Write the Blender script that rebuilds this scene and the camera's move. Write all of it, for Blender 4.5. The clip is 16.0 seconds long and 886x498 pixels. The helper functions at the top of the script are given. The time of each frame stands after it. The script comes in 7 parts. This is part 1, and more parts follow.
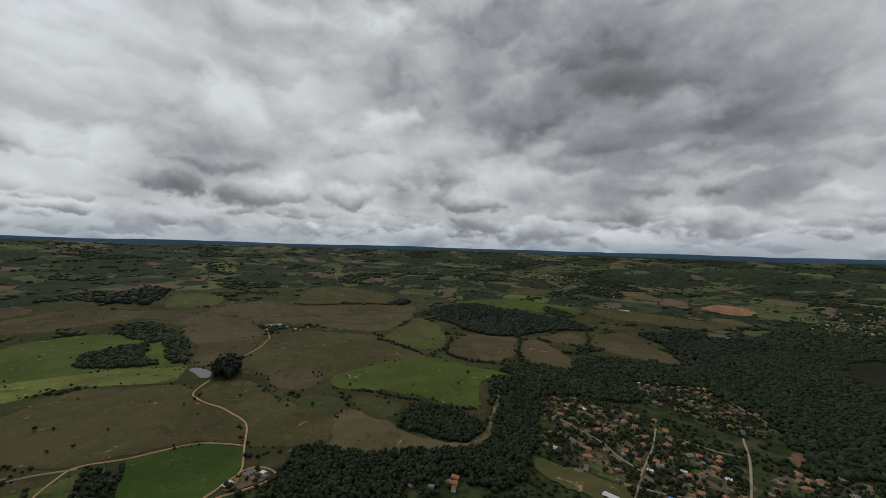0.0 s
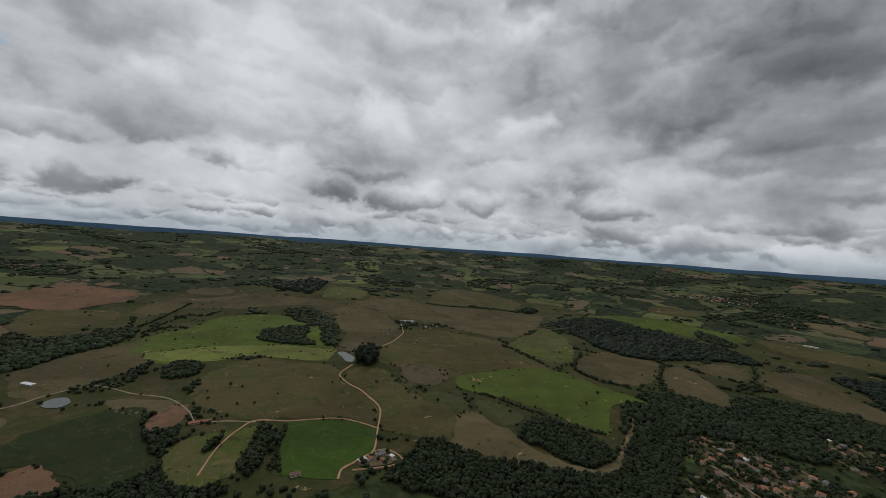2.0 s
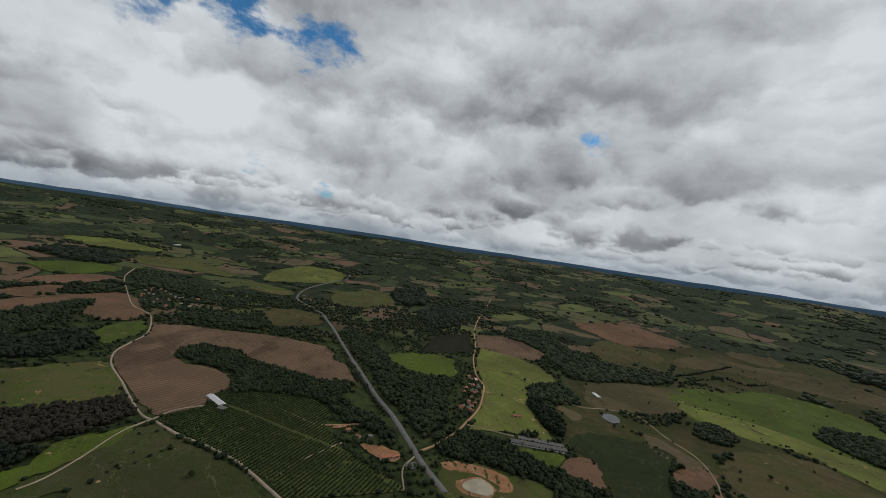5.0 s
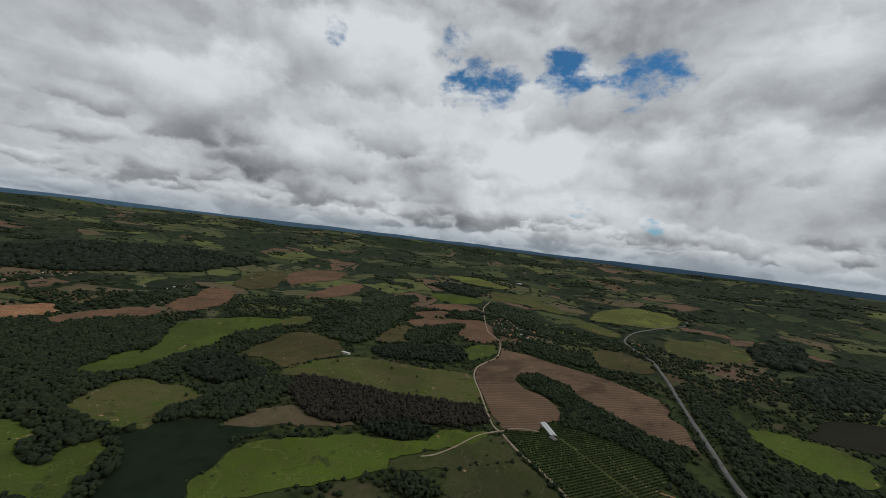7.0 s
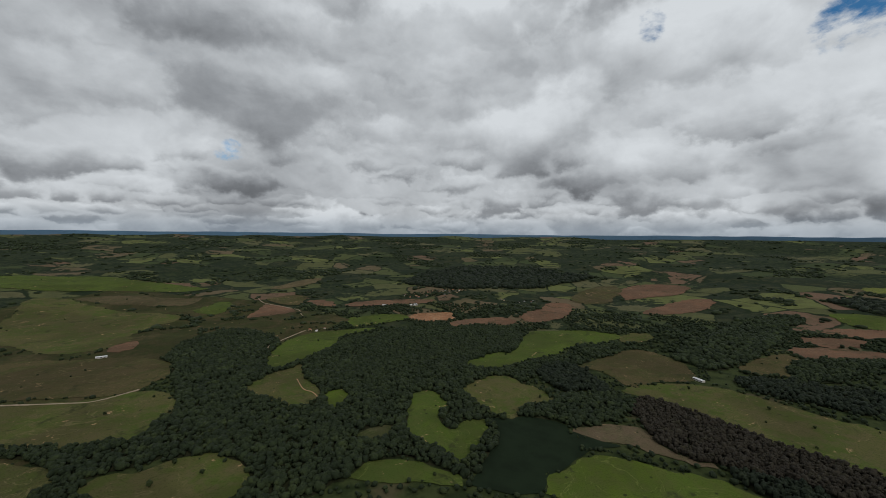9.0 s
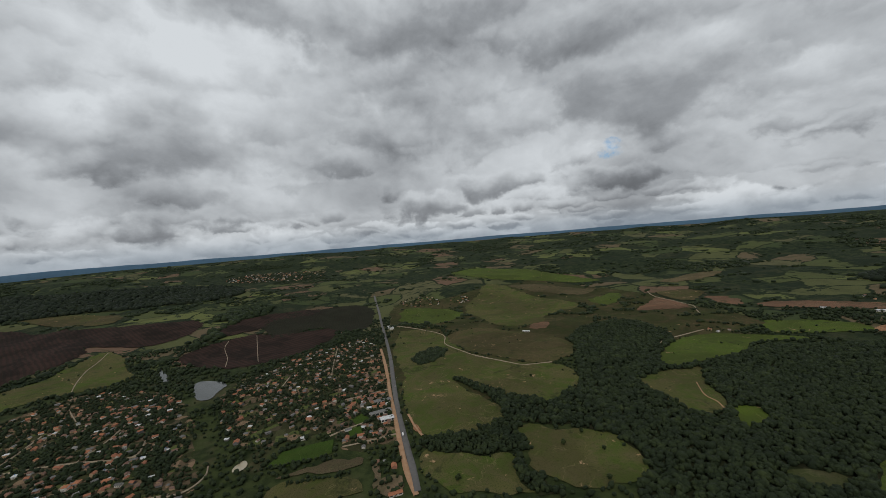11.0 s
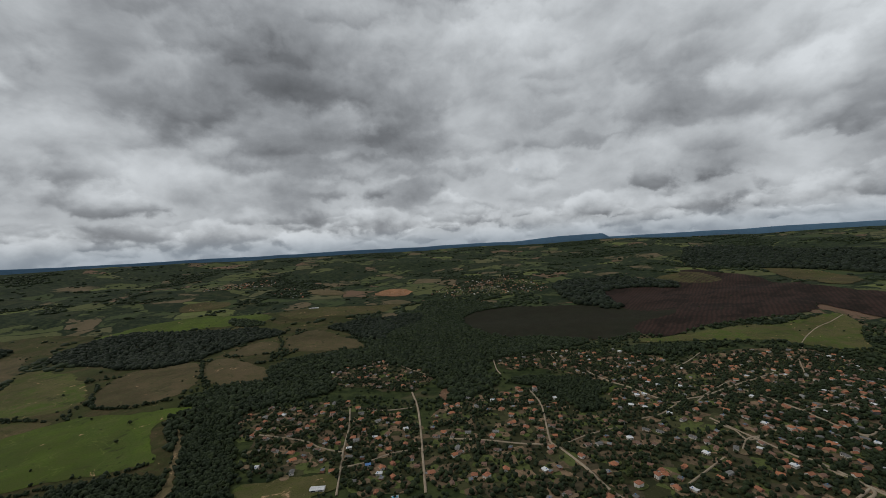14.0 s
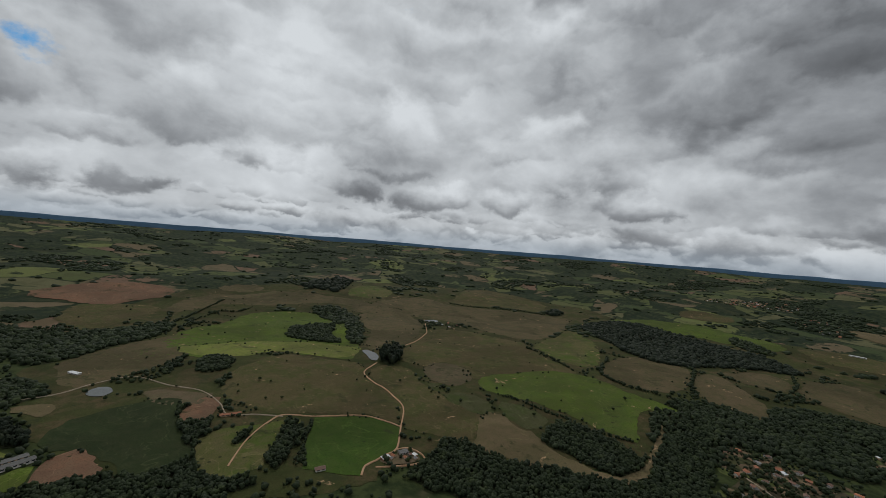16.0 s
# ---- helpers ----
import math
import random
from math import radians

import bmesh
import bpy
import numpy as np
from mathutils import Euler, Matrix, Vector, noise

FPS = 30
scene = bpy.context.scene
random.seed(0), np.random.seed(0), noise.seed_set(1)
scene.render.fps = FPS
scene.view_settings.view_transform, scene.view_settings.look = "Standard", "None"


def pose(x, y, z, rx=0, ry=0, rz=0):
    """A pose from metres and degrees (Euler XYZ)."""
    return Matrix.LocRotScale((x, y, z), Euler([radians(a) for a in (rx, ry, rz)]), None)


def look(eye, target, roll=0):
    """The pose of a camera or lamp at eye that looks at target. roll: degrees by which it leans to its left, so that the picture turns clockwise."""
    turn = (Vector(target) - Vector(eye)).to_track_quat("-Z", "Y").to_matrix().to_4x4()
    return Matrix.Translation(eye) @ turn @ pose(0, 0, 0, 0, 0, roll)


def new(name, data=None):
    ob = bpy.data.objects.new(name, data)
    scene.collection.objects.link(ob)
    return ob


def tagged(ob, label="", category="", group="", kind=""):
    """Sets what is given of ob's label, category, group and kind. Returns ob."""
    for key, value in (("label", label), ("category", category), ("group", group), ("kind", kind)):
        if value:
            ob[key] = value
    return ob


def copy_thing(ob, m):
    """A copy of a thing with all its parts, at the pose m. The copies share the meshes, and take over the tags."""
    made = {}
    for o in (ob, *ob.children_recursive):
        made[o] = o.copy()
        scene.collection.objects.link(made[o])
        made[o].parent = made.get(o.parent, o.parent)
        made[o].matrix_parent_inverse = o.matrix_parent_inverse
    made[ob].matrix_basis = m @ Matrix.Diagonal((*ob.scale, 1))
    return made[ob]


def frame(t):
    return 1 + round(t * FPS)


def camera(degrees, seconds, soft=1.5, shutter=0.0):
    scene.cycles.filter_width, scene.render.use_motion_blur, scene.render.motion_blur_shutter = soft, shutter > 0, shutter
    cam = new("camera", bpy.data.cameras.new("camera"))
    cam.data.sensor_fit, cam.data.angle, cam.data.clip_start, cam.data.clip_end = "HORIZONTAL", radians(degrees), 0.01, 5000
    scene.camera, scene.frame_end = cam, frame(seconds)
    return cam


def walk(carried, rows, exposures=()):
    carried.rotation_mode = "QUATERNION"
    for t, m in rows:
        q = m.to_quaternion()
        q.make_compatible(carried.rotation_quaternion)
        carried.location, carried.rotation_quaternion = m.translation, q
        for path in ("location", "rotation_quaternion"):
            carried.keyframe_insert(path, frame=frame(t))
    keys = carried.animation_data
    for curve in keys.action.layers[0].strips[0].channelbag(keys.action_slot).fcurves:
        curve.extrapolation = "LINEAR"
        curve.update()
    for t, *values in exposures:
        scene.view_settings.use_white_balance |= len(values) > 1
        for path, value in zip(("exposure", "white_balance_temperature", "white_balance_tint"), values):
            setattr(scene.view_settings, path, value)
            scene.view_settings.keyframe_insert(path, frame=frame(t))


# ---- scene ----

# ---- camera and its walk ----
EYE = 330.0
cam = camera(96.5, 16.0, 0.8)


def turn(yaw, pitch, roll):
    a, p = radians(yaw), radians(pitch)
    return look((0, 0, EYE), (-math.sin(a) * math.cos(p), math.cos(a) * math.cos(p), EYE + math.sin(p)), roll)


# seconds, heading to the left of +y, pitch, roll: the camera hovers and turns once round
HEADINGS = (
    (0.0, -0.02, -0.31, 1.66),
    (0.5, 4.94, -0.26, 2.60),
    (1.0, 8.88, -0.26, 3.27),
    (1.5, 9.77, -0.24, 3.21),
    (2.0, 18.51, -0.31, 4.16),
    (2.5, 30.02, -0.32, 5.86),
    (3.0, 41.82, -0.38, 7.44),
    (3.5, 53.51, -0.48, 8.05),
    (4.0, 64.71, -0.56, 8.54),
    (4.5, 76.00, -0.66, 8.55),
    (5.0, 87.94, -0.75, 8.53),
    (7.5, 144.13, -1.26, 5.66),
    (8.0, 154.97, -1.34, 4.10),
    (10.5, 217.15, -1.41, -3.78),
    (11.0, 230.52, -1.37, -4.65),
    (11.5, 244.16, -1.22, -6.04),
    (12.0, 258.29, -1.13, -6.43),
    (12.5, 272.63, -1.05, -5.65),
    (13.0, 287.28, -0.87, -5.60),
    (13.5, 301.71, -0.73, -4.35),
    (14.0, 316.58, -0.60, -3.23),
    (14.5, 332.84, -0.48, -1.72),
    (15.0, 349.48, -0.43, 1.02),
    (15.5, 365.78, -0.44, 3.15),
    (16.0, 382.02, -0.53, 4.66),
)
walk(cam, [(t, turn(a, p, r)) for t, a, p, r in HEADINGS], exposures=((0.0, 0.0), (16.0, 0.0)))


# ---- world and sun ----
def tree_of(owner):
    owner.use_nodes = True
    owner.node_tree.nodes.clear()
    return owner.node_tree


class Nodes:
    """Short hand for building a node tree."""

    def __init__(self, nt):
        self.nt = nt

    def add(self, kind, **inputs):
        n = self.nt.nodes.new(kind)
        for key, value in inputs.items():
            slot = n.inputs[int(key[1:])] if key[0] == "i" and key[1:].isdigit() else n.inputs[key.replace("_", " ")]
            if isinstance(value, bpy.types.NodeSocket):
                self.nt.links.new(value, slot)
            else:
                slot.default_value = value
        return n

    def math(self, op, a, b=0.0, clamp=False):
        n = self.add("ShaderNodeMath", i0=a, i1=b)
        n.operation, n.use_clamp = op, clamp
        return n.outputs[0]

    def vec(self, op, a, b=(0, 0, 0)):
        n = self.add("ShaderNodeVectorMath", i0=a, i1=b)
        n.operation = op
        return n.outputs["Value"] if op in ("DOT_PRODUCT", "LENGTH", "DISTANCE") else n.outputs[0]

    def scale(self, a, b):
        n = self.nt.nodes.new("ShaderNodeVectorMath")
        n.operation = "MULTIPLY"
        self.nt.links.new(a, n.inputs[0])
        n.inputs[1].default_value = b
        return n.outputs[0]

    def noise(self, at, scale, detail=4.0, rough=0.55, distortion=0.0):
        return self.add("ShaderNodeTexNoise", Vector=at, Scale=scale, Detail=detail, Roughness=rough, Distortion=distortion).outputs[0]

    def ramp(self, x, *stops):
        n = self.add("ShaderNodeValToRGB", i0=x)
        e = n.color_ramp.elements
        while len(e) < len(stops):
            e.new(0.5)
        for el, (p, c) in zip(e, stops):
            el.position, el.color = p, (c, c, c, 1) if isinstance(c, (int, float)) else (*c, 1)
        return n.outputs[0]

    def range(self, x, a, b, c=0.0, d=1.0, smooth=True):
        n = self.nt.nodes.new("ShaderNodeMapRange")
        n.interpolation_type = "SMOOTHSTEP" if smooth else "LINEAR"
        self.nt.links.new(x, n.inputs[0])
        for i, v in zip((1, 2, 3, 4), (a, b, c, d)):
            n.inputs[i].default_value = v
        return n.outputs[0]

    def mix(self, f, a, b, kind="MIX"):
        n = self.nt.nodes.new("ShaderNodeMix")
        n.data_type, n.blend_type = "RGBA", kind
        for slot, value in ((n.inputs[0], f), (n.inputs[6], a), (n.inputs[7], b)):
            if isinstance(value, bpy.types.NodeSocket):
                self.nt.links.new(value, slot)
            else:
                slot.default_value = value if isinstance(value, float) else (*value[:3], 1)
        return n.outputs[2]


def heading(az, el):
    a, e = radians(az), radians(el)
    return (-math.sin(a) * math.cos(e), math.cos(a) * math.cos(e), math.sin(e))


SUN_UP, SUN_AZ = 42.0, 35.0   # above the horizon; heading to the left of +y
world = bpy.data.worlds.new("cloudy_sky")
scene.world = world
w = Nodes(tree_of(world))
way = w.add("ShaderNodeTexCoord").outputs["Generated"]
split = w.add("ShaderNodeSeparateXYZ", i0=way)
up = w.math("MAXIMUM", split.outputs[2], 0.0)
level = w.math("SQRT", w.math("MAXIMUM", w.math("SUBTRACT", 1.0, w.math("MULTIPLY", up, up)), 0.01))
rise = w.math("ARCSINE", up)


def sky_at(tall):
    """Places on the sky wrapped round the viewer, with heights stretched."""
    return w.add("ShaderNodeCombineXYZ", i0=w.math("DIVIDE", split.outputs[0], level), i1=w.math("DIVIDE", split.outputs[1], level), i2=w.math("MULTIPLY", rise, tall)).outputs[0]


def cloud_row(tall, scale, seed, torn, full):
    """Heaped clouds of one size: how much they cover, and how high in its own cloud each place lies."""
    at = w.vec("ADD", sky_at(tall), seed)
    n = w.nt.nodes.new("ShaderNodeTexNoise")
    w.nt.links.new(w.vec("ADD", sky_at(1.25), seed), n.inputs["Vector"])
    for key, value in (("Scale", scale * 2.0), ("Detail", 6.0), ("Roughness", 0.55)):
        n.inputs[key].default_value = value
    stray = w.scale(w.vec("SUBTRACT", n.outputs["Color"], (0.5, 0.5, 0.5)), (torn / scale, torn / scale, torn / scale * tall * 0.55))
    at = w.vec("ADD", at, stray)
    v, rim = w.nt.nodes.new("ShaderNodeTexVoronoi"), w.nt.nodes.new("ShaderNodeTexVoronoi")
    rim.feature = "DISTANCE_TO_EDGE"
    for node in (v, rim):
        w.nt.links.new(at, node.inputs["Vector"])
        node.inputs["Scale"].default_value = scale
    high = w.math("MULTIPLY", w.add("ShaderNodeSeparateXYZ", i0=w.vec("SUBTRACT", at, v.outputs["Position"])).outputs[2], scale)
    kind = w.add("ShaderNodeSeparateColor", i0=v.outputs["Color"])
    cover = w.math("MULTIPLY", w.range(rim.outputs["Distance"], 0.0, full), w.range(kind.outputs[0], 0.05, 0.40))
    return cover, high, kind.outputs[1]


def lay(under, row, dark, light, strength, fade=None):
    """Lays a row of clouds over what lies behind: dark flat bases, lighter tops."""
    cover, high, own = row
    tone = w.range(w.math("ADD", high, w.math("MULTIPLY", w.math("SUBTRACT", own, 0.5), 0.5)), -0.55, 0.55, dark, light)
    cover = w.math("MULTIPLY", cover, strength)
    if fade is not None:
        cover = w.math("MULTIPLY", cover, fade)
    return w.math("ADD", w.math("MULTIPLY", under, w.math("SUBTRACT", 1.0, cover)), w.math("MULTIPLY", tone, cover))


broad = w.noise(w.vec("ADD", sky_at(1.6), (3.1, 7.7, 0)), 2.2, 4.0, 0.5, 0.2)
fine = w.noise(w.vec("ADD", sky_at(1.5), (1.1, 2.7, 0)), 7.0, 8.0, 0.6, 0.25)
heap = w.range(broad, 0.30, 0.70, 0.46, 0.68, False)
heap = lay(heap, cloud_row(3.6, 12.0, (2.0, 1.0, 0.3), 0.7, 0.18), 0.34, 0.72, 0.9, w.range(rise, 0.04, 0.11, 1.0, 0.0))
heap = lay(heap, cloud_row(2.6, 6.4, (5.0, 3.0, 0.7), 0.95, 0.22), 0.33, 0.72, 0.9, w.range(rise, 0.09, 0.27, 1.0, 0.30))
heap = lay(heap, cloud_row(1.9, 3.4, (8.0, 4.0, 0.2), 0.9, 0.22), 0.38, 0.76, 0.8, w.range(rise, 0.06, 0.16, 0.0, 1.0))
heap = w.math("ADD", heap, w.math("MULTIPLY", w.math("SUBTRACT", fine, 0.5), 0.30))


def towards(az, el, wide):
    """1 round a heading of the sky, falling to 0 at that many degrees."""
    return w.range(w.vec("DOT_PRODUCT", way, heading(az, el)), math.cos(radians(wide)), 1.0)


# heading, height, width and depth of the dark masses and the thin bright places
MASSES = (
    (-85, 6, 22, -0.06), (-62, 5, 16, -0.05), (30, 5, 14, -0.04), (-12.8, 27.2, 18, -0.19), (-34.3, 25.3, 17, -0.07), (-24.4, 17.2, 13, -0.14), (-38.7, 11, 8, -0.12), (3.5, 6.3, 9, -0.05), (17.1, 13, 11, 0.07), (48.5, 18.4, 16, 0.06),
    (-4.5, 14.6, 9, 0.07), (11.5, 19.7, 9, -0.06), (34.8, 6.2, 9, -0.06), (-23.1, 12, 9, -0.08), (2.8, 6.4, 8, -0.05), (-52.7, 10.4, 8, 0.06), (-92.9, 19.3, 15, 0.1), (-80.3,
    10.2, 9, -0.07), (-95.7, 10.4, 8, -0.06), (-38.6, 28.5, 12, -0.05), (-57.2, 19.7, 9, -0.06), (-135, 22.3, 14, -0.08), (-148.7, 22.8, 10, -0.08), (-96.9, 8.9, 9, -0.08),
    (-119.5, 7.7, 10, -0.08), (-158.6, 4.9, 9, -0.09), (-88.5, 22.5, 18, 0.08), (-167.6, 11.9, 13, 0.05), (179, 11.3, 10, 0.04), (-162.4, 22, 14, -0.02), (165.5, 15.6, 9,
    -0.03), (160.4, 8, 9, -0.08), (-154.1, 5.2, 9, -0.04), (133.7, 4.6, 8, -0.06), (171, 24.1, 14, 0.07), (122.3, 13.9, 14, 0.07), (148.1, 26.6, 14, 0.06), (78.6, 20.5, 11,
    -0.06), (73.9, 13.9, 5, -0.1), (133.7, 4.8, 8, -0.07), (138.9, 7.3, 4, -0.12), (80.4, 7.2, 7, -0.05), (122.2, 14.3, 14, 0.07), (42.1, 29.2, 18, 0.06), (95, 26.1, 12,
    0.06), (54.3, 11.4, 10, -0.05), (77.9, 8.1, 10, -0.05), (43.9, 23, 14, 0.05))
ragged_edge = w.scale(w.vec("SUBTRACT", w.add("ShaderNodeTexNoise", Vector=w.vec("ADD", sky_at(1.6), (5.5, 1.5, 0.0)), Scale=2.6, Detail=5.0, Roughness=0.55).outputs["Color"], (0.5, 0.5, 0.5)), (0.42, 0.42, 0.30))
smooth_way, way = way, w.vec("NORMALIZE", w.vec("ADD", way, ragged_edge))
for az, el, wide, deep in MASSES:
    heap = w.math("ADD", heap, w.math("MULTIPLY", towards(az, el, wide), deep * (0.95 if deep < 0 else 0.5)))
grey = w.ramp(heap, (0.10, (0.075, 0.080, 0.087)), (0.28, (0.154, 0.164, 0.177)), (0.42, (0.283, 0.30, 0.320)), (0.54, (0.435, 0.46, 0.483)), (0.72, (0.65, 0.685, 0.715)))
low = w.range(split.outputs[2], 0.0, 0.055)
grey = w.mix(low, w.mix(0.6, grey, (0.27, 0.325, 0.385)), grey)
# blue seen through gaps in the deck
sky = w.nt.nodes.new("ShaderNodeTexSky")
sky.sky_type, sky.sun_disc = "NISHITA", False
sky.sun_elevation, sky.sun_rotation, sky.altitude = radians(SUN_UP), radians(-SUN_AZ), 900
blue = w.mix(1.0, sky.outputs[0], (0.030, 0.068, 0.088), "MULTIPLY")
# heading, height, width and clearness of the blue gaps
GAPS = (
    (116.7, 23.7, 5, 0.9), (110.2, 21.8, 5, 1), (106.5, 22.2, 4, 0.9), (130, 21.8, 6, 0.8), (125.6, 21.6, 4, 0.7), (114.4, 6.5, 2.6, 0.75), (105.1, 4.5, 2.2, 0.7), (69, 15.9,
    2.6, 0.8), (133.6, 21, 4.5, 0.9), (127.1, 22.3, 5, 0.9), (117.8, 23.6, 6, 1), (111.5, 22.4, 5, 0.9), (106.6, 23, 5, 0.9), (135.9, 26.1, 4, 0.7), (151.8, 24.3, 2.4, 0.8),
    (-153, 10.5, 2.6, 0.8), (114.1, 6.6, 2.6, 0.75), (104.8, 4.5, 2.6, 0.75), (68.9, 15.9, 3.6, 0.9), (-153.4, 10.5, 2.4, 0.8))
way = w.vec("NORMALIZE", w.vec("ADD", smooth_way, w.scale(ragged_edge, (0.22, 0.22, 0.22))))
gap = 0.0
for az, el, wide, deep in GAPS:
    gap = w.math("MAXIMUM", gap, w.math("MULTIPLY", towards(az, el, wide), deep))
torn = w.noise(w.vec("ADD", sky_at(1.8), (4.0, 1.0, 2.0)), 9.0, 7.0, 0.62, 0.2)
gap = w.range(w.math("ADD", w.math("MULTIPLY", gap, 0.335), torn), 0.70, 0.93)
air = w.mix(gap, grey, blue)
back = w.add("ShaderNodeBackground", Color=air, Strength=1.0)
w.nt.links.new(back.outputs[0], w.add("ShaderNodeOutputWorld").inputs[0])

sun = new("sun", bpy.data.lights.new("sun", "SUN"))
sun.data.energy, sun.data.angle, sun.data.color = 1.0, radians(8), (1.0, 0.95, 0.86)
sun.matrix_world = look([400 * c for c in heading(SUN_AZ, SUN_UP)], (0, 0, 0))


# ---- materials ----
def material(name, rough=0.95, spec=0.06):
    m = bpy.data.materials.new(name)
    n = Nodes(tree_of(m))
    bsdf = n.add("ShaderNodeBsdfPrincipled", Roughness=rough)
    bsdf.inputs["Specular IOR Level"].default_value = spec
    n.nt.links.new(bsdf.outputs[0], n.add("ShaderNodeOutputMaterial").inputs[0])
    return m, n, bsdf


def bump(n, bsdf, height, strength, distance):
    b = n.add("ShaderNodeBump", Strength=strength, Distance=distance, Height=height)
    n.nt.links.new(b.outputs[0], bsdf.inputs["Normal"])


def place(n):
    return n.add("ShaderNodeNewGeometry").outputs["Position"]


def speck(n, p, scale, share, size):
    """Low bushes scattered at random: 1 in each of them."""
    v = n.add("ShaderNodeTexVoronoi", Vector=n.vec("ADD", n.scale(p, (1.0, 1.0, 0.0)), n.scale(n.add("ShaderNodeTexNoise", Vector=p, Scale=0.3, Detail=3.0).outputs["Color"], (4.0, 4.0, 0.0))), Scale=scale)
    own = n.add("ShaderNodeSeparateColor", i0=v.outputs["Color"])
    near = n.range(n.math("SUBTRACT", v.outputs["Distance"], n.math("MULTIPLY", own.outputs[1], size)), -0.02, 0.06, 1.0, 0.0)
    return n.math("MULTIPLY", near, n.range(own.outputs[0], share, share + 0.02))


def turf(name, a, b, worn, bare=0.0, seed=0.0):
    """Grazed land: two grass tones in drifts, worn dry patches, tufts, and rare bare scars."""
    m, n, bsdf = material(name)
    p = n.vec("ADD", place(n), (seed * 37.0, seed * 91.0, 0))
    drift = n.range(n.noise(p, 0.011, 5.0, 0.6, 0.6), 0.42, 0.58)
    mottle = n.range(n.noise(p, 0.045, 6.0, 0.68, 0.3), 0.42, 0.62)
    tuft = n.noise(p, 0.55, 4.0, 0.7)
    c = n.mix(drift, a, b)
    c = n.mix(n.math("MULTIPLY", mottle, 0.7), c, worn)
    c = n.mix(n.range(n.noise(p, 0.0045, 3.0, 0.5, 0.8), 0.42, 0.62, 0.0, 0.42), c, [x * 0.46 for x in worn])
    track = n.math("ABSOLUTE", n.math("SUBTRACT", n.noise(n.vec("ADD", p, (51.0, 17.0, 0.0)), 0.011, 4.0, 0.55, 0.6), 0.5))
    c = n.mix(n.range(track, 0.0, 0.007, 0.5, 0.0), c, [min(1.0, x * 1.7) for x in worn])
    c = n.mix(n.range(tuft, 0.48, 0.68, 0.0, 0.75), c, [x * 0.36 for x in a])
    c = n.mix(n.math("MULTIPLY", speck(n, p, 0.060, 0.66, 0.16), 0.8), c, (0.024, 0.032, 0.012))
    smudge = n.math("MULTIPLY", n.range(n.noise(n.vec("ADD", p, (7.0, 3.0, 0.0)), 0.016, 5.0, 0.6, 0.8), 0.58, 0.66), n.range(n.noise(p, 0.12, 4.0, 0.7), 0.38, 0.55))
    c = n.mix(n.math("MULTIPLY", smudge, 0.75), c, (0.030, 0.037, 0.015))
    if bare:
        scar = n.math("MULTIPLY", n.range(n.noise(p, 0.022, 3.0, 0.6, 1.5), 0.70 - bare, 0.75 - bare), n.range(n.noise(p, 0.16, 4.0, 0.7), 0.46, 0.56))
        c = n.mix(scar, c, (0.36, 0.235, 0.135))
    n.nt.links.new(c, bsdf.inputs["Base Color"])
    bump(n, bsdf, tuft, 0.6, 0.6)
    return m


def lined(name, a, b, spacing, angle, soft=0.5):
    """Worked land with rows: ridges and furrows at the given spacing and heading."""
    m, n, bsdf = material(name)
    p = place(n)
    wob = n.noise(p, 0.012, 3.0, 0.5)
    s = radians(angle)
    across = n.vec("DOT_PRODUCT", p, (math.cos(s), math.sin(s), 0))
    wave = n.math("SINE", n.math("MULTIPLY", n.math("ADD", across, n.math("MULTIPLY", wob, 22.0)), 2 * math.pi / spacing))
    row = n.range(n.math("ADD", wave, n.math("MULTIPLY", n.noise(p, 0.4, 4.0, 0.7), 1.2)), -0.2, 1.3)
    drift = n.range(n.noise(p, 0.013, 4.0, 0.6, 0.5), 0.35, 0.66)
    c = n.mix(drift, a, [0.72 * x for x in a])
    c = n.mix(n.math("MULTIPLY", row, soft), c, b)
    c = n.mix(n.range(n.noise(p, 0.25, 5.0, 0.7), 0.5, 0.8, 0.0, 0.45), c, [0.6 * x for x in b])
    c = n.mix(n.range(n.noise(n.scale(p, (0.006, 0.011, 0.0)), 1.0, 5.0, 0.62, 0.8), 0.48, 0.60, 0.0, 0.55), c, [0.55 * x for x in b])
    n.nt.links.new(c, bsdf.inputs["Base Color"])
    bump(n, bsdf, row, 0.7, 0.5)
    return m


def leafy(name, a, b, c, fine=0.9, random_tree=False):
    """Foliage: tones that change from crown to crown and within a crown, with leafy relief."""
    m, n, bsdf = material(name, 0.8, 0.16)
    g = n.add("ShaderNodeNewGeometry")
    p = g.outputs["Position"]
    one = n.add("ShaderNodeObjectInfo").outputs["Random"] if random_tree else g.outputs["Random Per Island"]
    mottle = n.noise(p, fine, 4.0, 0.7)
    col = n.mix(n.range(one, 0.0, 1.0, 0.0, 1.0, False), a, b)
    col = n.mix(n.range(mottle, 0.45, 0.75), col, c)
    col = n.mix(n.range(n.noise(p, 0.02, 3.0, 0.6), 0.4, 0.7, 0.0, 0.6), col, a)
    col = n.mix(n.range(n.noise(p, 0.05, 4.0, 0.6), 0.52, 0.70, 0.0, 0.55), col, [c[0] * 1.15, c[1] * 1.1, c[2]])
    n.nt.links.new(col, bsdf.inputs["Base Color"])
    bump(n, bsdf, n.noise(p, fine * 2.2, 3.0, 0.7), 0.9, 0.7)
    return m


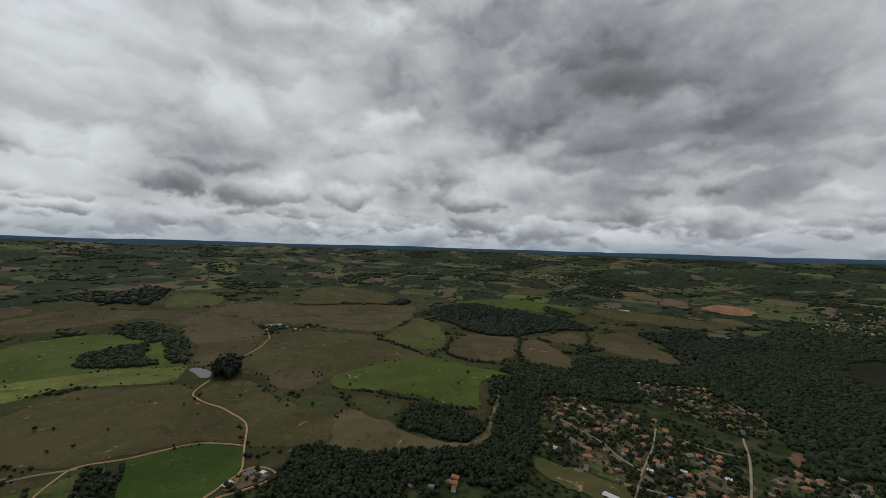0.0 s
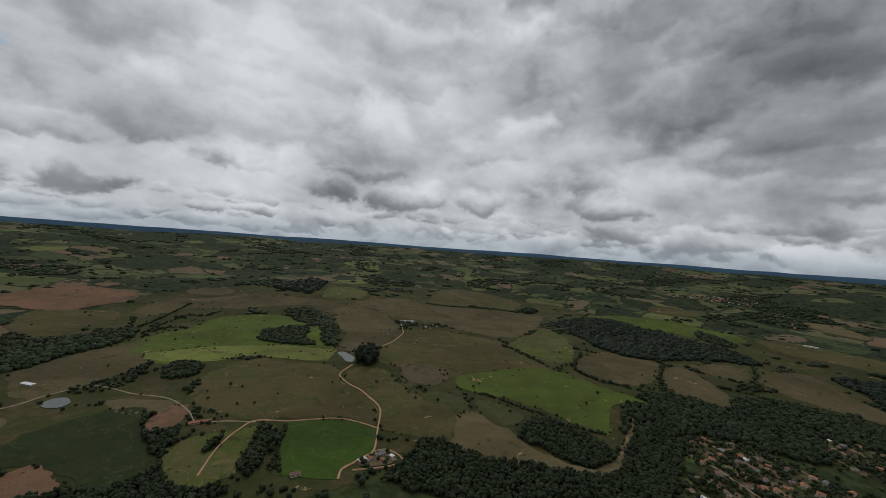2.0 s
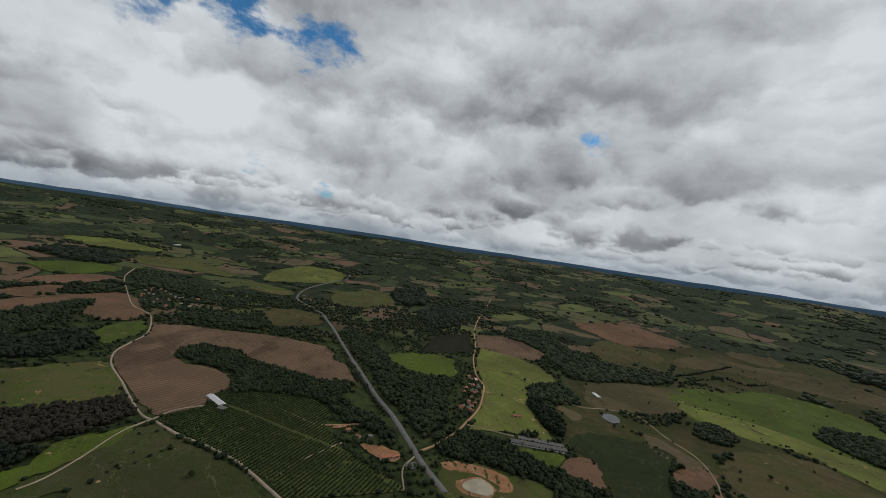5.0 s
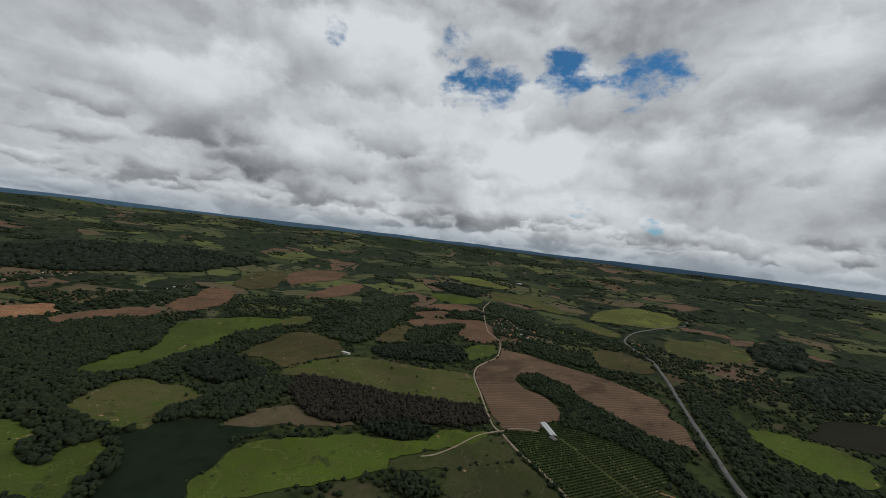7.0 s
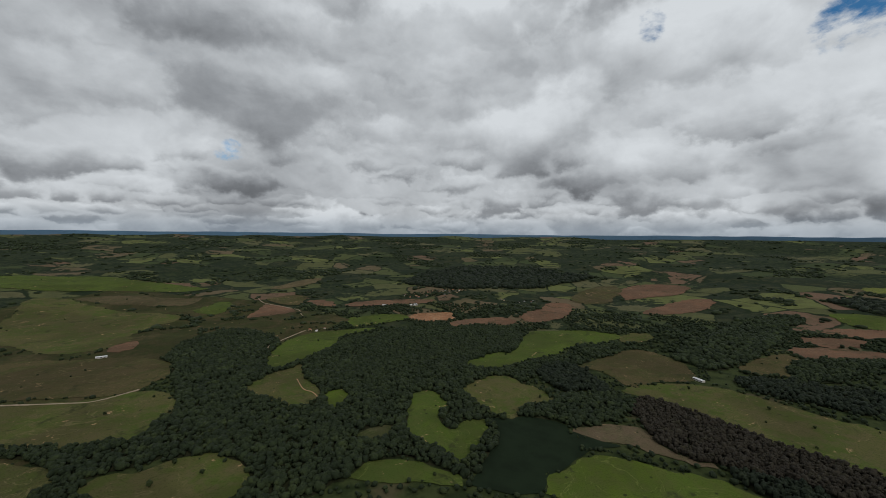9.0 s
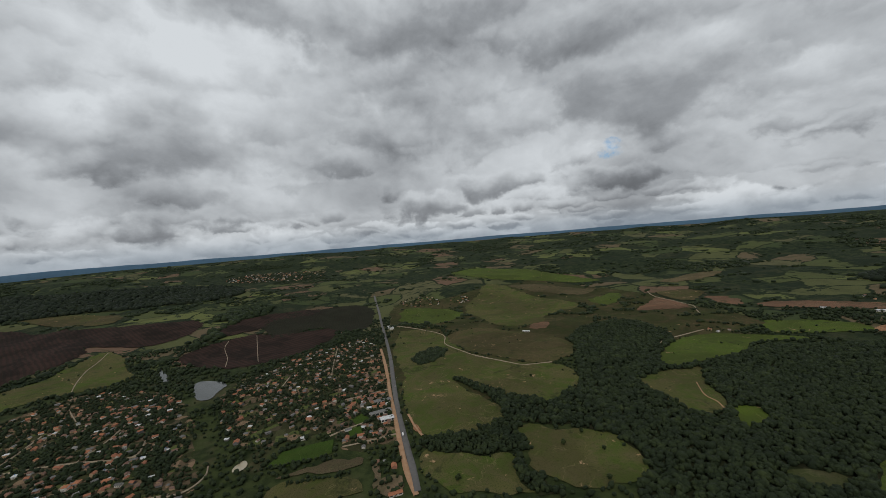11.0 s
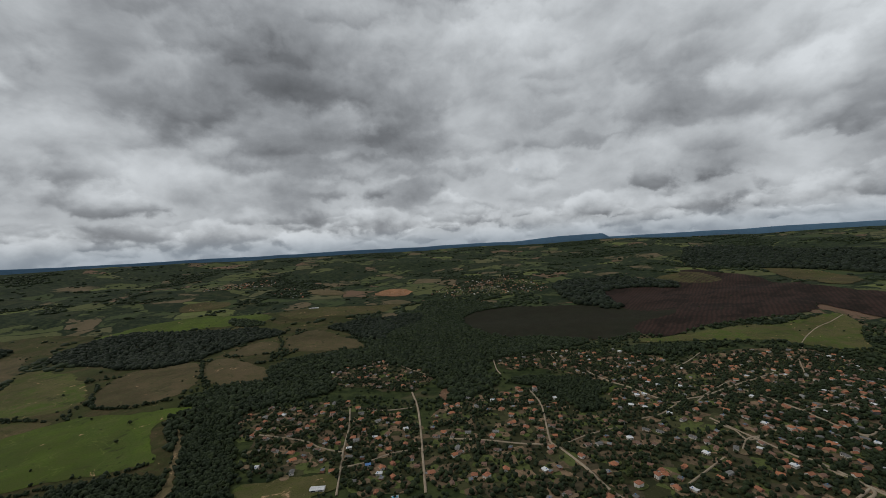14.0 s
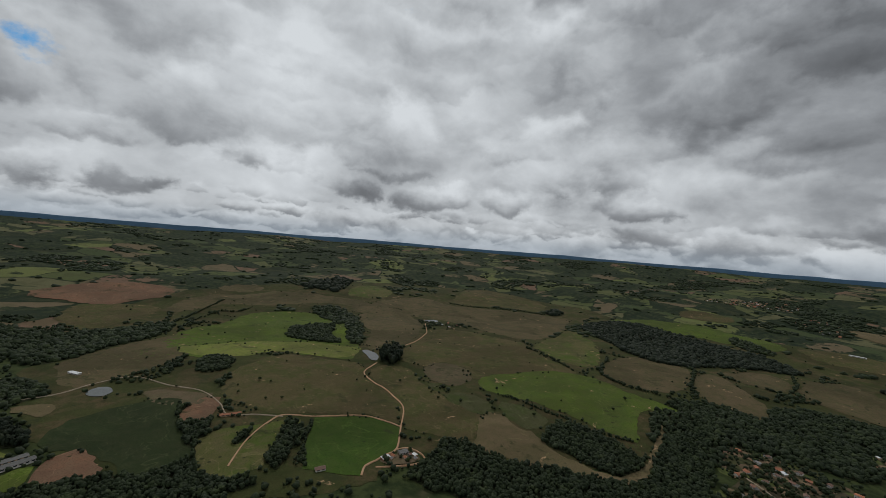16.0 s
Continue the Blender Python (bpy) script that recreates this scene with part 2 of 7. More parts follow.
def plain(name, a, b, rough=0.85, size=1.0, metal=0.0, vary=0.0):
    """A coat with grime at two scales, and a tone of its own on each object."""
    m, n, bsdf = material(name, rough, 0.3)
    p = n.add("ShaderNodeTexCoord").outputs["Object"]
    c = n.mix(n.range(n.noise(p, 0.55 * size, 4.0, 0.65), 0.35, 0.7), a, b)
    c = n.mix(n.range(n.noise(p, 4.0 * size, 4.0, 0.7), 0.5, 0.8, 0.0, 0.5), c, [0.65 * x for x in b])
    if vary:
        one = n.add("ShaderNodeObjectInfo").outputs["Random"]
        c = n.mix(n.range(one, 0.0, 1.0, 0.0, vary, False), c, [0.35 * x for x in b])
    n.nt.links.new(c, bsdf.inputs["Base Color"])
    bsdf.inputs["Metallic"].default_value = metal
    return m


def tiled(name, a, b, c):
    """Clay roof tiles: courses down the slope, weathered tile by tile."""
    m, n, bsdf = material(name, 0.8, 0.25)
    t = n.add("ShaderNodeTexCoord").outputs["Object"]
    course = n.math("SINE", n.math("MULTIPLY", n.add("ShaderNodeSeparateXYZ", i0=t).outputs[0], 2 * math.pi / 0.45))
    one = n.add("ShaderNodeObjectInfo").outputs["Random"]
    col = n.mix(n.range(one, 0.0, 1.0, 0.0, 1.0, False), a, b)
    col = n.mix(n.range(n.noise(t, 0.8, 5.0, 0.7), 0.42, 0.72, 0.0, 0.75), col, c)
    col = n.mix(n.range(course, -0.4, 1.0, 0.0, 0.3), col, [0.4 * x for x in b])
    n.nt.links.new(col, bsdf.inputs["Base Color"])
    bump(n, bsdf, course, 0.5, 0.08)
    return m


def water(name, tone, rough, spec=0.5):
    m, n, bsdf = material(name, rough, spec)
    p = place(n)
    c = n.mix(n.range(n.noise(p, 0.03, 4.0, 0.6), 0.35, 0.7), tone, [0.7 * x for x in tone])
    n.nt.links.new(c, bsdf.inputs["Base Color"])
    bump(n, bsdf, n.noise(p, 0.8, 3.0, 0.6), 0.12, 0.1)
    return m


def plots(name):
    """Village ground: small plots of weeds, lawn, vegetable rows and bare earth, each with ragged borders."""
    m, n, bsdf = material(name)
    p = place(n)
    warp = n.add("ShaderNodeTexNoise", Vector=p, Scale=0.05, Detail=4.0, Roughness=0.6).outputs["Color"]
    q = n.vec("ADD", n.scale(p, (1.0, 1.0, 0.0)), n.scale(warp, (16.0, 16.0, 0.0)))
    pick = n.add("ShaderNodeSeparateColor", i0=n.add("ShaderNodeTexVoronoi", Vector=q, Scale=0.055).outputs["Color"]).outputs[0]
    patch = n.nt.nodes.new("ShaderNodeValToRGB")
    patch.color_ramp.interpolation = "CONSTANT"
    e = patch.color_ramp.elements
    for _ in range(5):
        e.new(0.5)
    for el, (at, col) in zip(e, ((0.0, (0.036, 0.038, 0.017)), (0.24, (0.056, 0.058, 0.026)), (0.38, (0.082, 0.100, 0.032)), (0.50, (0.026, 0.030, 0.014)),
                                 (0.62, (0.120, 0.086, 0.054)), (0.78, (0.21, 0.142, 0.090)), (0.90, (0.070, 0.058, 0.036)))):
        el.position, el.color = at, (*col, 1)
    n.nt.links.new(pick, patch.inputs[0])
    c = n.mix(n.range(n.noise(p, 0.16, 5.0, 0.7), 0.45, 0.70, 0.0, 0.75), patch.outputs[0], (0.030, 0.032, 0.015))
    c = n.mix(n.range(n.noise(p, 0.5, 4.0, 0.7), 0.55, 0.75, 0.0, 0.5), c, (0.12, 0.10, 0.065))
    n.nt.links.new(c, bsdf.inputs["Base Color"])
    bump(n, bsdf, n.noise(p, 0.5, 4.0, 0.7), 0.6, 0.6)
    return m


def countryside(name):
    """The open land under and beyond the named fields: scrub close by, far off a patchwork of pasture, tillage and
    woods, darkened with distance for haze.
    """
    m, n, bsdf = material(name)
    p = place(n)
    warp = n.add("ShaderNodeTexNoise", Vector=p, Scale=0.004, Detail=3.0, Roughness=0.6).outputs["Color"]
    q = n.vec("ADD", n.scale(p, (1.0, 1.0, 0.0)), n.scale(warp, (130.0, 130.0, 0.0)))
    cells = n.add("ShaderNodeTexVoronoi", Vector=q, Scale=0.0048)
    pick = n.add("ShaderNodeSeparateColor", i0=cells.outputs["Color"]).outputs[0]
    patch = n.nt.nodes.new("ShaderNodeValToRGB")
    patch.color_ramp.interpolation = "CONSTANT"
    e = patch.color_ramp.elements
    for _ in range(7):
        e.new(0.5)
    for el, (at, col) in zip(e, ((0.0, (0.017, 0.026, 0.014)), (0.20, (0.088, 0.096, 0.040)), (0.36, (0.046, 0.062, 0.026)), (0.48, (0.125, 0.096, 0.058)), (0.58, (0.074, 0.088, 0.034)),
                                 (0.68, (0.020, 0.028, 0.015)), (0.78, (0.145, 0.092, 0.062)), (0.86, (0.116, 0.130, 0.046)), (0.94, (0.105, 0.102, 0.052)))):
        el.position, el.color = at, (*col, 1)
    n.nt.links.new(pick, patch.inputs[0])
    edge = n.nt.nodes.new("ShaderNodeTexVoronoi")
    edge.feature = "DISTANCE_TO_EDGE"
    edge.inputs["Scale"].default_value = 0.0048
    n.nt.links.new(q, edge.inputs["Vector"])
    hedge = n.math("ADD", edge.outputs["Distance"], n.math("MULTIPLY", n.noise(p, 0.018, 4.0, 0.7), 0.12))
    c = n.mix(n.range(n.noise(p, 0.011, 5.0, 0.65, 0.5), 0.46, 0.62, 0.0, 0.5), patch.outputs[0], (0.060, 0.062, 0.028))
    c = n.mix(n.range(hedge, 0.072, 0.098), (0.015, 0.024, 0.011), c)
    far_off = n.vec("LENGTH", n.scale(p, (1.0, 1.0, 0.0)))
    # Wood share grows with distance, darkening the far land in place of haze.
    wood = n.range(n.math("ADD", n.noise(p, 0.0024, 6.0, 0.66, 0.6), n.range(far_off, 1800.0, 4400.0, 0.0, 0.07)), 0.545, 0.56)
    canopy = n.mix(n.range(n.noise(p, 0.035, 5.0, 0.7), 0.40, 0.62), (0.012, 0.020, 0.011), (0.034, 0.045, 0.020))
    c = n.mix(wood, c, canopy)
    wisp = n.range(n.noise(n.vec("ADD", p, (900.0, 400.0, 0.0)), 0.008, 5.0, 0.68, 0.4), 0.60, 0.62)
    c = n.mix(wisp, c, canopy)
    scrub = n.mix(n.range(n.noise(p, 0.03, 5.0, 0.65), 0.4, 0.62), (0.044, 0.056, 0.020), (0.020, 0.030, 0.011))
    scrub = n.mix(n.range(n.noise(p, 0.008, 4.0, 0.6), 0.55, 0.7), scrub, (0.080, 0.070, 0.038))
    c = n.mix(n.range(far_off, 1150.0, 1600.0), scrub, c)
    tuft = n.noise(p, 0.25, 5.0, 0.7)
    c = n.mix(n.range(tuft, 0.50, 0.74, 0.0, 0.4), c, (0.020, 0.028, 0.012))
    n.nt.links.new(c, bsdf.inputs["Base Color"])
    bump(n, bsdf, tuft, 0.6, 1.2)
    return m


M = {
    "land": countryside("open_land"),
    "olive": turf("olive_pasture", (0.0615, 0.0670, 0.0220), (0.0834, 0.0703, 0.0307), (0.0944, 0.0725, 0.0373), 0.045, 1),
    "dry": turf("dry_pasture", (0.0931, 0.0729, 0.0394), (0.1092, 0.0830, 0.0466), (0.0688, 0.0668, 0.0283), 0.035, 2),
    "mixed": turf("mixed_pasture", (0.0510, 0.0551, 0.0193), (0.0796, 0.0612, 0.0306), (0.0347, 0.0449, 0.0143), 0.02, 13),
    "garden": plots("garden_ground"),
    "lawn": turf("garden_lawn", (0.078, 0.108, 0.028), (0.070, 0.090, 0.030), (0.110, 0.098, 0.050), 0.0, 15),
    "yard": turf("earth_yard", (0.24, 0.165, 0.105), (0.18, 0.13, 0.085), (0.10, 0.092, 0.048), 0.0, 16),
    # The blue of distance haze is put into the hills' own colour.
    "haze_hill": plain("far_hills_haze_blue", (0.080, 0.150, 0.225), (0.070, 0.130, 0.200), 0.95, 0.004),
    "earthy": turf("worn_pasture", (0.108, 0.082, 0.050), (0.122, 0.092, 0.058), (0.085, 0.080, 0.040), 0.03, 3),
    # Sunlit patches of pasture: the sunlight is put into this brighter colour.
    "bright": turf("painted_sun_pasture", (0.150, 0.176, 0.038), (0.108, 0.130, 0.032), (0.146, 0.140, 0.052), 0.06, 4),
    "green": turf("green_pasture", (0.0756, 0.1123, 0.0184), (0.0648, 0.0929, 0.0205), (0.0799, 0.0950, 0.0259), 0.045, 5),
    "meadow": turf("olive_meadow", (0.066, 0.094, 0.019), (0.092, 0.090, 0.032), (0.104, 0.088, 0.042), 0.05, 19),
    "fresh": turf("fresh_grass", (0.0880, 0.1298, 0.0176), (0.0748, 0.1100, 0.0187), (0.0902, 0.1034, 0.0286), 0.03, 18),
    "lush": turf("lush_grass", (0.045, 0.082, 0.013), (0.038, 0.070, 0.013), (0.054, 0.080, 0.018), 0.0, 6),
    # Olive darkened to put cloud shade into the colour.
    "deep": turf("shaded_meadow", (0.046, 0.060, 0.018), (0.058, 0.060, 0.026), (0.070, 0.068, 0.034), 0.01, 17),
    "tan": turf("trampled_earth", (0.1560, 0.1150, 0.0660), (0.1180, 0.0940, 0.0500), (0.1040, 0.0900, 0.0430), 0.05, 7),
    "soil": turf("bare_soil", (0.180, 0.098, 0.060), (0.140, 0.082, 0.053), (0.160, 0.105, 0.066), 0.0, 8),
    "clay": turf("dug_clay", (0.31, 0.15, 0.075), (0.25, 0.12, 0.062), (0.34, 0.21, 0.125), 0.05, 9),
    "marsh": turf("dark_marsh", (0.030, 0.044, 0.016), (0.024, 0.036, 0.014), (0.042, 0.050, 0.022), 0.0, 10),
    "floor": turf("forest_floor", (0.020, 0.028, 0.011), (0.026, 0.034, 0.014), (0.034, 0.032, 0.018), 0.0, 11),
    "furrow": lined("ploughed_soil", (0.190, 0.122, 0.078), (0.080, 0.055, 0.038), 9.0, 62, 0.65),
    "rows": lined("plantation_rows", (0.018, 0.021, 0.012), (0.032, 0.027, 0.018), 13.0, 20, 0.6),
    "purple": lined("harvested_plantation", (0.046, 0.026, 0.021), (0.014, 0.014, 0.010), 15.0, 100, 0.5),
    "orchard": turf("orchard_grass", (0.075, 0.098, 0.028), (0.062, 0.082, 0.026), (0.100, 0.098, 0.044), 0.0, 12),
    "water": water("pond_water", (0.060, 0.068, 0.062), 0.18, 0.32),
    "pale_water": water("muddy_water", (0.36, 0.31, 0.21), 0.25),
    "lake_water": water("weedy_water", (0.013, 0.022, 0.011), 0.9, 0.06),
    "asphalt": plain("worn_asphalt", (0.108, 0.104, 0.100), (0.140, 0.134, 0.128), 0.9, 0.1),
    "red_dirt": plain("orange_packed_dirt", (0.34, 0.195, 0.108), (0.40, 0.25, 0.15), 0.95, 0.15),
    "dirt": plain("packed_dirt", (0.25, 0.195, 0.135), (0.32, 0.262, 0.190), 0.95, 0.15),
    "line": plain("road_paint", (0.7, 0.7, 0.66), (0.55, 0.55, 0.5), 0.8),
    "leaf": leafy("broadleaf_crowns", (0.0115, 0.0190, 0.0095), (0.0250, 0.0365, 0.0150), (0.046, 0.064, 0.024), 1.3),
    "leaf_dark": leafy("conifer_crowns", (0.010, 0.016, 0.010), (0.016, 0.024, 0.013), (0.027, 0.036, 0.018)),
    "leaf_tree": leafy("tree_foliage", (0.015, 0.024, 0.008), (0.030, 0.042, 0.013), (0.044, 0.058, 0.019), 0.9, True),
    "leaf_citrus": leafy("citrus_foliage", (0.016, 0.030, 0.008), (0.024, 0.042, 0.011), (0.036, 0.056, 0.016)),
    "leaf_brown": leafy("bare_brown_crowns", (0.024, 0.020, 0.015), (0.034, 0.028, 0.020), (0.040, 0.040, 0.024)),
    "bark": plain("bark", (0.10, 0.075, 0.055), (0.06, 0.045, 0.035), 0.95),
    "tile": tiled("clay_tiles", (0.44, 0.172, 0.082), (0.31, 0.125, 0.070), (0.19, 0.105, 0.075)),
    "tile_old": tiled("aged_clay_tiles", (0.25, 0.125, 0.085), (0.17, 0.105, 0.08), (0.11, 0.085, 0.07)),
    "fibre": plain("fibre_cement_roof", (0.24, 0.235, 0.225), (0.15, 0.145, 0.14), 0.9, 1.0, 0.0, 0.6),
    "zinc": plain("white_metal_roof", (0.68, 0.68, 0.68), (0.52, 0.53, 0.54), 0.55, 0.6, 0.0, 0.25),
    "blue_roof": plain("blue_tarp_roof", (0.07, 0.16, 0.36), (0.10, 0.20, 0.40), 0.6),
    "white_wall": plain("whitewashed_wall", (0.66, 0.63, 0.58), (0.52, 0.48, 0.42), 0.9, 0.8, 0.0, 0.35),
    "ochre_wall": plain("ochre_wall", (0.50, 0.36, 0.22), (0.42, 0.28, 0.18), 0.9, 0.8, 0.0, 0.4),
    "brick_wall": plain("bare_brick_wall", (0.34, 0.16, 0.10), (0.26, 0.13, 0.09), 0.95, 1.5),
    "glass": plain("window_glass", (0.03, 0.035, 0.04), (0.05, 0.055, 0.06), 0.1),
    "timber": plain("door_timber", (0.17, 0.10, 0.06), (0.11, 0.07, 0.045), 0.7),
    "pool": plain("pool_water", (0.10, 0.34, 0.46), (0.12, 0.40, 0.52), 0.1),
    "concrete": plain("concrete", (0.40, 0.38, 0.35), (0.30, 0.285, 0.26), 0.9),
    "car_white": plain("white_car_paint", (0.75, 0.75, 0.74), (0.66, 0.66, 0.65), 0.3),
    "car_dark": plain("dark_car_paint", (0.05, 0.055, 0.065), (0.03, 0.03, 0.035), 0.3),
    "car_red": plain("red_car_paint", (0.36, 0.04, 0.03), (0.28, 0.03, 0.03), 0.3),
    "tyre": plain("tyre_rubber", (0.02, 0.02, 0.02), (0.03, 0.03, 0.03), 0.9),
    "blue_tank": plain("blue_plastic", (0.05, 0.14, 0.34), (0.06, 0.16, 0.36), 0.5),
}


# ---- the lie of the land ----
def terrain(x,y):
    x=np.asarray(x,float);y=np.asarray(y,float)
    r=np.hypot(x,y)
    u=np.clip((r-1700)/3150,0,1)
    z=282*u**1.35
    n=(np.sin(x/137+1.3+1.1*np.sin(y/210))+np.sin(y/151+0.4+1.2*np.sin(x/190+2))+0.7*np.sin((x+y)/83+0.9)+0.6*np.sin((x-1.3*y)/97+2.2))/3.3
    m=(np.sin(x/310+0.7+1.4*np.sin(y/520))+np.sin(y/270+2.1+1.3*np.sin(x/430+1)))/2
    far=np.clip((r-1100)/1600,0,1)
    fade=1-np.clip((r-3600)/1200,0,1)*0.85
    z=z+(7.0*n+11.0*m)+(6*m+4*n)*far*fade
    # high ground along the southern skyline
    az=np.arctan2(-x,y); d=np.angle(np.exp(1j*(az-np.radians(190.))))
    ridge=np.exp(-(d/np.radians(42.))**2)*np.clip((r-2400)/2400,0,1)**1.5
    z=z+ridge*(6+5*np.sin(az*23)+4*np.sin(az*41+1))
    return z


def ground_at(x, y):
    return float(terrain(x, y))


def mesh_from(name, verts, faces, mat, smooth=False):
    me = bpy.data.meshes.new(name)
    me.from_pydata(verts, [], faces)
    me.materials.append(mat)
    if smooth:
        me.polygons.foreach_set("use_smooth", np.ones(len(me.polygons), dtype=bool))
    me.update()
    return me


def make_ground():
    rings = [0.0, 60.0, 120.0]
    while rings[-1] < 4990:
        rings.append(rings[-1] + (15.0 if rings[-1] < 1900 else 15.0 + (rings[-1] - 1900) * 0.012))
    rings = np.array(rings)
    n = 540
    a = np.linspace(0, 2 * np.pi, n, endpoint=False)
    x, y = np.outer(rings, np.cos(a)), np.outer(rings, np.sin(a))
    v = np.stack([x.ravel(), y.ravel(), terrain(x, y).ravel()], -1)
    i, j = np.meshgrid(np.arange(len(rings) - 1), np.arange(n), indexing="ij")
    k = (j + 1) % n
    f = np.stack([i * n + j, (i + 1) * n + j, (i + 1) * n + k, i * n + k], -1).reshape(-1, 4)
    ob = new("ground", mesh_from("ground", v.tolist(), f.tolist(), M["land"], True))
    return tagged(ob, "rolling farmland of scrub, pasture patchwork and dark woods, darkened far off for haze", "ground", kind="structure")


make_ground()


def rounded(points, rounds):
    """A closed outline with its corners cut, again and again."""
    p = np.array(points, float)
    for _ in range(rounds):
        q = np.roll(p, -1, 0)
        p = np.stack([0.75 * p + 0.25 * q, 0.25 * p + 0.75 * q], 1).reshape(-1, 2)
    return p


def inside(x, y, p):
    """Which of the points lie in the outline p."""
    x, y = np.asarray(x, float), np.asarray(y, float)
    hit = np.zeros(x.shape, bool)
    q = np.roll(p, -1, 0)
    for (x0, y0), (x1, y1) in zip(p, q):
        if y0 != y1:
            hit ^= ((y0 > y) != (y1 > y)) & (x < (x1 - x0) * (y - y0) / (y1 - y0) + x0)
    return hit


def ragged(points, rounds, wild, step=9.0):
    """The outline walked in short steps, each a little astray."""
    p = rounded(points, rounds)
    out = []
    for a, b in zip(p, np.roll(p, -1, 0)):
        n = max(1, int(np.hypot(*(b - a)) / step))
        out += [a + (b - a) * k / n for k in range(n)]
    out = np.array(out)
    s = out * 0.045
    size = math.sqrt(np.prod(np.ptp(out, axis=0)))
    bx = np.array([noise.noise((u / size * 3.3, v / size * 3.3, 4.7)) for u, v in out])
    by = np.array([noise.noise((u / size * 3.3, v / size * 3.3, 7.7)) for u, v in out])
    out = out + (0.02 * wild * size * 0.5) * np.stack([bx, by], -1)
    ax = np.array([noise.noise((u, v, 1.7)) for u, v in s])
    ay = np.array([noise.noise((u, v, 9.2)) for u, v in s])
    return out + wild * np.stack([ax, ay], -1) * 2.2


from mathutils import geometry

LAYER = [0]
OUTLINES = []


def sheet(name, outline, mat, lift, grid=None):
    """A patch of land cover that lies on the ground within an outline."""
    r = np.hypot(*outline.mean(0))
    grid = grid or (15.0 if r < 1400 else 26.0)
    (x0, y0), (x1, y1) = outline.min(0), outline.max(0)
    gx, gy = np.meshgrid(np.arange(x0, x1, grid), np.arange(y0, y1, grid))
    keep = inside(gx, gy, outline)
    pts = [Vector(p) for p in outline] + [Vector(p) for p in np.stack([gx[keep], gy[keep]], -1)]
    n = len(outline)
    v, _, f, *_ = geometry.delaunay_2d_cdt(pts, [(i, (i + 1) % n) for i in range(n)], [], 1, 0.02)
    v = np.array([tuple(c) for c in v])
    c = np.array([v[list(t)].mean(0) for t in f])
    ok = inside(c[:, 0], c[:, 1], outline)
    z = terrain(v[:, 0], v[:, 1]) + lift + 0.0006 * np.hypot(v[:, 0], v[:, 1])
    up = []
    for t, k in zip(f, ok):
        if k:
            (ax, ay), (bx, by), (cx, cy) = v[t[0]], v[t[1]], v[t[2]]
            up.append(t if (bx - ax) * (cy - ay) - (by - ay) * (cx - ax) > 0 else t[::-1])
    return mesh_from(name, np.column_stack([v, z]).tolist(), up, mat, True)


def field(name, cover, label, points, rounds=1, wild=4.0):
    LAYER[0] += 1
    o = ragged(points, rounds, wild)
    OUTLINES.append((cover, o))
    ob = new(name, sheet(name, o, M[cover], 0.05 if cover == "mixed" else 0.45 + 0.004 * LAYER[0]))
    return tagged(ob, label, "water" if "water" in cover else "field", kind="structure")


def along(points, step):
    """A smooth line through the points, in equal steps, with its heading."""
    p = np.array(points, float)
    p = np.vstack([2 * p[0] - p[1], p, 2 * p[-1] - p[-2]])
    out = []
    for i in range(1, len(p) - 2):
        n = max(2, int(np.hypot(*(p[i + 1] - p[i])) / step))
        for k in range(n):
            t = k / n
            a, b, c, d = p[i - 1:i + 3]
            out.append(0.5 * (2 * b + (c - a) * t + (2 * a - 5 * b + 4 * c - d) * t * t + (3 * b - a - 3 * c + d) * t ** 3))
    out.append(p[-2])
    out = np.array(out)
    d = np.gradient(out, axis=0)
    return out, d / np.linalg.norm(d, axis=1)[:, None]


ROADS = []


def road(name, cover, width, label, points, wild=0.4, lift=2.6):
    o, d = along(points, 7.0)
    side = np.stack([-d[:, 1], d[:, 0]], -1)
    ROADS.append((o, d, width))
    v, f = [], []
    for i, (c, s) in enumerate(zip(o, side)):
        half = width / 2 + wild * noise.noise((c[0] * 0.03, c[1] * 0.03, 3.3))
        z = ground_at(*c) + lift * 0.42 + 0.0009 * np.hypot(*c)
        for k, drop in ((-1.25, -1.6), (-1.0, 0.0), (0.0, 0.06), (1.0, 0.0), (1.25, -1.6)):
            q = c + s * half * k
            v.append((q[0], q[1], z + drop))
        if i:
            a, b = 5 * (i - 1), 5 * i
            f += [(a + k, b + k, b + k + 1, a + k + 1)[::-1] for k in range(4)]
    ob = new(name, mesh_from(name, v, f, M[cover], True))
    return tagged(ob, label, "road", kind="structure")


# ---- fields, waters and lanes ----
field("north_land", "mixed", "rolling mixed pasture in olive, tan and green drifts", [(-560, 260), (-1235, 510), (-1805, 1045), (-1630, 1680), (-1070, 2525), (-170, 2565), (135, 2160), (545, 2225), (1015, 1935), (850, 1430), (570, 1265), (270, 1020), (160, 925), (105, 705), (-290, 600), (-245, 470)])
field("east_land", "mixed", "rolling mixed pasture in olive, tan and green drifts", [(1465, -865), (1760, -1125), (1590, -1400), (1475, -1980), (755, -1860), (285, -1430), (415, -1015), (620, -930), (535, -695), (525, -445), (570, -365)], 0, 6.0)
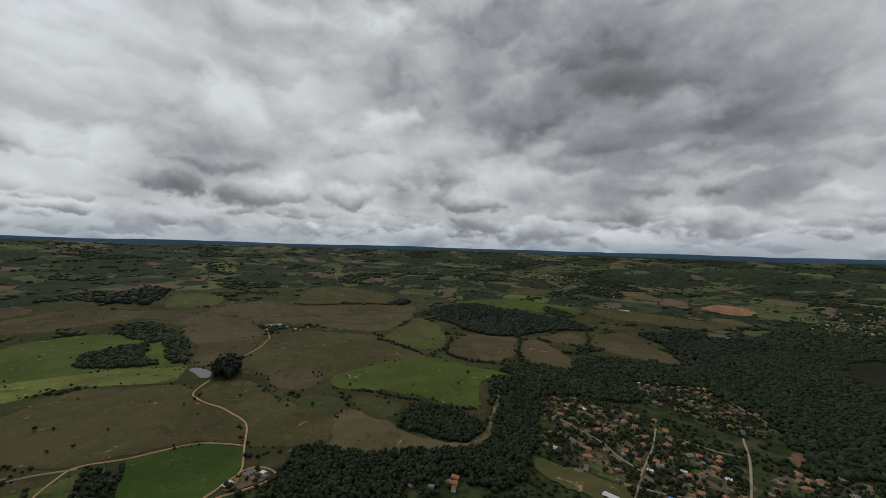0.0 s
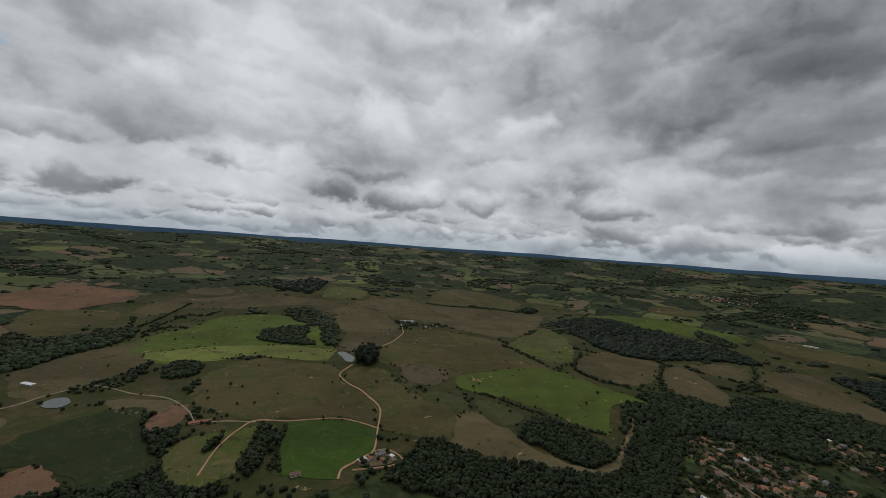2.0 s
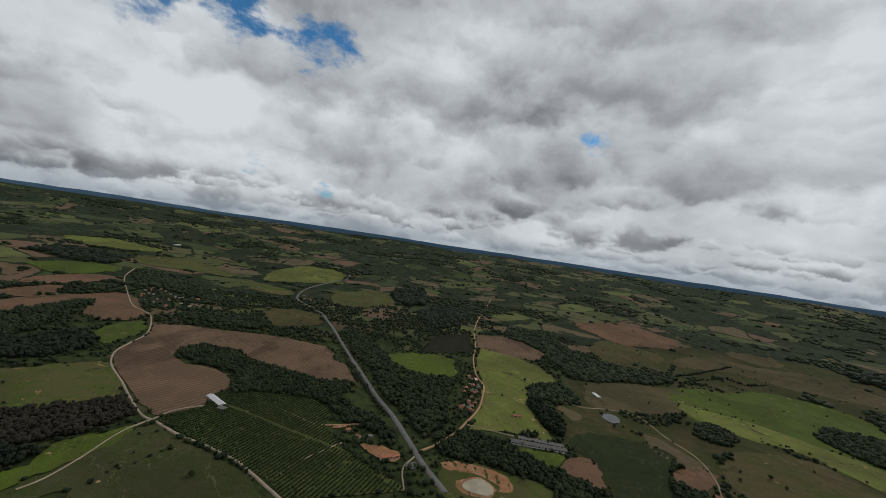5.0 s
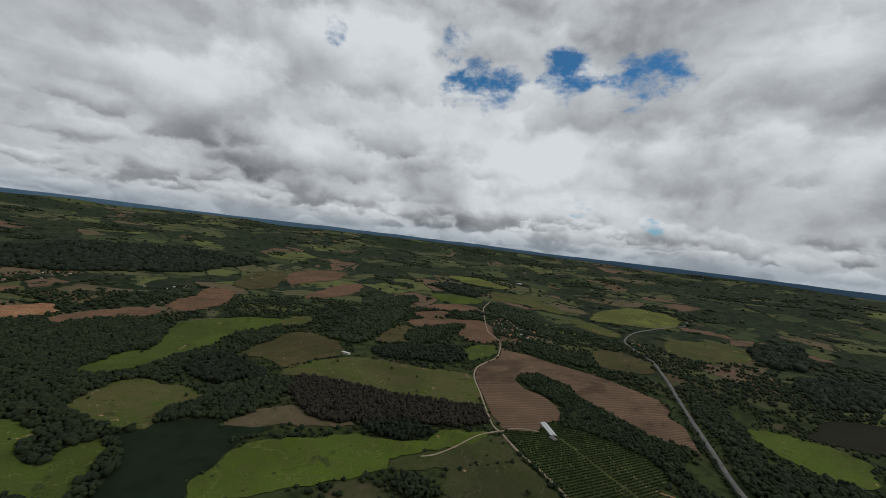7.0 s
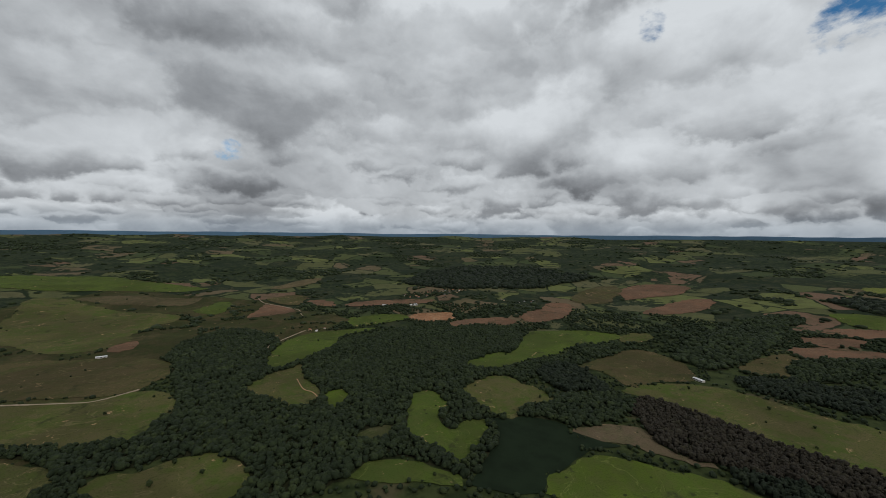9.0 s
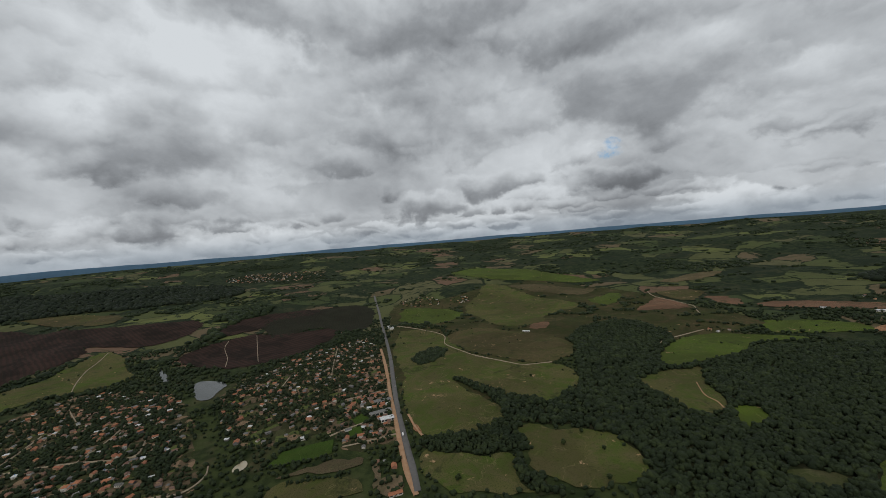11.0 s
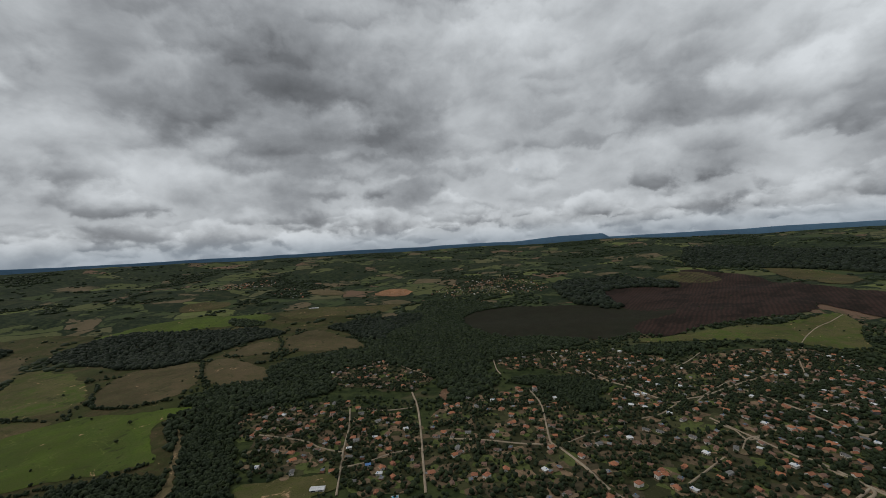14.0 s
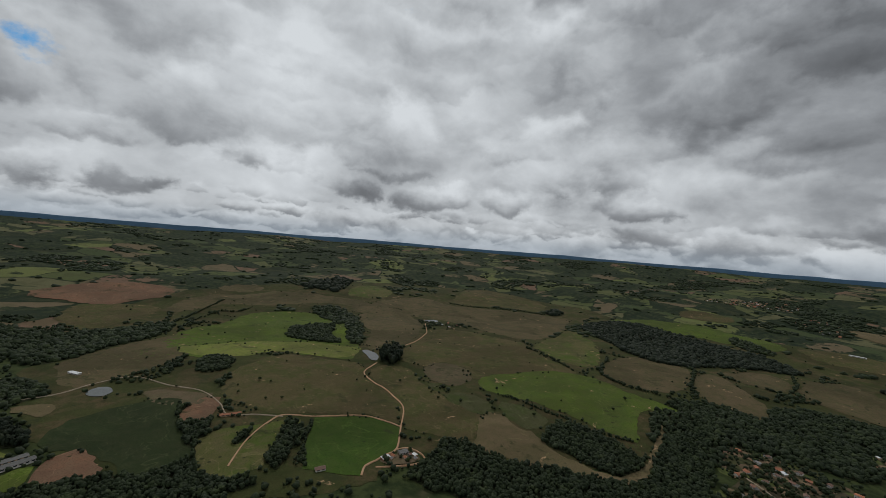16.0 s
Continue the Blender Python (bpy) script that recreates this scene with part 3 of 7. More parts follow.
field("north_hills", "dry", "dry brownish hill pasture with scattered scars", [(-1055, 1530), (-1045, 1645), (-1045, 1830), (-905, 2010), (-815, 2005), (-745, 1935), (-585, 2000), (-385, 2070), (-250, 2115), (-145, 2160), (-110, 2045), (-130, 1820), (-170, 1645), (-195, 1505), (-270, 1470), (-360, 1505), (-450, 1540), (-510, 1590), (-615, 1635), (-725, 1610), (-825, 1665), (-900, 1620), (-935, 1505)], 1, 6.0)
field("brown_slope", "dry", "dry brownish hill pasture with scattered scars", [(-670, 1060), (-745, 1200), (-845, 1325), (-975, 1490), (-975, 1660), (-830, 1680), (-735, 1585), (-665, 1505), (-595, 1365), (-580, 1310), (-560, 1185), (-560, 1105), (-595, 1150), (-615, 1100), (-590, 1020)], 1, 6.0)
field("valley_pasture", "olive", "olive-green grazed pasture with worn patches", [(-510, 1010), (-540, 1160), (-570, 1315), (-585, 1435), (-510, 1470), (-385, 1455), (-260, 1420), (-220, 1390), (-150, 1260), (-65, 1180), (-50, 1125), (-115, 1115), (-195, 1065), (-250, 995), (-265, 930), (-325, 1015), (-390, 1035), (-415, 965), (-455, 970), (-490, 980)])
field("lower_pasture", "olive", "olive-green grazed pasture with worn patches", [(-345, 715), (-305, 640), (-275, 640), (-220, 640), (-185, 650), (-185, 705), (-190, 755), (-280, 805), (-310, 815), (-365, 865), (-405, 910), (-455, 940), (-485, 940), (-530, 925), (-535, 870), (-470, 815), (-405, 775)])
field("hill_pasture", "olive", "olive-green grazed pasture with worn patches", [(-510, 575), (-445, 620), (-410, 645), (-385, 655), (-320, 645), (-350, 715), (-400, 755), (-440, 790), (-520, 835), (-545, 875), (-590, 915), (-710, 880), (-805, 845), (-800, 760), (-795, 695), (-750, 620), (-650, 555), (-590, 560), (-530, 565)])
field("green_hill", "green", "green grazed meadow with darker drifts", [(-1055, 615), (-1180, 770), (-1245, 900), (-1250, 1040), (-1325, 1190), (-1215, 1350), (-1020, 1415), (-890, 1300), (-815, 1235), (-710, 1095), (-615, 975), (-600, 925), (-685, 905), (-745, 865), (-840, 865), (-880, 785), (-935, 720), (-1005, 700)], 1, 6.0)
field("west_hills", "dry", "dry brownish hill pasture with scattered scars", [(-1105, 490), (-1155, 595), (-1185, 770), (-1205, 875), (-1130, 915), (-965, 710), (-935, 585), (-925, 515), (-890, 450), (-960, 440)])
field("far_dry", "dry", "dry brownish hill pasture with scattered scars", [(-1520, 975), (-1615, 1195), (-1580, 1350), (-1490, 1605), (-1235, 1700), (-1090, 1725), (-995, 1610), (-1200, 1585), (-1300, 1420), (-1380, 1285), (-1475, 1240), (-1425, 1015)], 1, 6.0)
field("far_olive", "olive", "olive-green grazed pasture with worn patches", [(-1640, 710), (-1790, 900), (-1680, 985), (-1520, 1000), (-1405, 770), (-1455, 680)], 1, 6.0)
field("stream_meadow", "meadow", "olive-green meadow with scrubby dark smudges", [(-200, 1375), (-165, 1595), (-95, 1830), (0, 1600), (30, 1405), (5, 1220), (-60, 1210), (-130, 1265)], 1, 6.0)
field("mid_hills", "olive", "olive-green grazed pasture with worn patches", [(-790, 2095), (-795, 2480), (-700, 2635), (-475, 2560), (-295, 2455), (-250, 2220), (-400, 2150), (-605, 2055), (-725, 1995)], 1, 6.0)
field("far_hill_dry", "dry", "dry brownish hill pasture with scattered scars", [(-1730, 1370), (-1705, 1515), (-1600, 1560), (-1550, 1475), (-1635, 1355)], 1, 6.0)
field("far_knoll", "meadow", "olive-green meadow with scrubby dark smudges", [(-1230, 1725), (-1320, 1925), (-1290, 2085), (-1170, 2050), (-1050, 1945), (-1065, 1815), (-1135, 1735)], 1, 6.0)
field("far_green", "green", "green grazed meadow with darker drifts", [(55, 2240), (205, 2295), (355, 2290), (530, 2255), (635, 2185), (740, 2045), (635, 1905), (485, 2035), (325, 2085), (135, 2080)], 1, 6.0)
field("long_field", "olive", "olive-green grazed pasture with worn patches", [(765, 2040), (965, 2030), (1155, 1820), (1330, 1760), (1265, 1710), (1100, 1645), (980, 1670), (900, 1775), (750, 1860)], 1, 6.0)
field("far_round", "olive", "olive-green grazed pasture with worn patches", [(405, 2605), (520, 2675), (685, 2610), (655, 2435), (445, 2455)], 1, 6.0)
field("tan_hill", "dry", "dry brownish hill pasture with scattered scars", [(20, 1190), (55, 1370), (140, 1485), (235, 1460), (280, 1395), (240, 1200), (180, 1110), (105, 1100), (35, 1140)])
field("tan_hill_b", "dry", "dry brownish hill pasture with scattered scars", [(265, 1330), (345, 1440), (370, 1240), (390, 1150), (360, 1075), (295, 1080), (235, 1120)])
field("tan_hill_c", "dry", "dry brownish hill pasture with scattered scars", [(565, 1490), (720, 1600), (740, 1400), (730, 1195), (715, 1155), (640, 1205), (555, 1270), (515, 1330)], 1, 6.0)
field("tan_hill_d", "dry", "dry brownish hill pasture with scattered scars", [(360, 1465), (480, 1555), (550, 1510), (510, 1370), (430, 1320), (380, 1390)], 1, 6.0)
field("bare_field", "tan", "trampled tan earth with thin grass", [(-195, 765), (-160, 780), (-135, 745), (-85, 730), (-35, 680), (5, 665), (25, 660), (60, 665), (85, 715), (90, 705), (80, 655), (40, 640), (-10, 635), (-45, 630), (-70, 620), (-115, 630), (-155, 630), (-190, 640), (-180, 665), (-185, 705)])
field("belt_pasture", "deep", "rough meadow grass in a shade-darkened olive", [(-185, 835), (-145, 845), (-95, 830), (-75, 805), (-85, 740), (-140, 755), (-160, 785)])
field("east_meadow", "green", "green grazed meadow with darker drifts", [(-255, 920), (-260, 975), (-220, 1035), (-145, 1100), (-85, 1135), (-10, 1125), (30, 1095), (100, 1035), (155, 1020), (180, 990), (150, 965), (100, 945), (85, 905), (95, 800), (65, 810), (15, 820), (-40, 850), (-90, 865), (-140, 885), (-210, 875)])
field("swale", "deep", "rough meadow grass in a shade-darkened olive", [(-300, 805), (-290, 840), (-250, 850), (-195, 825), (-180, 785), (-190, 755), (-240, 770)])
field("swale_b", "deep", "rough meadow grass in a shade-darkened olive", [(-360, 855), (-360, 875), (-325, 860), (-345, 835)])
field("worn_pasture", "earthy", "worn brown pasture with thin grass", [(-410, 945), (-415, 995), (-390, 1025), (-330, 1030), (-285, 980), (-275, 915), (-295, 880), (-330, 875), (-370, 890)])
field("paddock", "lush", "lush deep green grass paddock", [(-465, 590), (-435, 610), (-410, 635), (-380, 650), (-350, 645), (-315, 640), (-285, 575), (-290, 550), (-295, 525), (-300, 505), (-290, 480), (-370, 450), (-410, 505)], 0, 1.2)
# Sunlit strip of the green hill, laid on as a brighter sheet.
field("sunny_slope", "bright", "bright yellow-green pasture on a gentle slope, sunlight put into its colour", [(-1060, 755), (-1040, 805), (-1005, 895), (-890, 960), (-820, 1015), (-670, 1045), (-635, 985), (-645, 925), (-715, 885), (-810, 870), (-840, 840), (-870, 770), (-945, 730), (-1015, 720)])
field("wood_gap", "fresh", "fresh yellow-green meadow with trodden spots", [(-830, 1100), (-885, 1220), (-880, 1280), (-760, 1105), (-755, 1075)], 1, 6.0)
field("farm_pasture", "meadow", "olive-green meadow with scrubby dark smudges", [(-555, 420), (-565, 475), (-515, 515), (-505, 555), (-470, 570), (-450, 480), (-420, 430), (-420, 385), (-455, 370), (-505, 390)])
field("small_soil", "soil", "bare reddish-brown ploughed soil", [(-635, 450), (-680, 495), (-695, 530), (-690, 550), (-665, 565), (-640, 530), (-600, 480)])
field("pond_slope", "earthy", "worn brown pasture with thin grass", [(-820, 515), (-735, 550), (-690, 575), (-675, 505), (-720, 480), (-755, 475)])
field("pond_slope_b", "tan", "trampled tan earth with thin grass", [(-890, 340), (-860, 385), (-815, 375), (-800, 345), (-845, 335)])
field("marsh", "marsh", "dark green reed marsh on wet ground", [(-760, 340), (-765, 430), (-750, 500), (-710, 515), (-595, 435), (-520, 400), (-520, 355), (-560, 320), (-615, 340), (-675, 325), (-690, 310), (-725, 315)])
field("village_pasture", "bright", "bright yellow-green pasture on a gentle slope, sunlight put into its colour", [(-1325, 220), (-1305, 275), (-1295, 315), (-1240, 355), (-1200, 390), (-1100, 415), (-1065, 400), (-1015, 335), (-985, 280), (-920, 275), (-875, 265), (-805, 270), (-750, 275), (-705, 285), (-725, 200), (-720, 170), (-720, 135), (-715, 120), (-775, 145), (-835, 165), (-925, 180), (-1010, 190), (-1115, 185), (-1195, 185)])
field("barn_meadow", "fresh", "fresh yellow-green meadow with trodden spots", [(-670, 185), (-670, 235), (-670, 290), (-630, 265), (-620, 250), (-645, 215)])
field("round_field", "soil", "bare reddish-brown ploughed soil", [(-620, 260), (-645, 275), (-670, 305), (-665, 335), (-625, 335), (-580, 320), (-585, 285), (-605, 265)])
field("valley_meadow", "fresh", "fresh yellow-green meadow with trodden spots", [(-1080, -80), (-1120, -60), (-1145, 10), (-1150, 75), (-1115, 125), (-1050, 115), (-975, 115), (-960, 75), (-975, 30), (-1005, -20)])
field("pond_meadow", "meadow", "olive-green meadow with scrubby dark smudges", [(-595, 70), (-605, 105), (-585, 180), (-565, 230), (-525, 220), (-485, 200), (-485, 145), (-510, 60), (-550, 60)])
field("pond_earth", "clay", "dug orange clay with tracks", [(-595, 65), (-600, 100), (-585, 155), (-560, 175), (-540, 165), (-530, 150), (-545, 145), (-560, 145), (-570, 120), (-575, 90), (-575, 75)])
field("pond_rim", "clay", "dug orange clay with tracks", [(-545, 85), (-565, 105), (-565, 130), (-535, 145), (-515, 135), (-520, 100)])
field("dark_slope", "rows", "dark plantation planted in straight rows", [(1365, 1285), (1550, 1225), (1685, 1030), (1735, 740), (1825, 460), (1890, 325), (1600, 410), (1430, 535), (1255, 585), (1220, 765), (1090, 885), (1155, 1125)], 1, 6.0)
field("purple_ridge", "purple", "harvested purple-brown plantation ground", [(2110, 1010), (2300, 830), (2420, 600), (2565, 355), (2530, 140), (1970, 115), (1890, 325), (1780, 500), (1720, 680), (1850, 835)], 1, 6.0)
field("grey_plantation", "rows", "dark plantation planted in straight rows", [(-1160, 25), (-1350, 60), (-1435, 125), (-1495, 205), (-1240, 185), (-1185, 115)], 0, 1.2)
field("striped_field", "furrow", "brown ploughed field with parallel furrows", [(-1480, 225), (-1535, 340), (-1500, 405), (-1380, 460), (-1270, 415), (-1260, 345), (-1280, 295), (-1305, 210)], 0, 1.2)
field("far_striped", "soil", "bare reddish-brown ploughed soil", [(-2015, 765), (-2100, 975), (-2005, 1155), (-1865, 1230), (-1670, 1140), (-1705, 995), (-1710, 895), (-1860, 820)], 1, 6.0)
field("ploughed_field", "furrow", "brown ploughed field with parallel furrows", [(-1090, -705), (-1135, -640), (-1140, -515), (-1135, -430), (-1120, -310), (-1105, -245), (-1055, -205), (-1010, -200), (-980, -160), (-875, -120), (-855, -110), (-855, -160), (-865, -220), (-880, -265), (-910, -300), (-930, -345), (-950, -385), (-990, -430), (-995, -470), (-985, -520), (-920, -535), (-880, -515), (-850, -470), (-855, -420), (-825, -370), (-770, -335), (-720, -350), (-680, -340), (-620, -370), (-620, -385), (-660, -435), (-720, -495), (-785, -565), (-835, -610), (-930, -635), (-995, -650)], 0, 1.2)
field("orchard", "orchard", "grass under an orchard of planted rows", [(-610, -365), (-635, -360), (-670, -330), (-730, -340), (-760, -275), (-760, -220), (-755, -170), (-725, -130), (-680, -135), (-655, -120), (-620, -100), (-575, -45), (-550, -15), (-515, 20), (-475, -125), (-505, -155), (-540, -220), (-570, -275)], 0, 1.2)
field("sunny_hill", "bright", "bright yellow-green pasture on a gentle slope, sunlight put into its colour", [(-2000, -820), (-2220, -850), (-2420, -830), (-2565, -740), (-2560, -600), (-2490, -480), (-2345, -465), (-2110, -540), (-2045, -660)], 1, 6.0)
field("far_meadow", "meadow", "olive-green meadow with scrubby dark smudges", [(-1850, -440), (-2045, -385), (-2170, -235), (-2060, -140), (-1850, -145), (-1655, -255), (-1665, -350)], 1, 6.0)
field("light_strip", "meadow", "olive-green meadow with scrubby dark smudges", [(-2010, -1465), (-2220, -1395), (-2215, -1175), (-2050, -930), (-1950, -970), (-1975, -1165), (-1890, -1305)], 1, 6.0)
field("light_strip_b", "bright", "bright yellow-green pasture on a gentle slope, sunlight put into its colour", [(-2090, -1900), (-2245, -1815), (-2320, -1620), (-2370, -1490), (-2120, -1510), (-2025, -1670)], 1, 6.0)
field("light_strip_c", "green", "green grazed meadow with darker drifts", [(-1530, -1475), (-1680, -1410), (-1760, -1280), (-1670, -1240), (-1515, -1295), (-1465, -1380)], 1, 6.0)
field("light_strip_d", "meadow", "olive-green meadow with scrubby dark smudges", [(-1930, -870), (-1950, -770), (-1830, -590), (-1750, -560), (-1725, -650), (-1780, -775)], 1, 6.0)
field("bank_field", "olive", "olive-green grazed pasture with worn patches", [(-1440, -555), (-1520, -440), (-1450, -335), (-1325, -320), (-1240, -385), (-1265, -465)], 1, 6.0)
field("clay_field", "soil", "bare reddish-brown ploughed soil", [(-1020, -1105), (-1160, -1135), (-1260, -1050), (-1400, -1005), (-1300, -910), (-1195, -790), (-1120, -750), (-1060, -775), (-1030, -830), (-1085, -895), (-1205, -955), (-1040, -970), (-985, -1010)], 1, 6.0)
field("clay_field_b", "soil", "bare reddish-brown ploughed soil", [(-1145, -1205), (-1250, -1225), (-1350, -1180), (-1305, -1125), (-1140, -1115)], 1, 6.0)
field("clay_field_c", "soil", "bare reddish-brown ploughed soil", [(-1290, -1300), (-1445, -1325), (-1560, -1245), (-1600, -1170), (-1455, -1155), (-1310, -1225)], 1, 6.0)
field("lane_meadow", "green", "green grazed meadow with darker drifts", [(-975, -770), (-1060, -755), (-1115, -735), (-1015, -670), (-910, -655), (-880, -680)])
field("far_soil", "soil", "bare reddish-brown ploughed soil", [(-1090, -2280), (-1345, -2300), (-1485, -2200), (-1265, -1975), (-1070, -1935), (-910, -1895)], 1, 6.0)
field("far_soil_b", "soil", "bare reddish-brown ploughed soil", [(-865, -1605), (-1140, -1830), (-1315, -1835), (-1265, -1715), (-1010, -1565), (-865, -1555)], 1, 6.0)
field("bare_spot_meadow", "meadow", "olive-green meadow with scrubby dark smudges", [(-420, -840), (-505, -880), (-580, -875), (-655, -830), (-700, -760), (-735, -700), (-810, -605), (-755, -550), (-680, -465), (-645, -500), (-595, -540), (-555, -610), (-520, -670), (-485, -765), (-430, -820)])
field("hill_meadow", "olive", "olive-green grazed pasture with worn patches", [(-360, -1000), (-420, -1030), (-490, -1085), (-565, -1135), (-635, -1160), (-665, -1040), (-645, -925), (-590, -890), (-490, -885), (-435, -855), (-430, -970)])
field("long_meadow", "green", "green grazed meadow with darker drifts", [(-75, -1005), (-130, -1055), (-180, -1110), (-240, -1105), (-330, -1370), (-450, -1380), (-540, -1350), (-585, -1305), (-630, -1290), (-595, -1240), (-505, -1205), (-420, -1180), (-375, -1095), (-295, -1075), (-225, -1030), (-175, -985), (-120, -970)])
field("mid_green", "meadow", "olive-green meadow with scrubby dark smudges", [(-630, -1290), (-730, -1300), (-715, -1235), (-620, -1205), (-590, -1230)], 1, 6.0)
field("soil_meadow", "olive", "olive-green grazed pasture with worn patches", [(-785, -985), (-965, -1070), (-980, -975), (-960, -910), (-870, -905), (-760, -925)], 1, 6.0)
field("mud_shore", "earthy", "worn brown pasture with thin grass", [(-235, -655), (-290, -675), (-345, -675), (-375, -640), (-420, -535), (-380, -555), (-355, -580), (-315, -605), (-250, -625)])
# South meadow under cloud shade, given by its darker cover.
field("south_meadow", "deep", "rough meadow grass in a shade-darkened olive", [(-380, -405), (-400, -425), (-470, -400), (-510, -385), (-600, -375), (-570, -315), (-560, -290)])
field("south_meadow_b", "deep", "rough meadow grass in a shade-darkened olive", [(-470, -370), (-595, -365), (-540, -235), (-520, -195), (-470, -135), (-380, -315)])
field("lakeside_meadow", "fresh", "fresh yellow-green meadow with trodden spots", [(-145, -485), (-160, -525), (-200, -550), (-230, -585), (-275, -585), (-305, -565), (-360, -535), (-405, -515), (-420, -485), (-460, -440), (-480, -420), (-510, -450), (-570, -420), (-595, -380), (-510, -385), (-470, -400), (-400, -430), (-380, -405)])
field("lake", "lake_water", "dark weedy lake water between meadows", [(-50, -495), (-65, -535), (-85, -580), (-115, -620), (-115, -660), (-100, -700), (-135, -695), (-170, -705), (-195, -700), (-230, -680), (-240, -645), (-270, -620), (-310, -605), (-260, -600), (-235, -585), (-200, -550), (-160, -525), (-140, -485)], 2, 2.0)
field("curly_meadow", "green", "green grazed meadow with darker drifts", [(45, -780), (35, -805), (-5, -815), (-30, -780), (-35, -750), (-15, -720), (-10, -680), (-25, -655), (-50, -675), (-65, -695), (-90, -700), (-100, -670), (-95, -640), (-80, -615), (-65, -590), (-50, -555), (-30, -560), (-10, -590), (15, -615), (40, -615), (40, -690)])
field("second_meadow", "meadow", "olive-green meadow with scrubby dark smudges", [(-75, -815), (-90, -855), (-130, -905), (-180, -915), (-200, -860), (-240, -830), (-255, -765), (-210, -765), (-175, -745), (-155, -685), (-125, -700), (-95, -740), (-85, -775)])
field("shore_meadow", "green", "green grazed meadow with darker drifts", [(110, -505), (100, -545), (70, -560), (30, -560), (-15, -535), (-45, -520), (-45, -495)])
field("glade", "deep", "rough meadow grass in a shade-darkened olive", [(120, -625), (95, -650), (70, -665), (65, -630), (85, -600), (105, -600)])
field("near_meadow", "meadow", "olive-green meadow with scrubby dark smudges", [(335, -570), (300, -565), (270, -540), (245, -520), (230, -495), (295, -500)])
field("trail_hill", "meadow", "olive-green meadow with scrubby dark smudges", [(390, -810), (385, -860), (375, -920), (340, -950), (335, -995), (315, -975), (280, -885), (225, -805), (220, -775), (225, -720), (250, -710), (280, -735), (335, -770), (365, -790)])
field("gully_grass", "fresh", "fresh yellow-green meadow with trodden spots", [(220, -790), (190, -820), (155, -785), (165, -740), (175, -705), (190, -715)])
field("upper_hill", "green", "green grazed meadow with darker drifts", [(450, -1135), (450, -1225), (405, -1290), (315, -1335), (225, -1375), (175, -1380), (295, -1245), (270, -1200), (300, -1090), (340, -1035), (340, -985), (380, -930), (415, -1010)])
field("pit_meadow", "green", "green grazed meadow with darker drifts", [(325, -1500), (250, -1550), (105, -1575), (90, -1505), (215, -1425), (285, -1375)], 1, 6.0)
field("clay_pit", "clay", "dug orange clay with tracks", [(90, -1525), (65, -1585), (-10, -1630), (-75, -1645), (-100, -1580), (-75, -1505), (5, -1475), (60, -1490)], 1, 6.0)
field("red_strip", "soil", "bare reddish-brown ploughed soil", [(390, -1790), (255, -1825), (120, -1840), (-35, -1850), (10, -1780), (195, -1720), (360, -1695)], 1, 6.0)
field("brown_strip", "soil", "bare reddish-brown ploughed soil", [(-65, -1485), (-165, -1545), (-270, -1565), (-335, -1520), (-310, -1460), (-195, -1465), (-120, -1415), (-70, -1375)], 1, 6.0)
field("bare_slope", "soil", "bare reddish-brown ploughed soil", [(-360, -1570), (-475, -1695), (-530, -1810), (-630, -1805), (-625, -1705), (-545, -1550), (-440, -1490), (-360, -1500)], 1, 6.0)
field("red_field", "soil", "bare reddish-brown ploughed soil", [(720, -1505), (715, -1665), (740, -1755), (640, -1705), (560, -1660), (565, -1605), (640, -1540)], 1, 6.0)
field("red_field_b", "soil", "bare reddish-brown ploughed soil", [(585, -1840), (535, -1875), (450, -1820), (420, -1725), (500, -1745)], 1, 6.0)
field("ridge_olive", "olive", "olive-green grazed pasture with worn patches", [(785, -1860), (695, -1990), (610, -1955), (585, -1840), (585, -1735), (715, -1770)], 1, 6.0)
field("hill_scar", "tan", "trampled tan earth with thin grass", [(875, -2105), (805, -2390), (685, -2495), (665, -2235), (790, -2110)], 1, 6.0)
field("ridge_green", "green", "green grazed meadow with darker drifts", [(960, -1735), (900, -1780), (835, -1670), (890, -1610)], 1, 6.0)
field("ridge_meadow", "olive", "olive-green grazed pasture with worn patches", [(-625, -1865), (-925, -2275), (-1125, -2325), (-910, -1895), (-720, -1750)], 1, 6.0)
field("road_meadow", "meadow", "olive-green meadow with scrubby dark smudges", [(1295, -795), (1230, -870), (1055, -850), (940, -775), (775, -725), (685, -735), (630, -750), (575, -805), (505, -800), (455, -745), (470, -695), (455, -580), (520, -600), (570, -575), (655, -595), (690, -580), (575, -535), (510, -515), (480, -480), (490, -410), (540, -360), (605, -385), (770, -475)])
field("brown_hill", "olive", "olive-green grazed pasture with worn patches", [(1075, -880), (1045, -990), (890, -1010), (760, -1045), (640, -990), (575, -900), (590, -825), (620, -780), (700, -750), (830, -740), (960, -795)])
field("knoll_meadow", "meadow", "olive-green meadow with scrubby dark smudges", [(425, -475), (435, -495), (420, -520), (380, -525), (350, -560), (305, -565), (260, -540), (240, -520), (230, -490), (250, -465), (265, -435), (285, -415), (325, -410), (360, -425), (390, -460)])
field("gate_meadow", "meadow", "olive-green meadow with scrubby dark smudges", [(510, -340), (465, -360), (420, -380), (395, -425), (365, -400), (350, -380), (305, -375), (420, -280)])
field("north_meadow", "meadow", "olive-green meadow with scrubby dark smudges", [(1335, -1210), (1490, -1430), (1685, -1665), (1595, -1750), (1315, -1640), (1075, -1525), (910, -1485), (960, -1365), (870, -1105), (970, -1050), (1200, -1110)], 1, 6.0)
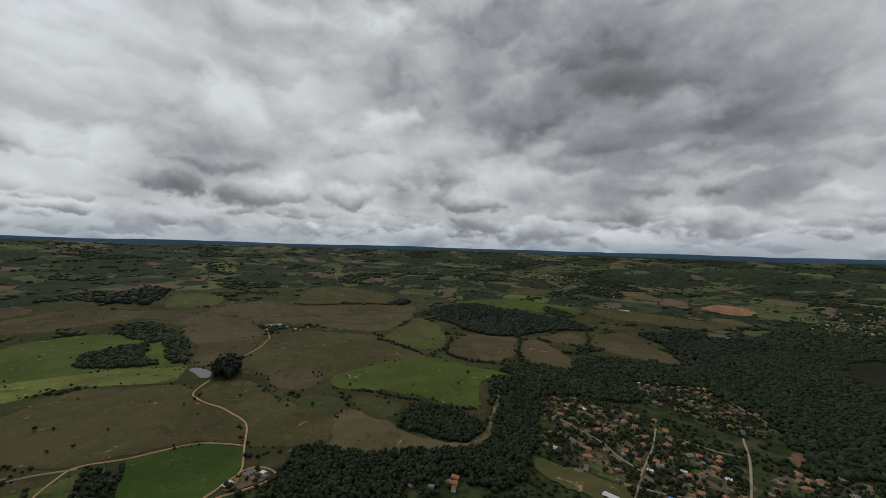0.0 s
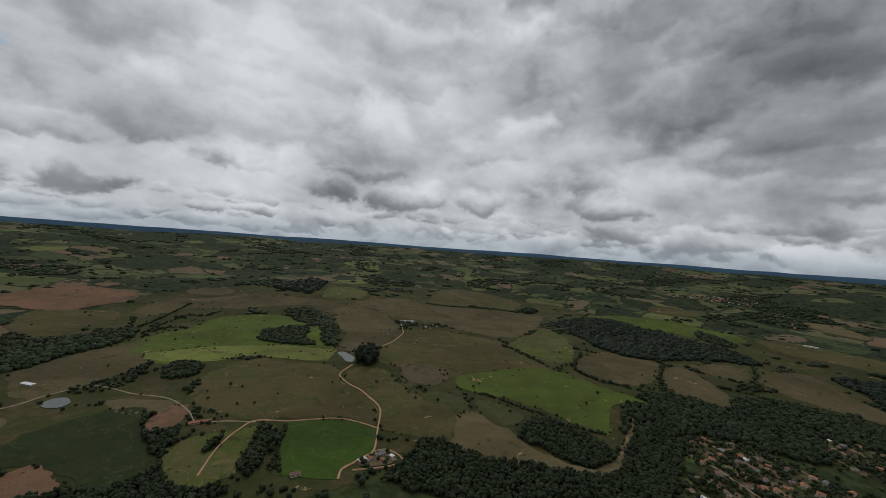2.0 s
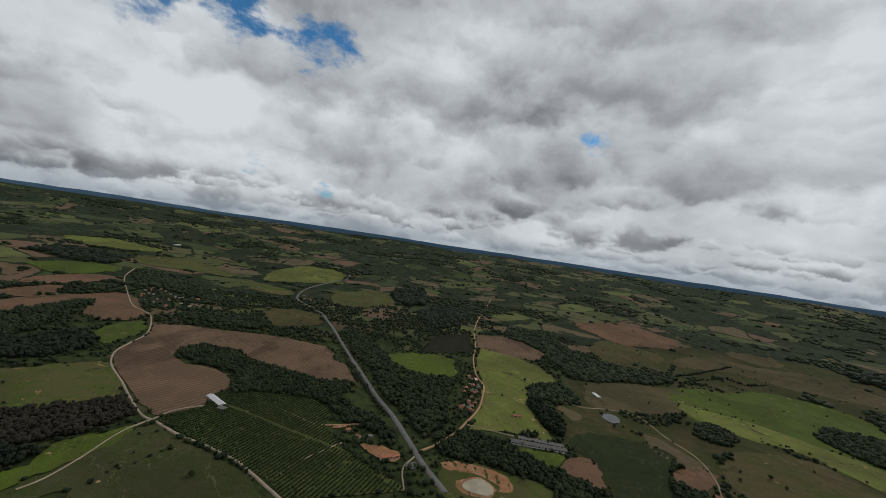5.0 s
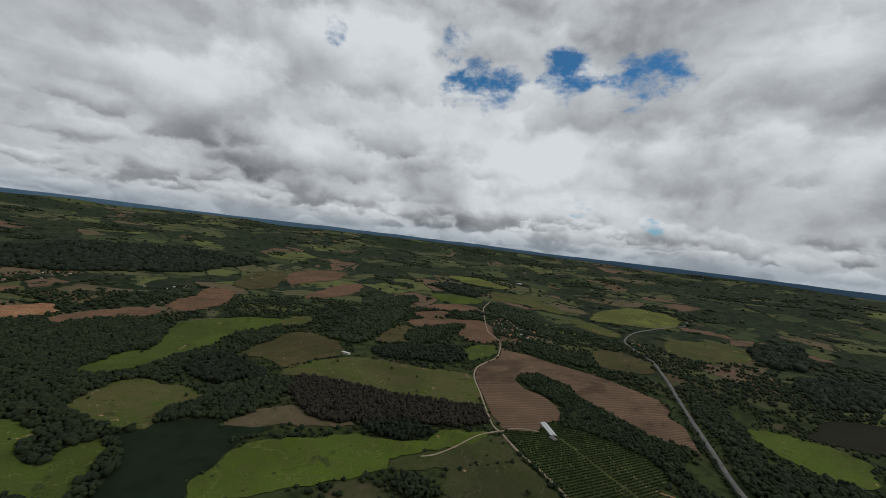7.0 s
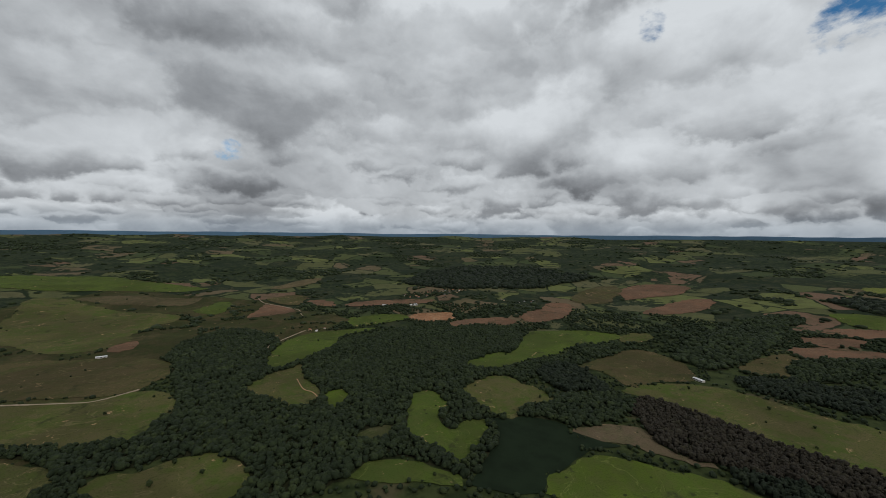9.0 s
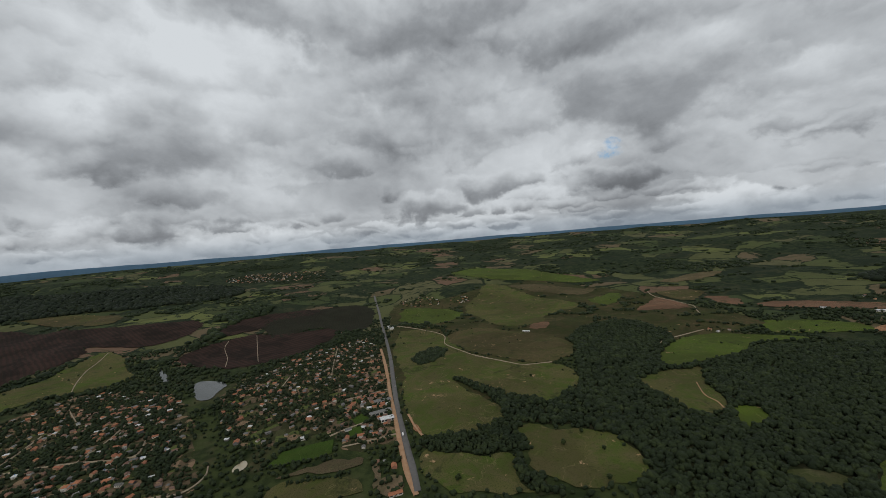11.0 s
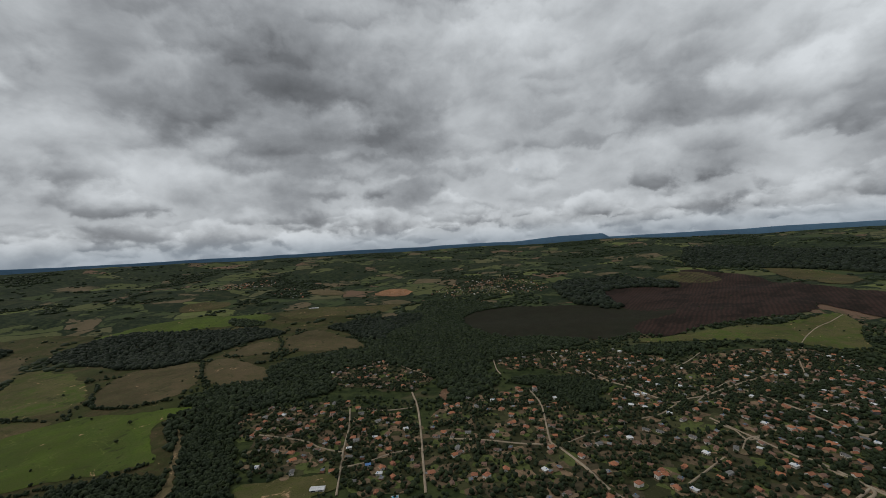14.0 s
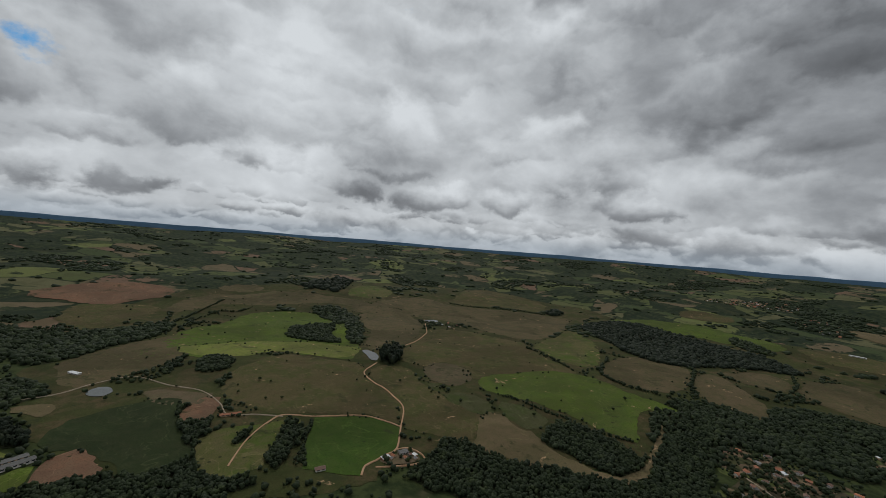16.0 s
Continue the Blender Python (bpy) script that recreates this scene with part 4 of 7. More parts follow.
field("hamlet_green", "green", "green grazed meadow with darker drifts", [(1625, -1035), (1570, -1120), (1450, -1180), (1300, -1175), (1225, -995), (1375, -870)], 1, 6.0)
field("ridge_slope", "green", "green grazed meadow with darker drifts", [(2160, -1790), (2155, -2090), (1780, -2240), (1495, -2150), (1135, -2090), (1180, -1995), (1545, -1935), (1805, -1745)], 1, 6.0)
field("saddle_green", "green", "green grazed meadow with darker drifts", [(960, -1570), (950, -1695), (905, -1760), (830, -1660), (840, -1540)], 1, 6.0)
field("red_scar", "soil", "bare reddish-brown ploughed soil", [(915, -1130), (890, -1205), (820, -1130), (850, -1060)], 1, 6.0)
field("ridge_brown", "dry", "dry brownish hill pasture with scattered scars", [(1560, -1735), (1440, -1850), (1125, -1795), (1030, -1840), (1050, -1665), (1230, -1665), (1410, -1670)], 1, 6.0)
field("far_strip", "olive", "olive-green grazed pasture with worn patches", [(3180, 490), (2870, 15), (2500, -10), (2465, 105), (2680, 235)], 1, 6.0)
field("dark_plantation", "rows", "dark plantation planted in straight rows", [(2020, -515), (2065, -725), (2000, -940), (1870, -1030), (1450, -800), (1485, -685), (1635, -685), (1620, -515), (1615, -425)], 1, 6.0)
field("purple_plantation", "purple", "harvested purple-brown plantation ground", [(1635, -120), (1760, -240), (1800, -325), (1775, -425), (1665, -530), (1610, -710), (1425, -635), (1355, -460), (1300, -300), (1335, -220), (1505, -145)], 1, 6.0)
field("purple_strip", "purple", "harvested purple-brown plantation ground", [(1870, -285), (2100, -405), (2130, -550), (2085, -795), (1940, -790), (1990, -560), (1855, -470), (1830, -345)], 1, 6.0)
field("purple_slope", "purple", "harvested purple-brown plantation ground", [(2500, 690), (2955, 800), (2825, 445), (2365, 100), (2220, -160), (2245, -270), (2010, -235), (1920, -40), (2000, 50), (2050, 145), (1710, 295), (1585, 355), (1520, 445), (1975, 560)], 1, 6.0)
field("purple_hill", "purple", "harvested purple-brown plantation ground", [(1405, 560), (1520, 565), (1660, 505), (1770, 470), (1940, 440), (2150, 410), (2285, 405), (2275, 190), (1945, 70), (1840, 155), (1660, 295), (1515, 365), (1440, 380), (1375, 455)], 1, 6.0)
field("purple_far", "purple", "harvested purple-brown plantation ground", [(2535, 670), (2750, 620), (2855, 475), (2585, 365), (2490, 475)], 1, 6.0)
field("plantation_meadow", "meadow", "olive-green meadow with scrubby dark smudges", [(1300, 500), (1370, 415), (1520, 310), (1645, 215), (1805, 110), (1905, 60), (1780, 5), (1550, -10), (1465, 35), (1425, 115), (1410, 215), (1350, 305), (1305, 395), (1250, 470)], 1, 6.0)
field("town_meadow", "olive", "olive-green grazed pasture with worn patches", [(2570, 915), (2905, 730), (2760, 590), (2565, 520), (2485, 690)], 1, 6.0)
field("far_clay", "clay", "dug orange clay with tracks", [(1360, 2100), (1470, 2155), (1575, 2105), (1590, 1985), (1485, 1905), (1380, 1945)], 1, 6.0)
field("far_tan", "tan", "trampled tan earth with thin grass", [(1170, 2665), (1320, 2635), (1320, 2335), (1250, 2280), (1140, 2395)], 1, 6.0)
field("gap_meadow", "green", "green grazed meadow with darker drifts", [(785, 410), (860, 400), (885, 385), (840, 375), (795, 390)])
field("wood_meadow", "meadow", "olive-green meadow with scrubby dark smudges", [(145, 625), (170, 625), (215, 600), (255, 570), (275, 545), (245, 510), (145, 580)])
field("sand_track", "tan", "trampled tan earth with thin grass", [(135, 910), (135, 875), (120, 800), (100, 735), (95, 685), (75, 660), (65, 665), (90, 720), (105, 795)])
field("soil_plot", "soil", "bare reddish-brown ploughed soil", [(610, 690), (645, 690), (605, 640), (575, 640)])
field("sports_field", "lush", "lush deep green grass paddock", [(650, -150), (675, -185), (660, -230), (650, -260), (610, -240), (620, -205), (630, -170)], 0, 1.2)
field("goat_pasture", "meadow", "olive-green meadow with scrubby dark smudges", [(570, -120), (595, -140), (565, -200), (520, -240), (480, -220)])
field("garden_field", "earthy", "worn brown pasture with thin grass", [(610, -140), (605, -190), (580, -245), (560, -270), (540, -260), (560, -220), (590, -175)])
field("village_marsh", "marsh", "dark green reed marsh on wet ground", [(570, -40), (615, -65), (610, -125), (550, -110), (530, -95), (525, -60)])
field("yard_pit", "yard", "swept bare earth yard between sheds", [(480, -235), (520, -260), (540, -275), (535, -280), (480, -255), (475, -245)])
field("truck_yard", "yard", "swept bare earth yard between sheds", [(490, -250), (480, -285), (445, -265), (440, -245), (455, -240)])
field("roadside_earth", "yard", "swept bare earth yard between sheds", [(765, -390), (770, -440), (740, -440), (725, -425), (735, -390)])
field("roadside_earth_b", "clay", "dug orange clay with tracks", [(575, -370), (615, -400), (565, -380), (535, -365)])
field("lawn_plot", "lush", "lush deep green grass paddock", [(690, -315), (700, -340), (665, -340), (660, -310)], 0, 1.2)
field("lawn_plot_b", "lush", "lush deep green grass paddock", [(655, -290), (655, -315), (625, -305), (630, -280)], 0, 1.2)
field("farm_clay", "clay", "dug orange clay with tracks", [(-660, -120), (-680, -100), (-690, -65), (-665, -95)])
field("farm_clay_b", "clay", "dug orange clay with tracks", [(-625, -65), (-620, -20), (-605, 0), (-590, 10), (-580, -5), (-595, -35)])
field("farm_earth", "yard", "swept bare earth yard between sheds", [(-290, 525), (-280, 560), (-265, 585), (-240, 575), (-230, 565), (-240, 545), (-265, 530), (-280, 520)])
field("pond_a", "water", "still grey pond reflecting the sky", [(-645, 1010), (-635, 1030), (-580, 1000), (-550, 950), (-575, 945), (-600, 975)], 2, 2.0)
field("far_pond", "water", "still grey pond reflecting the sky", [(-710, 1580), (-660, 1625), (-630, 1585), (-675, 1555)], 2, 2.0)
field("pond_b", "water", "still grey pond reflecting the sky", [(-860, 430), (-890, 465), (-865, 480), (-835, 465), (-825, 440)], 2, 2.0)
field("pond_f", "pale_water", "pale muddy fish pond with earth banks", [(-545, 95), (-560, 110), (-560, 130), (-535, 140), (-520, 130), (-530, 100)], 2, 2.0)
field("pond_c", "water", "still grey pond reflecting the sky", [(1240, -125), (1260, -160), (1155, -200), (1115, -170), (1050, -140), (1070, -115)], 2, 2.0)
field("inlet", "water", "still grey pond reflecting the sky", [(1540, -75), (1500, -85), (1420, -90), (1340, -85), (1335, -75), (1410, -70)], 2, 2.0)
field("pond_d", "pale_water", "pale muddy fish pond with earth banks", [(695, -115), (700, -135), (670, -130), (670, -105)], 2, 2.0)
field("pond_e", "pale_water", "pale muddy fish pond with earth banks", [(485, -90), (510, -95), (525, -110), (515, -125), (500, -130), (480, -125)], 2, 2.0)
road("highway", "asphalt", 8.3, "grey asphalt two-lane highway with dirt shoulders", [(2075, -1155), (1740, -985), (1420, -815), (1190, -695), (980, -580), (815, -485), (665, -400), (560, -345), (480, -305), (425, -275)])
road("highway_w", "asphalt", 8.3, "grey asphalt two-lane highway with dirt shoulders", [(-1485, -355), (-1340, -290), (-1180, -220), (-1030, -155), (-885, -95), (-805, -60), (-730, -20), (-645, 15), (-580, 40), (-520, 70)])
road("far_highway", "asphalt", 7.2, "grey asphalt two-lane highway with dirt shoulders", [(-2480, -460), (-2355, -450), (-2275, -495), (-2075, -530), (-1885, -555), (-1710, -525), (-1575, -435), (-1485, -355)])
road("dirt_a", "red_dirt", 2.6, "orange packed dirt lane between pastures", [(-560, 1095), (-555, 1195), (-575, 1310), (-590, 1365), (-660, 1505), (-655, 1560)])
road("dirt_a2", "red_dirt", 2.9, "orange packed dirt lane between pastures", [(-545, 935), (-535, 860), (-480, 815), (-440, 795), (-400, 765), (-350, 720), (-315, 645), (-285, 575), (-290, 550), (-295, 525), (-300, 505), (-290, 480)])
road("dirt_b", "red_dirt", 2.2, "orange packed dirt lane between pastures", [(-315, 645), (-350, 650), (-385, 650), (-410, 640), (-440, 615), (-470, 590), (-515, 565), (-515, 530), (-505, 490), (-490, 455), (-460, 405)])
road("dirt_d", "dirt", 1.9, "pale packed dirt lane between fields and gardens", [(-510, 560), (-555, 540), (-595, 515), (-645, 540), (-730, 565), (-805, 550), (-900, 540), (-910, 475), (-895, 410), (-910, 365)])
road("loop_track", "red_dirt", 2.2, "orange packed dirt lane between pastures", [(-285, 570), (-270, 585), (-245, 580), (-230, 565), (-240, 545), (-265, 525), (-285, 510)])
road("lane_w", "dirt", 3.5, "pale packed dirt lane between fields and gardens", [(-1760, -1250), (-1600, -1170), (-1360, -975), (-1220, -855), (-1165, -770), (-1095, -715), (-990, -655), (-910, -635), (-850, -620), (-790, -580), (-725, -510), (-655, -440), (-615, -395), (-605, -370), (-580, -320), (-560, -260), (-540, -215), (-515, -180), (-495, -155), (-475, -130)])
road("lane_w2", "dirt", 2.1, "pale packed dirt lane between fields and gardens", [(-610, -375), (-585, -385), (-555, -390), (-500, -390), (-460, -395), (-440, -405)])
road("lane_w3", "dirt", 2.1, "pale packed dirt lane between fields and gardens", [(-610, -375), (-645, -365), (-675, -335)])
road("village_road_w", "red_dirt", 3.5, "orange packed dirt lane between pastures", [(-2405, 420), (-1950, 310), (-1575, 230), (-1320, 205), (-1170, 180), (-1025, 170), (-950, 180), (-885, 170), (-810, 150), (-735, 115), (-695, 95), (-645, 60), (-620, 35)])
road("barn_lane", "dirt", 2.1, "pale packed dirt lane between fields and gardens", [(-735, 120), (-720, 170), (-710, 205)])
road("farm_lane", "red_dirt", 2.2, "orange packed dirt lane between pastures", [(-665, -135), (-675, -100), (-690, -55)])
road("farm_lane_b", "dirt", 2.2, "pale packed dirt lane between fields and gardens", [(-600, 25), (-565, 10), (-515, 15)])
road("orchard_path", "dirt", 1.6, "pale packed dirt lane between fields and gardens", [(-510, -155), (-560, -135), (-620, -90)])
road("orchard_path_b", "dirt", 1.4, "pale packed dirt lane between fields and gardens", [(-705, -225), (-675, -165), (-655, -130)])
road("far_track", "dirt", 2.2, "pale packed dirt lane between fields and gardens", [(450, -1075), (475, -1160), (465, -1220), (440, -1295), (425, -1330)])
road("ridge_track", "dirt", 2.4, "pale packed dirt lane between fields and gardens", [(825, -1875), (740, -1755), (640, -1705), (560, -1660), (525, -1585), (495, -1525)])
road("hill_path", "red_dirt", 1.9, "orange packed dirt lane between pastures", [(300, -880), (265, -815), (240, -795), (220, -765)])
road("meadow_track", "dirt", 3.2, "pale packed dirt lane between fields and gardens", [(1375, -845), (1230, -870), (1075, -855), (960, -770), (810, -725), (735, -725), (670, -735), (630, -750), (595, -810)])
road("plantation_path", "dirt", 2.4, "pale packed dirt lane between fields and gardens", [(1425, 120), (1540, 115), (1680, 100), (1770, 75), (1880, 50)])
road("plantation_row", "dirt", 1.9, "pale packed dirt lane between fields and gardens", [(1760, -420), (1560, -370), (1335, -315)])
road("plantation_row_b", "dirt", 1.9, "pale packed dirt lane between fields and gardens", [(1760, -315), (1675, -285), (1500, -260), (1370, -230)])
road("roadside", "red_dirt", 6.5, "orange packed dirt lane between pastures", [(1110, -625), (905, -520), (740, -430), (625, -370), (540, -325), (470, -290), (420, -270)])
road("roadside_lane", "dirt", 2.4, "pale packed dirt lane between fields and gardens", [(575, -345), (600, -290), (615, -260)])
road("roadside_lane_b", "dirt", 2.4, "pale packed dirt lane between fields and gardens", [(770, -445), (780, -390), (795, -315)])
road("roadside_lane_c", "dirt", 2.4, "pale packed dirt lane between fields and gardens", [(660, -330), (665, -290), (665, -260)])
road("bank_track", "red_dirt", 3.2, "orange packed dirt lane between pastures", [(620, -395), (570, -375), (535, -365)])
road("village_main", "dirt", 3.2, "pale packed dirt lane between fields and gardens", [(570, 735), (520, 655), (445, 555), (390, 485), (335, 415)])
road("village_cross", "dirt", 2.4, "pale packed dirt lane between fields and gardens", [(410, 515), (370, 540), (325, 550), (290, 565)])
road("village_lane", "dirt", 2.6, "pale packed dirt lane between fields and gardens", [(415, 750), (365, 670), (320, 610), (290, 565), (250, 505)])
road("village_lane_b", "dirt", 2.1, "pale packed dirt lane between fields and gardens", [(315, 605), (295, 645), (285, 685), (235, 765)])
road("east_main", "dirt", 3.2, "pale packed dirt lane between fields and gardens", [(745, 530), (685, 460), (610, 400), (560, 360), (555, 340), (530, 285), (500, 235), (490, 205)])
road("east_cross", "dirt", 2.7, "pale packed dirt lane between fields and gardens", [(555, 355), (525, 395), (495, 450), (455, 510)])
road("east_cross_b", "dirt", 2.2, "pale packed dirt lane between fields and gardens", [(575, 340), (625, 325), (675, 300)])
road("hill_lane", "dirt", 2.1, "pale packed dirt lane between fields and gardens", [(670, 955), (670, 875), (675, 780)])
road("upper_lane", "dirt", 2.4, "pale packed dirt lane between fields and gardens", [(880, 745), (815, 680), (790, 645)])
road("upper_lane_b", "dirt", 2.1, "pale packed dirt lane between fields and gardens", [(1020, 655), (995, 620), (960, 580)])
road("ridge_road", "dirt", 2.7, "pale packed dirt lane between fields and gardens", [(945, 495), (900, 415), (885, 370), (855, 315), (830, 260), (870, 240), (905, 220), (1015, 190), (1145, 145)])
road("ridge_road_b", "dirt", 2.6, "pale packed dirt lane between fields and gardens", [(990, 185), (945, 115), (920, 80), (875, 25), (870, 0), (920, -15)])
road("ridge_road_c", "dirt", 2.1, "pale packed dirt lane between fields and gardens", [(920, 80), (980, 40), (1060, 5)])
road("ridge_road_d", "dirt", 2.1, "pale packed dirt lane between fields and gardens", [(830, 250), (765, 260), (730, 280)])
road("street_a", "dirt", 2.1, "pale packed dirt lane between fields and gardens", [(780, 180), (770, 150), (750, 125), (840, 90)])
road("street_b", "dirt", 2.9, "pale packed dirt lane between fields and gardens", [(550, 45), (605, 20), (660, 5), (695, 0), (730, 45), (735, 60)])
road("street_c", "dirt", 2.2, "pale packed dirt lane between fields and gardens", [(695, 0), (675, -45), (695, -75), (725, -85)])
road("street_d", "dirt", 2.1, "pale packed dirt lane between fields and gardens", [(670, 145), (575, 165)])
road("street_e", "dirt", 1.9, "pale packed dirt lane between fields and gardens", [(1175, 95), (1305, 115), (1395, 115)])
road("street_f", "dirt", 1.9, "pale packed dirt lane between fields and gardens", [(1235, 310), (1155, 315), (1075, 325)])
road("street_g", "dirt", 1.9, "pale packed dirt lane between fields and gardens", [(510, 660), (475, 680), (440, 710)])
road("street_h", "dirt", 2.4, "pale packed dirt lane between fields and gardens", [(930, 100), (860, -5), (895, -30)])
road("street_i", "dirt", 2.1, "pale packed dirt lane between fields and gardens", [(1040, 205), (940, 220), (860, 225)])
road("street_j", "dirt", 2.1, "pale packed dirt lane between fields and gardens", [(780, 110), (750, 130), (710, 130)])
road("street_k", "dirt", 2.4, "pale packed dirt lane between fields and gardens", [(795, 190), (740, 85), (685, -30)])
road("street_l", "dirt", 2.4, "pale packed dirt lane between fields and gardens", [(700, 0), (650, 15)])
road("street_m", "dirt", 1.9, "pale packed dirt lane between fields and gardens", [(1280, -555), (1095, -460), (975, -400)])
road("street_n", "dirt", 1.9, "pale packed dirt lane between fields and gardens", [(1070, -325), (985, -275)])


# ---- trees ----
def ico():
    t = (1 + 5 ** 0.5) / 2
    v = np.array([(-1, t, 0), (1, t, 0), (-1, -t, 0), (1, -t, 0), (0, -1, t), (0, 1, t), (0, -1, -t), (0, 1, -t), (t, 0, -1), (t, 0, 1), (-t, 0, -1), (-t, 0, 1)])
    f = np.array([(0, 11, 5), (0, 5, 1), (0, 1, 7), (0, 7, 10), (0, 10, 11), (1, 5, 9), (5, 11, 4), (11, 10, 2), (10, 7, 6), (7, 1, 8),
                  (3, 9, 4), (3, 4, 2), (3, 2, 6), (3, 6, 8), (3, 8, 9), (4, 9, 5), (2, 4, 11), (6, 2, 10), (8, 6, 7), (9, 8, 1)])
    return v / np.linalg.norm(v[0]), f


ICO_V, ICO_F = ico()
rng = np.random.default_rng(7)


def lumps_mesh(name, centres, radii, tall, mat, wild=0.36):
    """Many uneven clumps of leaves in one mesh."""
    n = len(centres)
    a = rng.uniform(0, 2 * np.pi, n)
    c, s = np.cos(a)[:, None], np.sin(a)[:, None]
    v = ICO_V[None] * rng.uniform(1 - wild, 1 + wild, (n, 12, 1))
    v = np.stack([v[..., 0] * c - v[..., 1] * s, v[..., 0] * s + v[..., 1] * c, v[..., 2] * np.asarray(tall).reshape(-1, 1)], -1)
    v = v * np.asarray(radii).reshape(-1, 1, 1) + np.asarray(centres)[:, None, :]
    f = (ICO_F[None] + 12 * np.arange(n)[:, None, None]).reshape(-1, 3)
    me = bpy.data.meshes.new(name)
    me.vertices.add(n * 12)
    me.vertices.foreach_set("co", v.astype(np.float32).ravel())
    me.loops.add(f.size)
    me.loops.foreach_set("vertex_index", f.astype(np.int32).ravel())
    me.polygons.add(len(f))
    me.polygons.foreach_set("loop_start", np.arange(0, f.size, 3, dtype=np.int32))
    me.update()
    me.validate()
    me.materials.append(mat)
    return me


def crowns(x, y, size, high, parts):
    """Centres, radii and heights of the clumps of trees at x, y."""
    z = terrain(x, y)
    cs, rs, ts = [], [], []
    for k in range(parts):
        off = 0.0 if k == 0 else 0.55
        a = rng.uniform(0, 2 * np.pi, len(x))
        r = size * (1.0 if k == 0 else 0.62) * rng.uniform(0.8, 1.2, len(x))
        h = high * (rng.uniform(0.42, 0.55, len(x)) if k == 0 else rng.uniform(0.55, 0.85, len(x)))
        cs.append(np.stack([x + off * size * np.cos(a), y + off * size * np.sin(a), z + h], -1))
        rs.append(r)
        ts.append(np.clip(high * 0.42 / size, 0.8, 2.2) * np.ones(len(x)) if k == 0 else rng.uniform(0.7, 1.1, len(x)))
    return np.concatenate(cs), np.concatenate(rs), np.concatenate(ts)


def clear_of_roads(x, y, gap):
    ok = np.ones(len(x), bool)
    for o, _, width in ROADS:
        lo, hi = o.min(0) - 20, o.max(0) + 20
        near = np.where((x > lo[0]) & (x < hi[0]) & (y > lo[1]) & (y < hi[1]) & ok)[0]
        if len(near):
            d = np.hypot(x[near][:, None] - o[None, :, 0], y[near][:, None] - o[None, :, 1]).min(1)
            ok[near] &= d > width / 2 + gap
    return ok


def scatter(outline, space):
    (x0, y0), (x1, y1) = outline.min(0), outline.max(0)
    gx, gy = np.meshgrid(np.arange(x0, x1, space), np.arange(y0, y1, space))
    x = gx.ravel() + rng.uniform(-0.45, 0.45, gx.size) * space
    y = gy.ravel() + rng.uniform(-0.45, 0.45, gx.size) * space
    k = inside(x, y, outline)
    return x[k], y[k]


def free_of_fields(x, y):
    ok = np.ones(len(x), bool)
    for cover, o in OUTLINES:
        if cover not in ("mixed", "garden", "lawn", "yard", "floor"):
            ok &= ~inside(x, y, o)
    return ok


WOODS = []


def wood(name, points, high=9.5, leaves="leaf", clearings=False):
    LAYER[0] += 0 if clearings else 1
    o = ragged(points, 2, 5.0)
    # Floor sheet coloured dark, so the gaps between crowns look shaded.
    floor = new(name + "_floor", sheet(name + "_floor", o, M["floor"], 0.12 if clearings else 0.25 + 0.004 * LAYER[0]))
    tagged(floor, "leaf litter and undergrowth, coloured dark for the shade between crowns", "ground", kind="structure")
    far = np.hypot(*o.mean(0))
    space = 5.8 if far < 950 else 8.6 if far < 1450 else 13.0 if far < 2100 else 24.0
    x, y = scatter(o, space)
    k = clear_of_roads(x, y, 3.0)
    x, y = x[k], y[k]
    for cover, f in OUTLINES:
        if "water" in cover:
            k = ~inside(x, y, f)
            x, y = x[k], y[k]
    if clearings:
        k = free_of_fields(x, y)
        x, y = x[k], y[k]
    for f in WOODS:
        k = ~inside(x, y, f)
        x, y = x[k], y[k]
    WOODS.append(o)
    size = space * rng.uniform(0.30, 0.86, len(x)) ** 0.9
    tall = high * rng.uniform(0.62, 1.22, len(x)) * (1.0 if far < 2100 else 1.15)
    c, r, t = crowns(x, y, size, tall, 3 if far < 1000 else 2 if far < 1600 else 1)
    ob = new(name, lumps_mesh(name, c, r, t, M[leaves]))
    tagged(ob, "dense dark green wood of uneven broadleaf crowns" if leaves == "leaf" else "close dark stand of tall narrow trees" if leaves == "leaf_dark" else "brownish half-bare plantation trees standing close", "forest", kind="stuff")


# ---- woods ----
wood("grove", [(-540, 940), (-495, 930), (-495, 980), (-525, 1030), (-570, 1050), (-570, 1000)], 40, "leaf_dark")
wood("hill_wood", [(-1220, 1435), (-1200, 1475), (-1130, 1525), (-1020, 1480), (-925, 1415), (-825, 1290), (-695, 1090), (-720, 1050), (-820, 1185), (-910, 1320), (-915, 1275), (-965, 1315), (-1095, 1370)])
wood("hill_wood_b", [(-945, 1020), (-1025, 1135), (-1000, 1180), (-980, 1230), (-945, 1270), (-880, 1200), (-845, 1110), (-770, 1085), (-745, 1045), (-840, 1020), (-895, 1015)])
wood("wood_block", [(-80, 715), (-65, 780), (-45, 810), (25, 790), (85, 745), (85, 700), (60, 665), (15, 665), (-30, 690), (-70, 705)])
wood("river_wood", [(-235, 610), (-210, 645), (-150, 620), (-80, 615), (-10, 630), (70, 640), (85, 700), (110, 795), (145, 860), (185, 960), (240, 970), (190, 805), (180, 710), (145, 630), (120, 530), (45, 525), (35, 560), (5, 570), (-40, 540), (-50, 520), (-215, 505), (-235, 535), (-220, 570)], clearings=True)
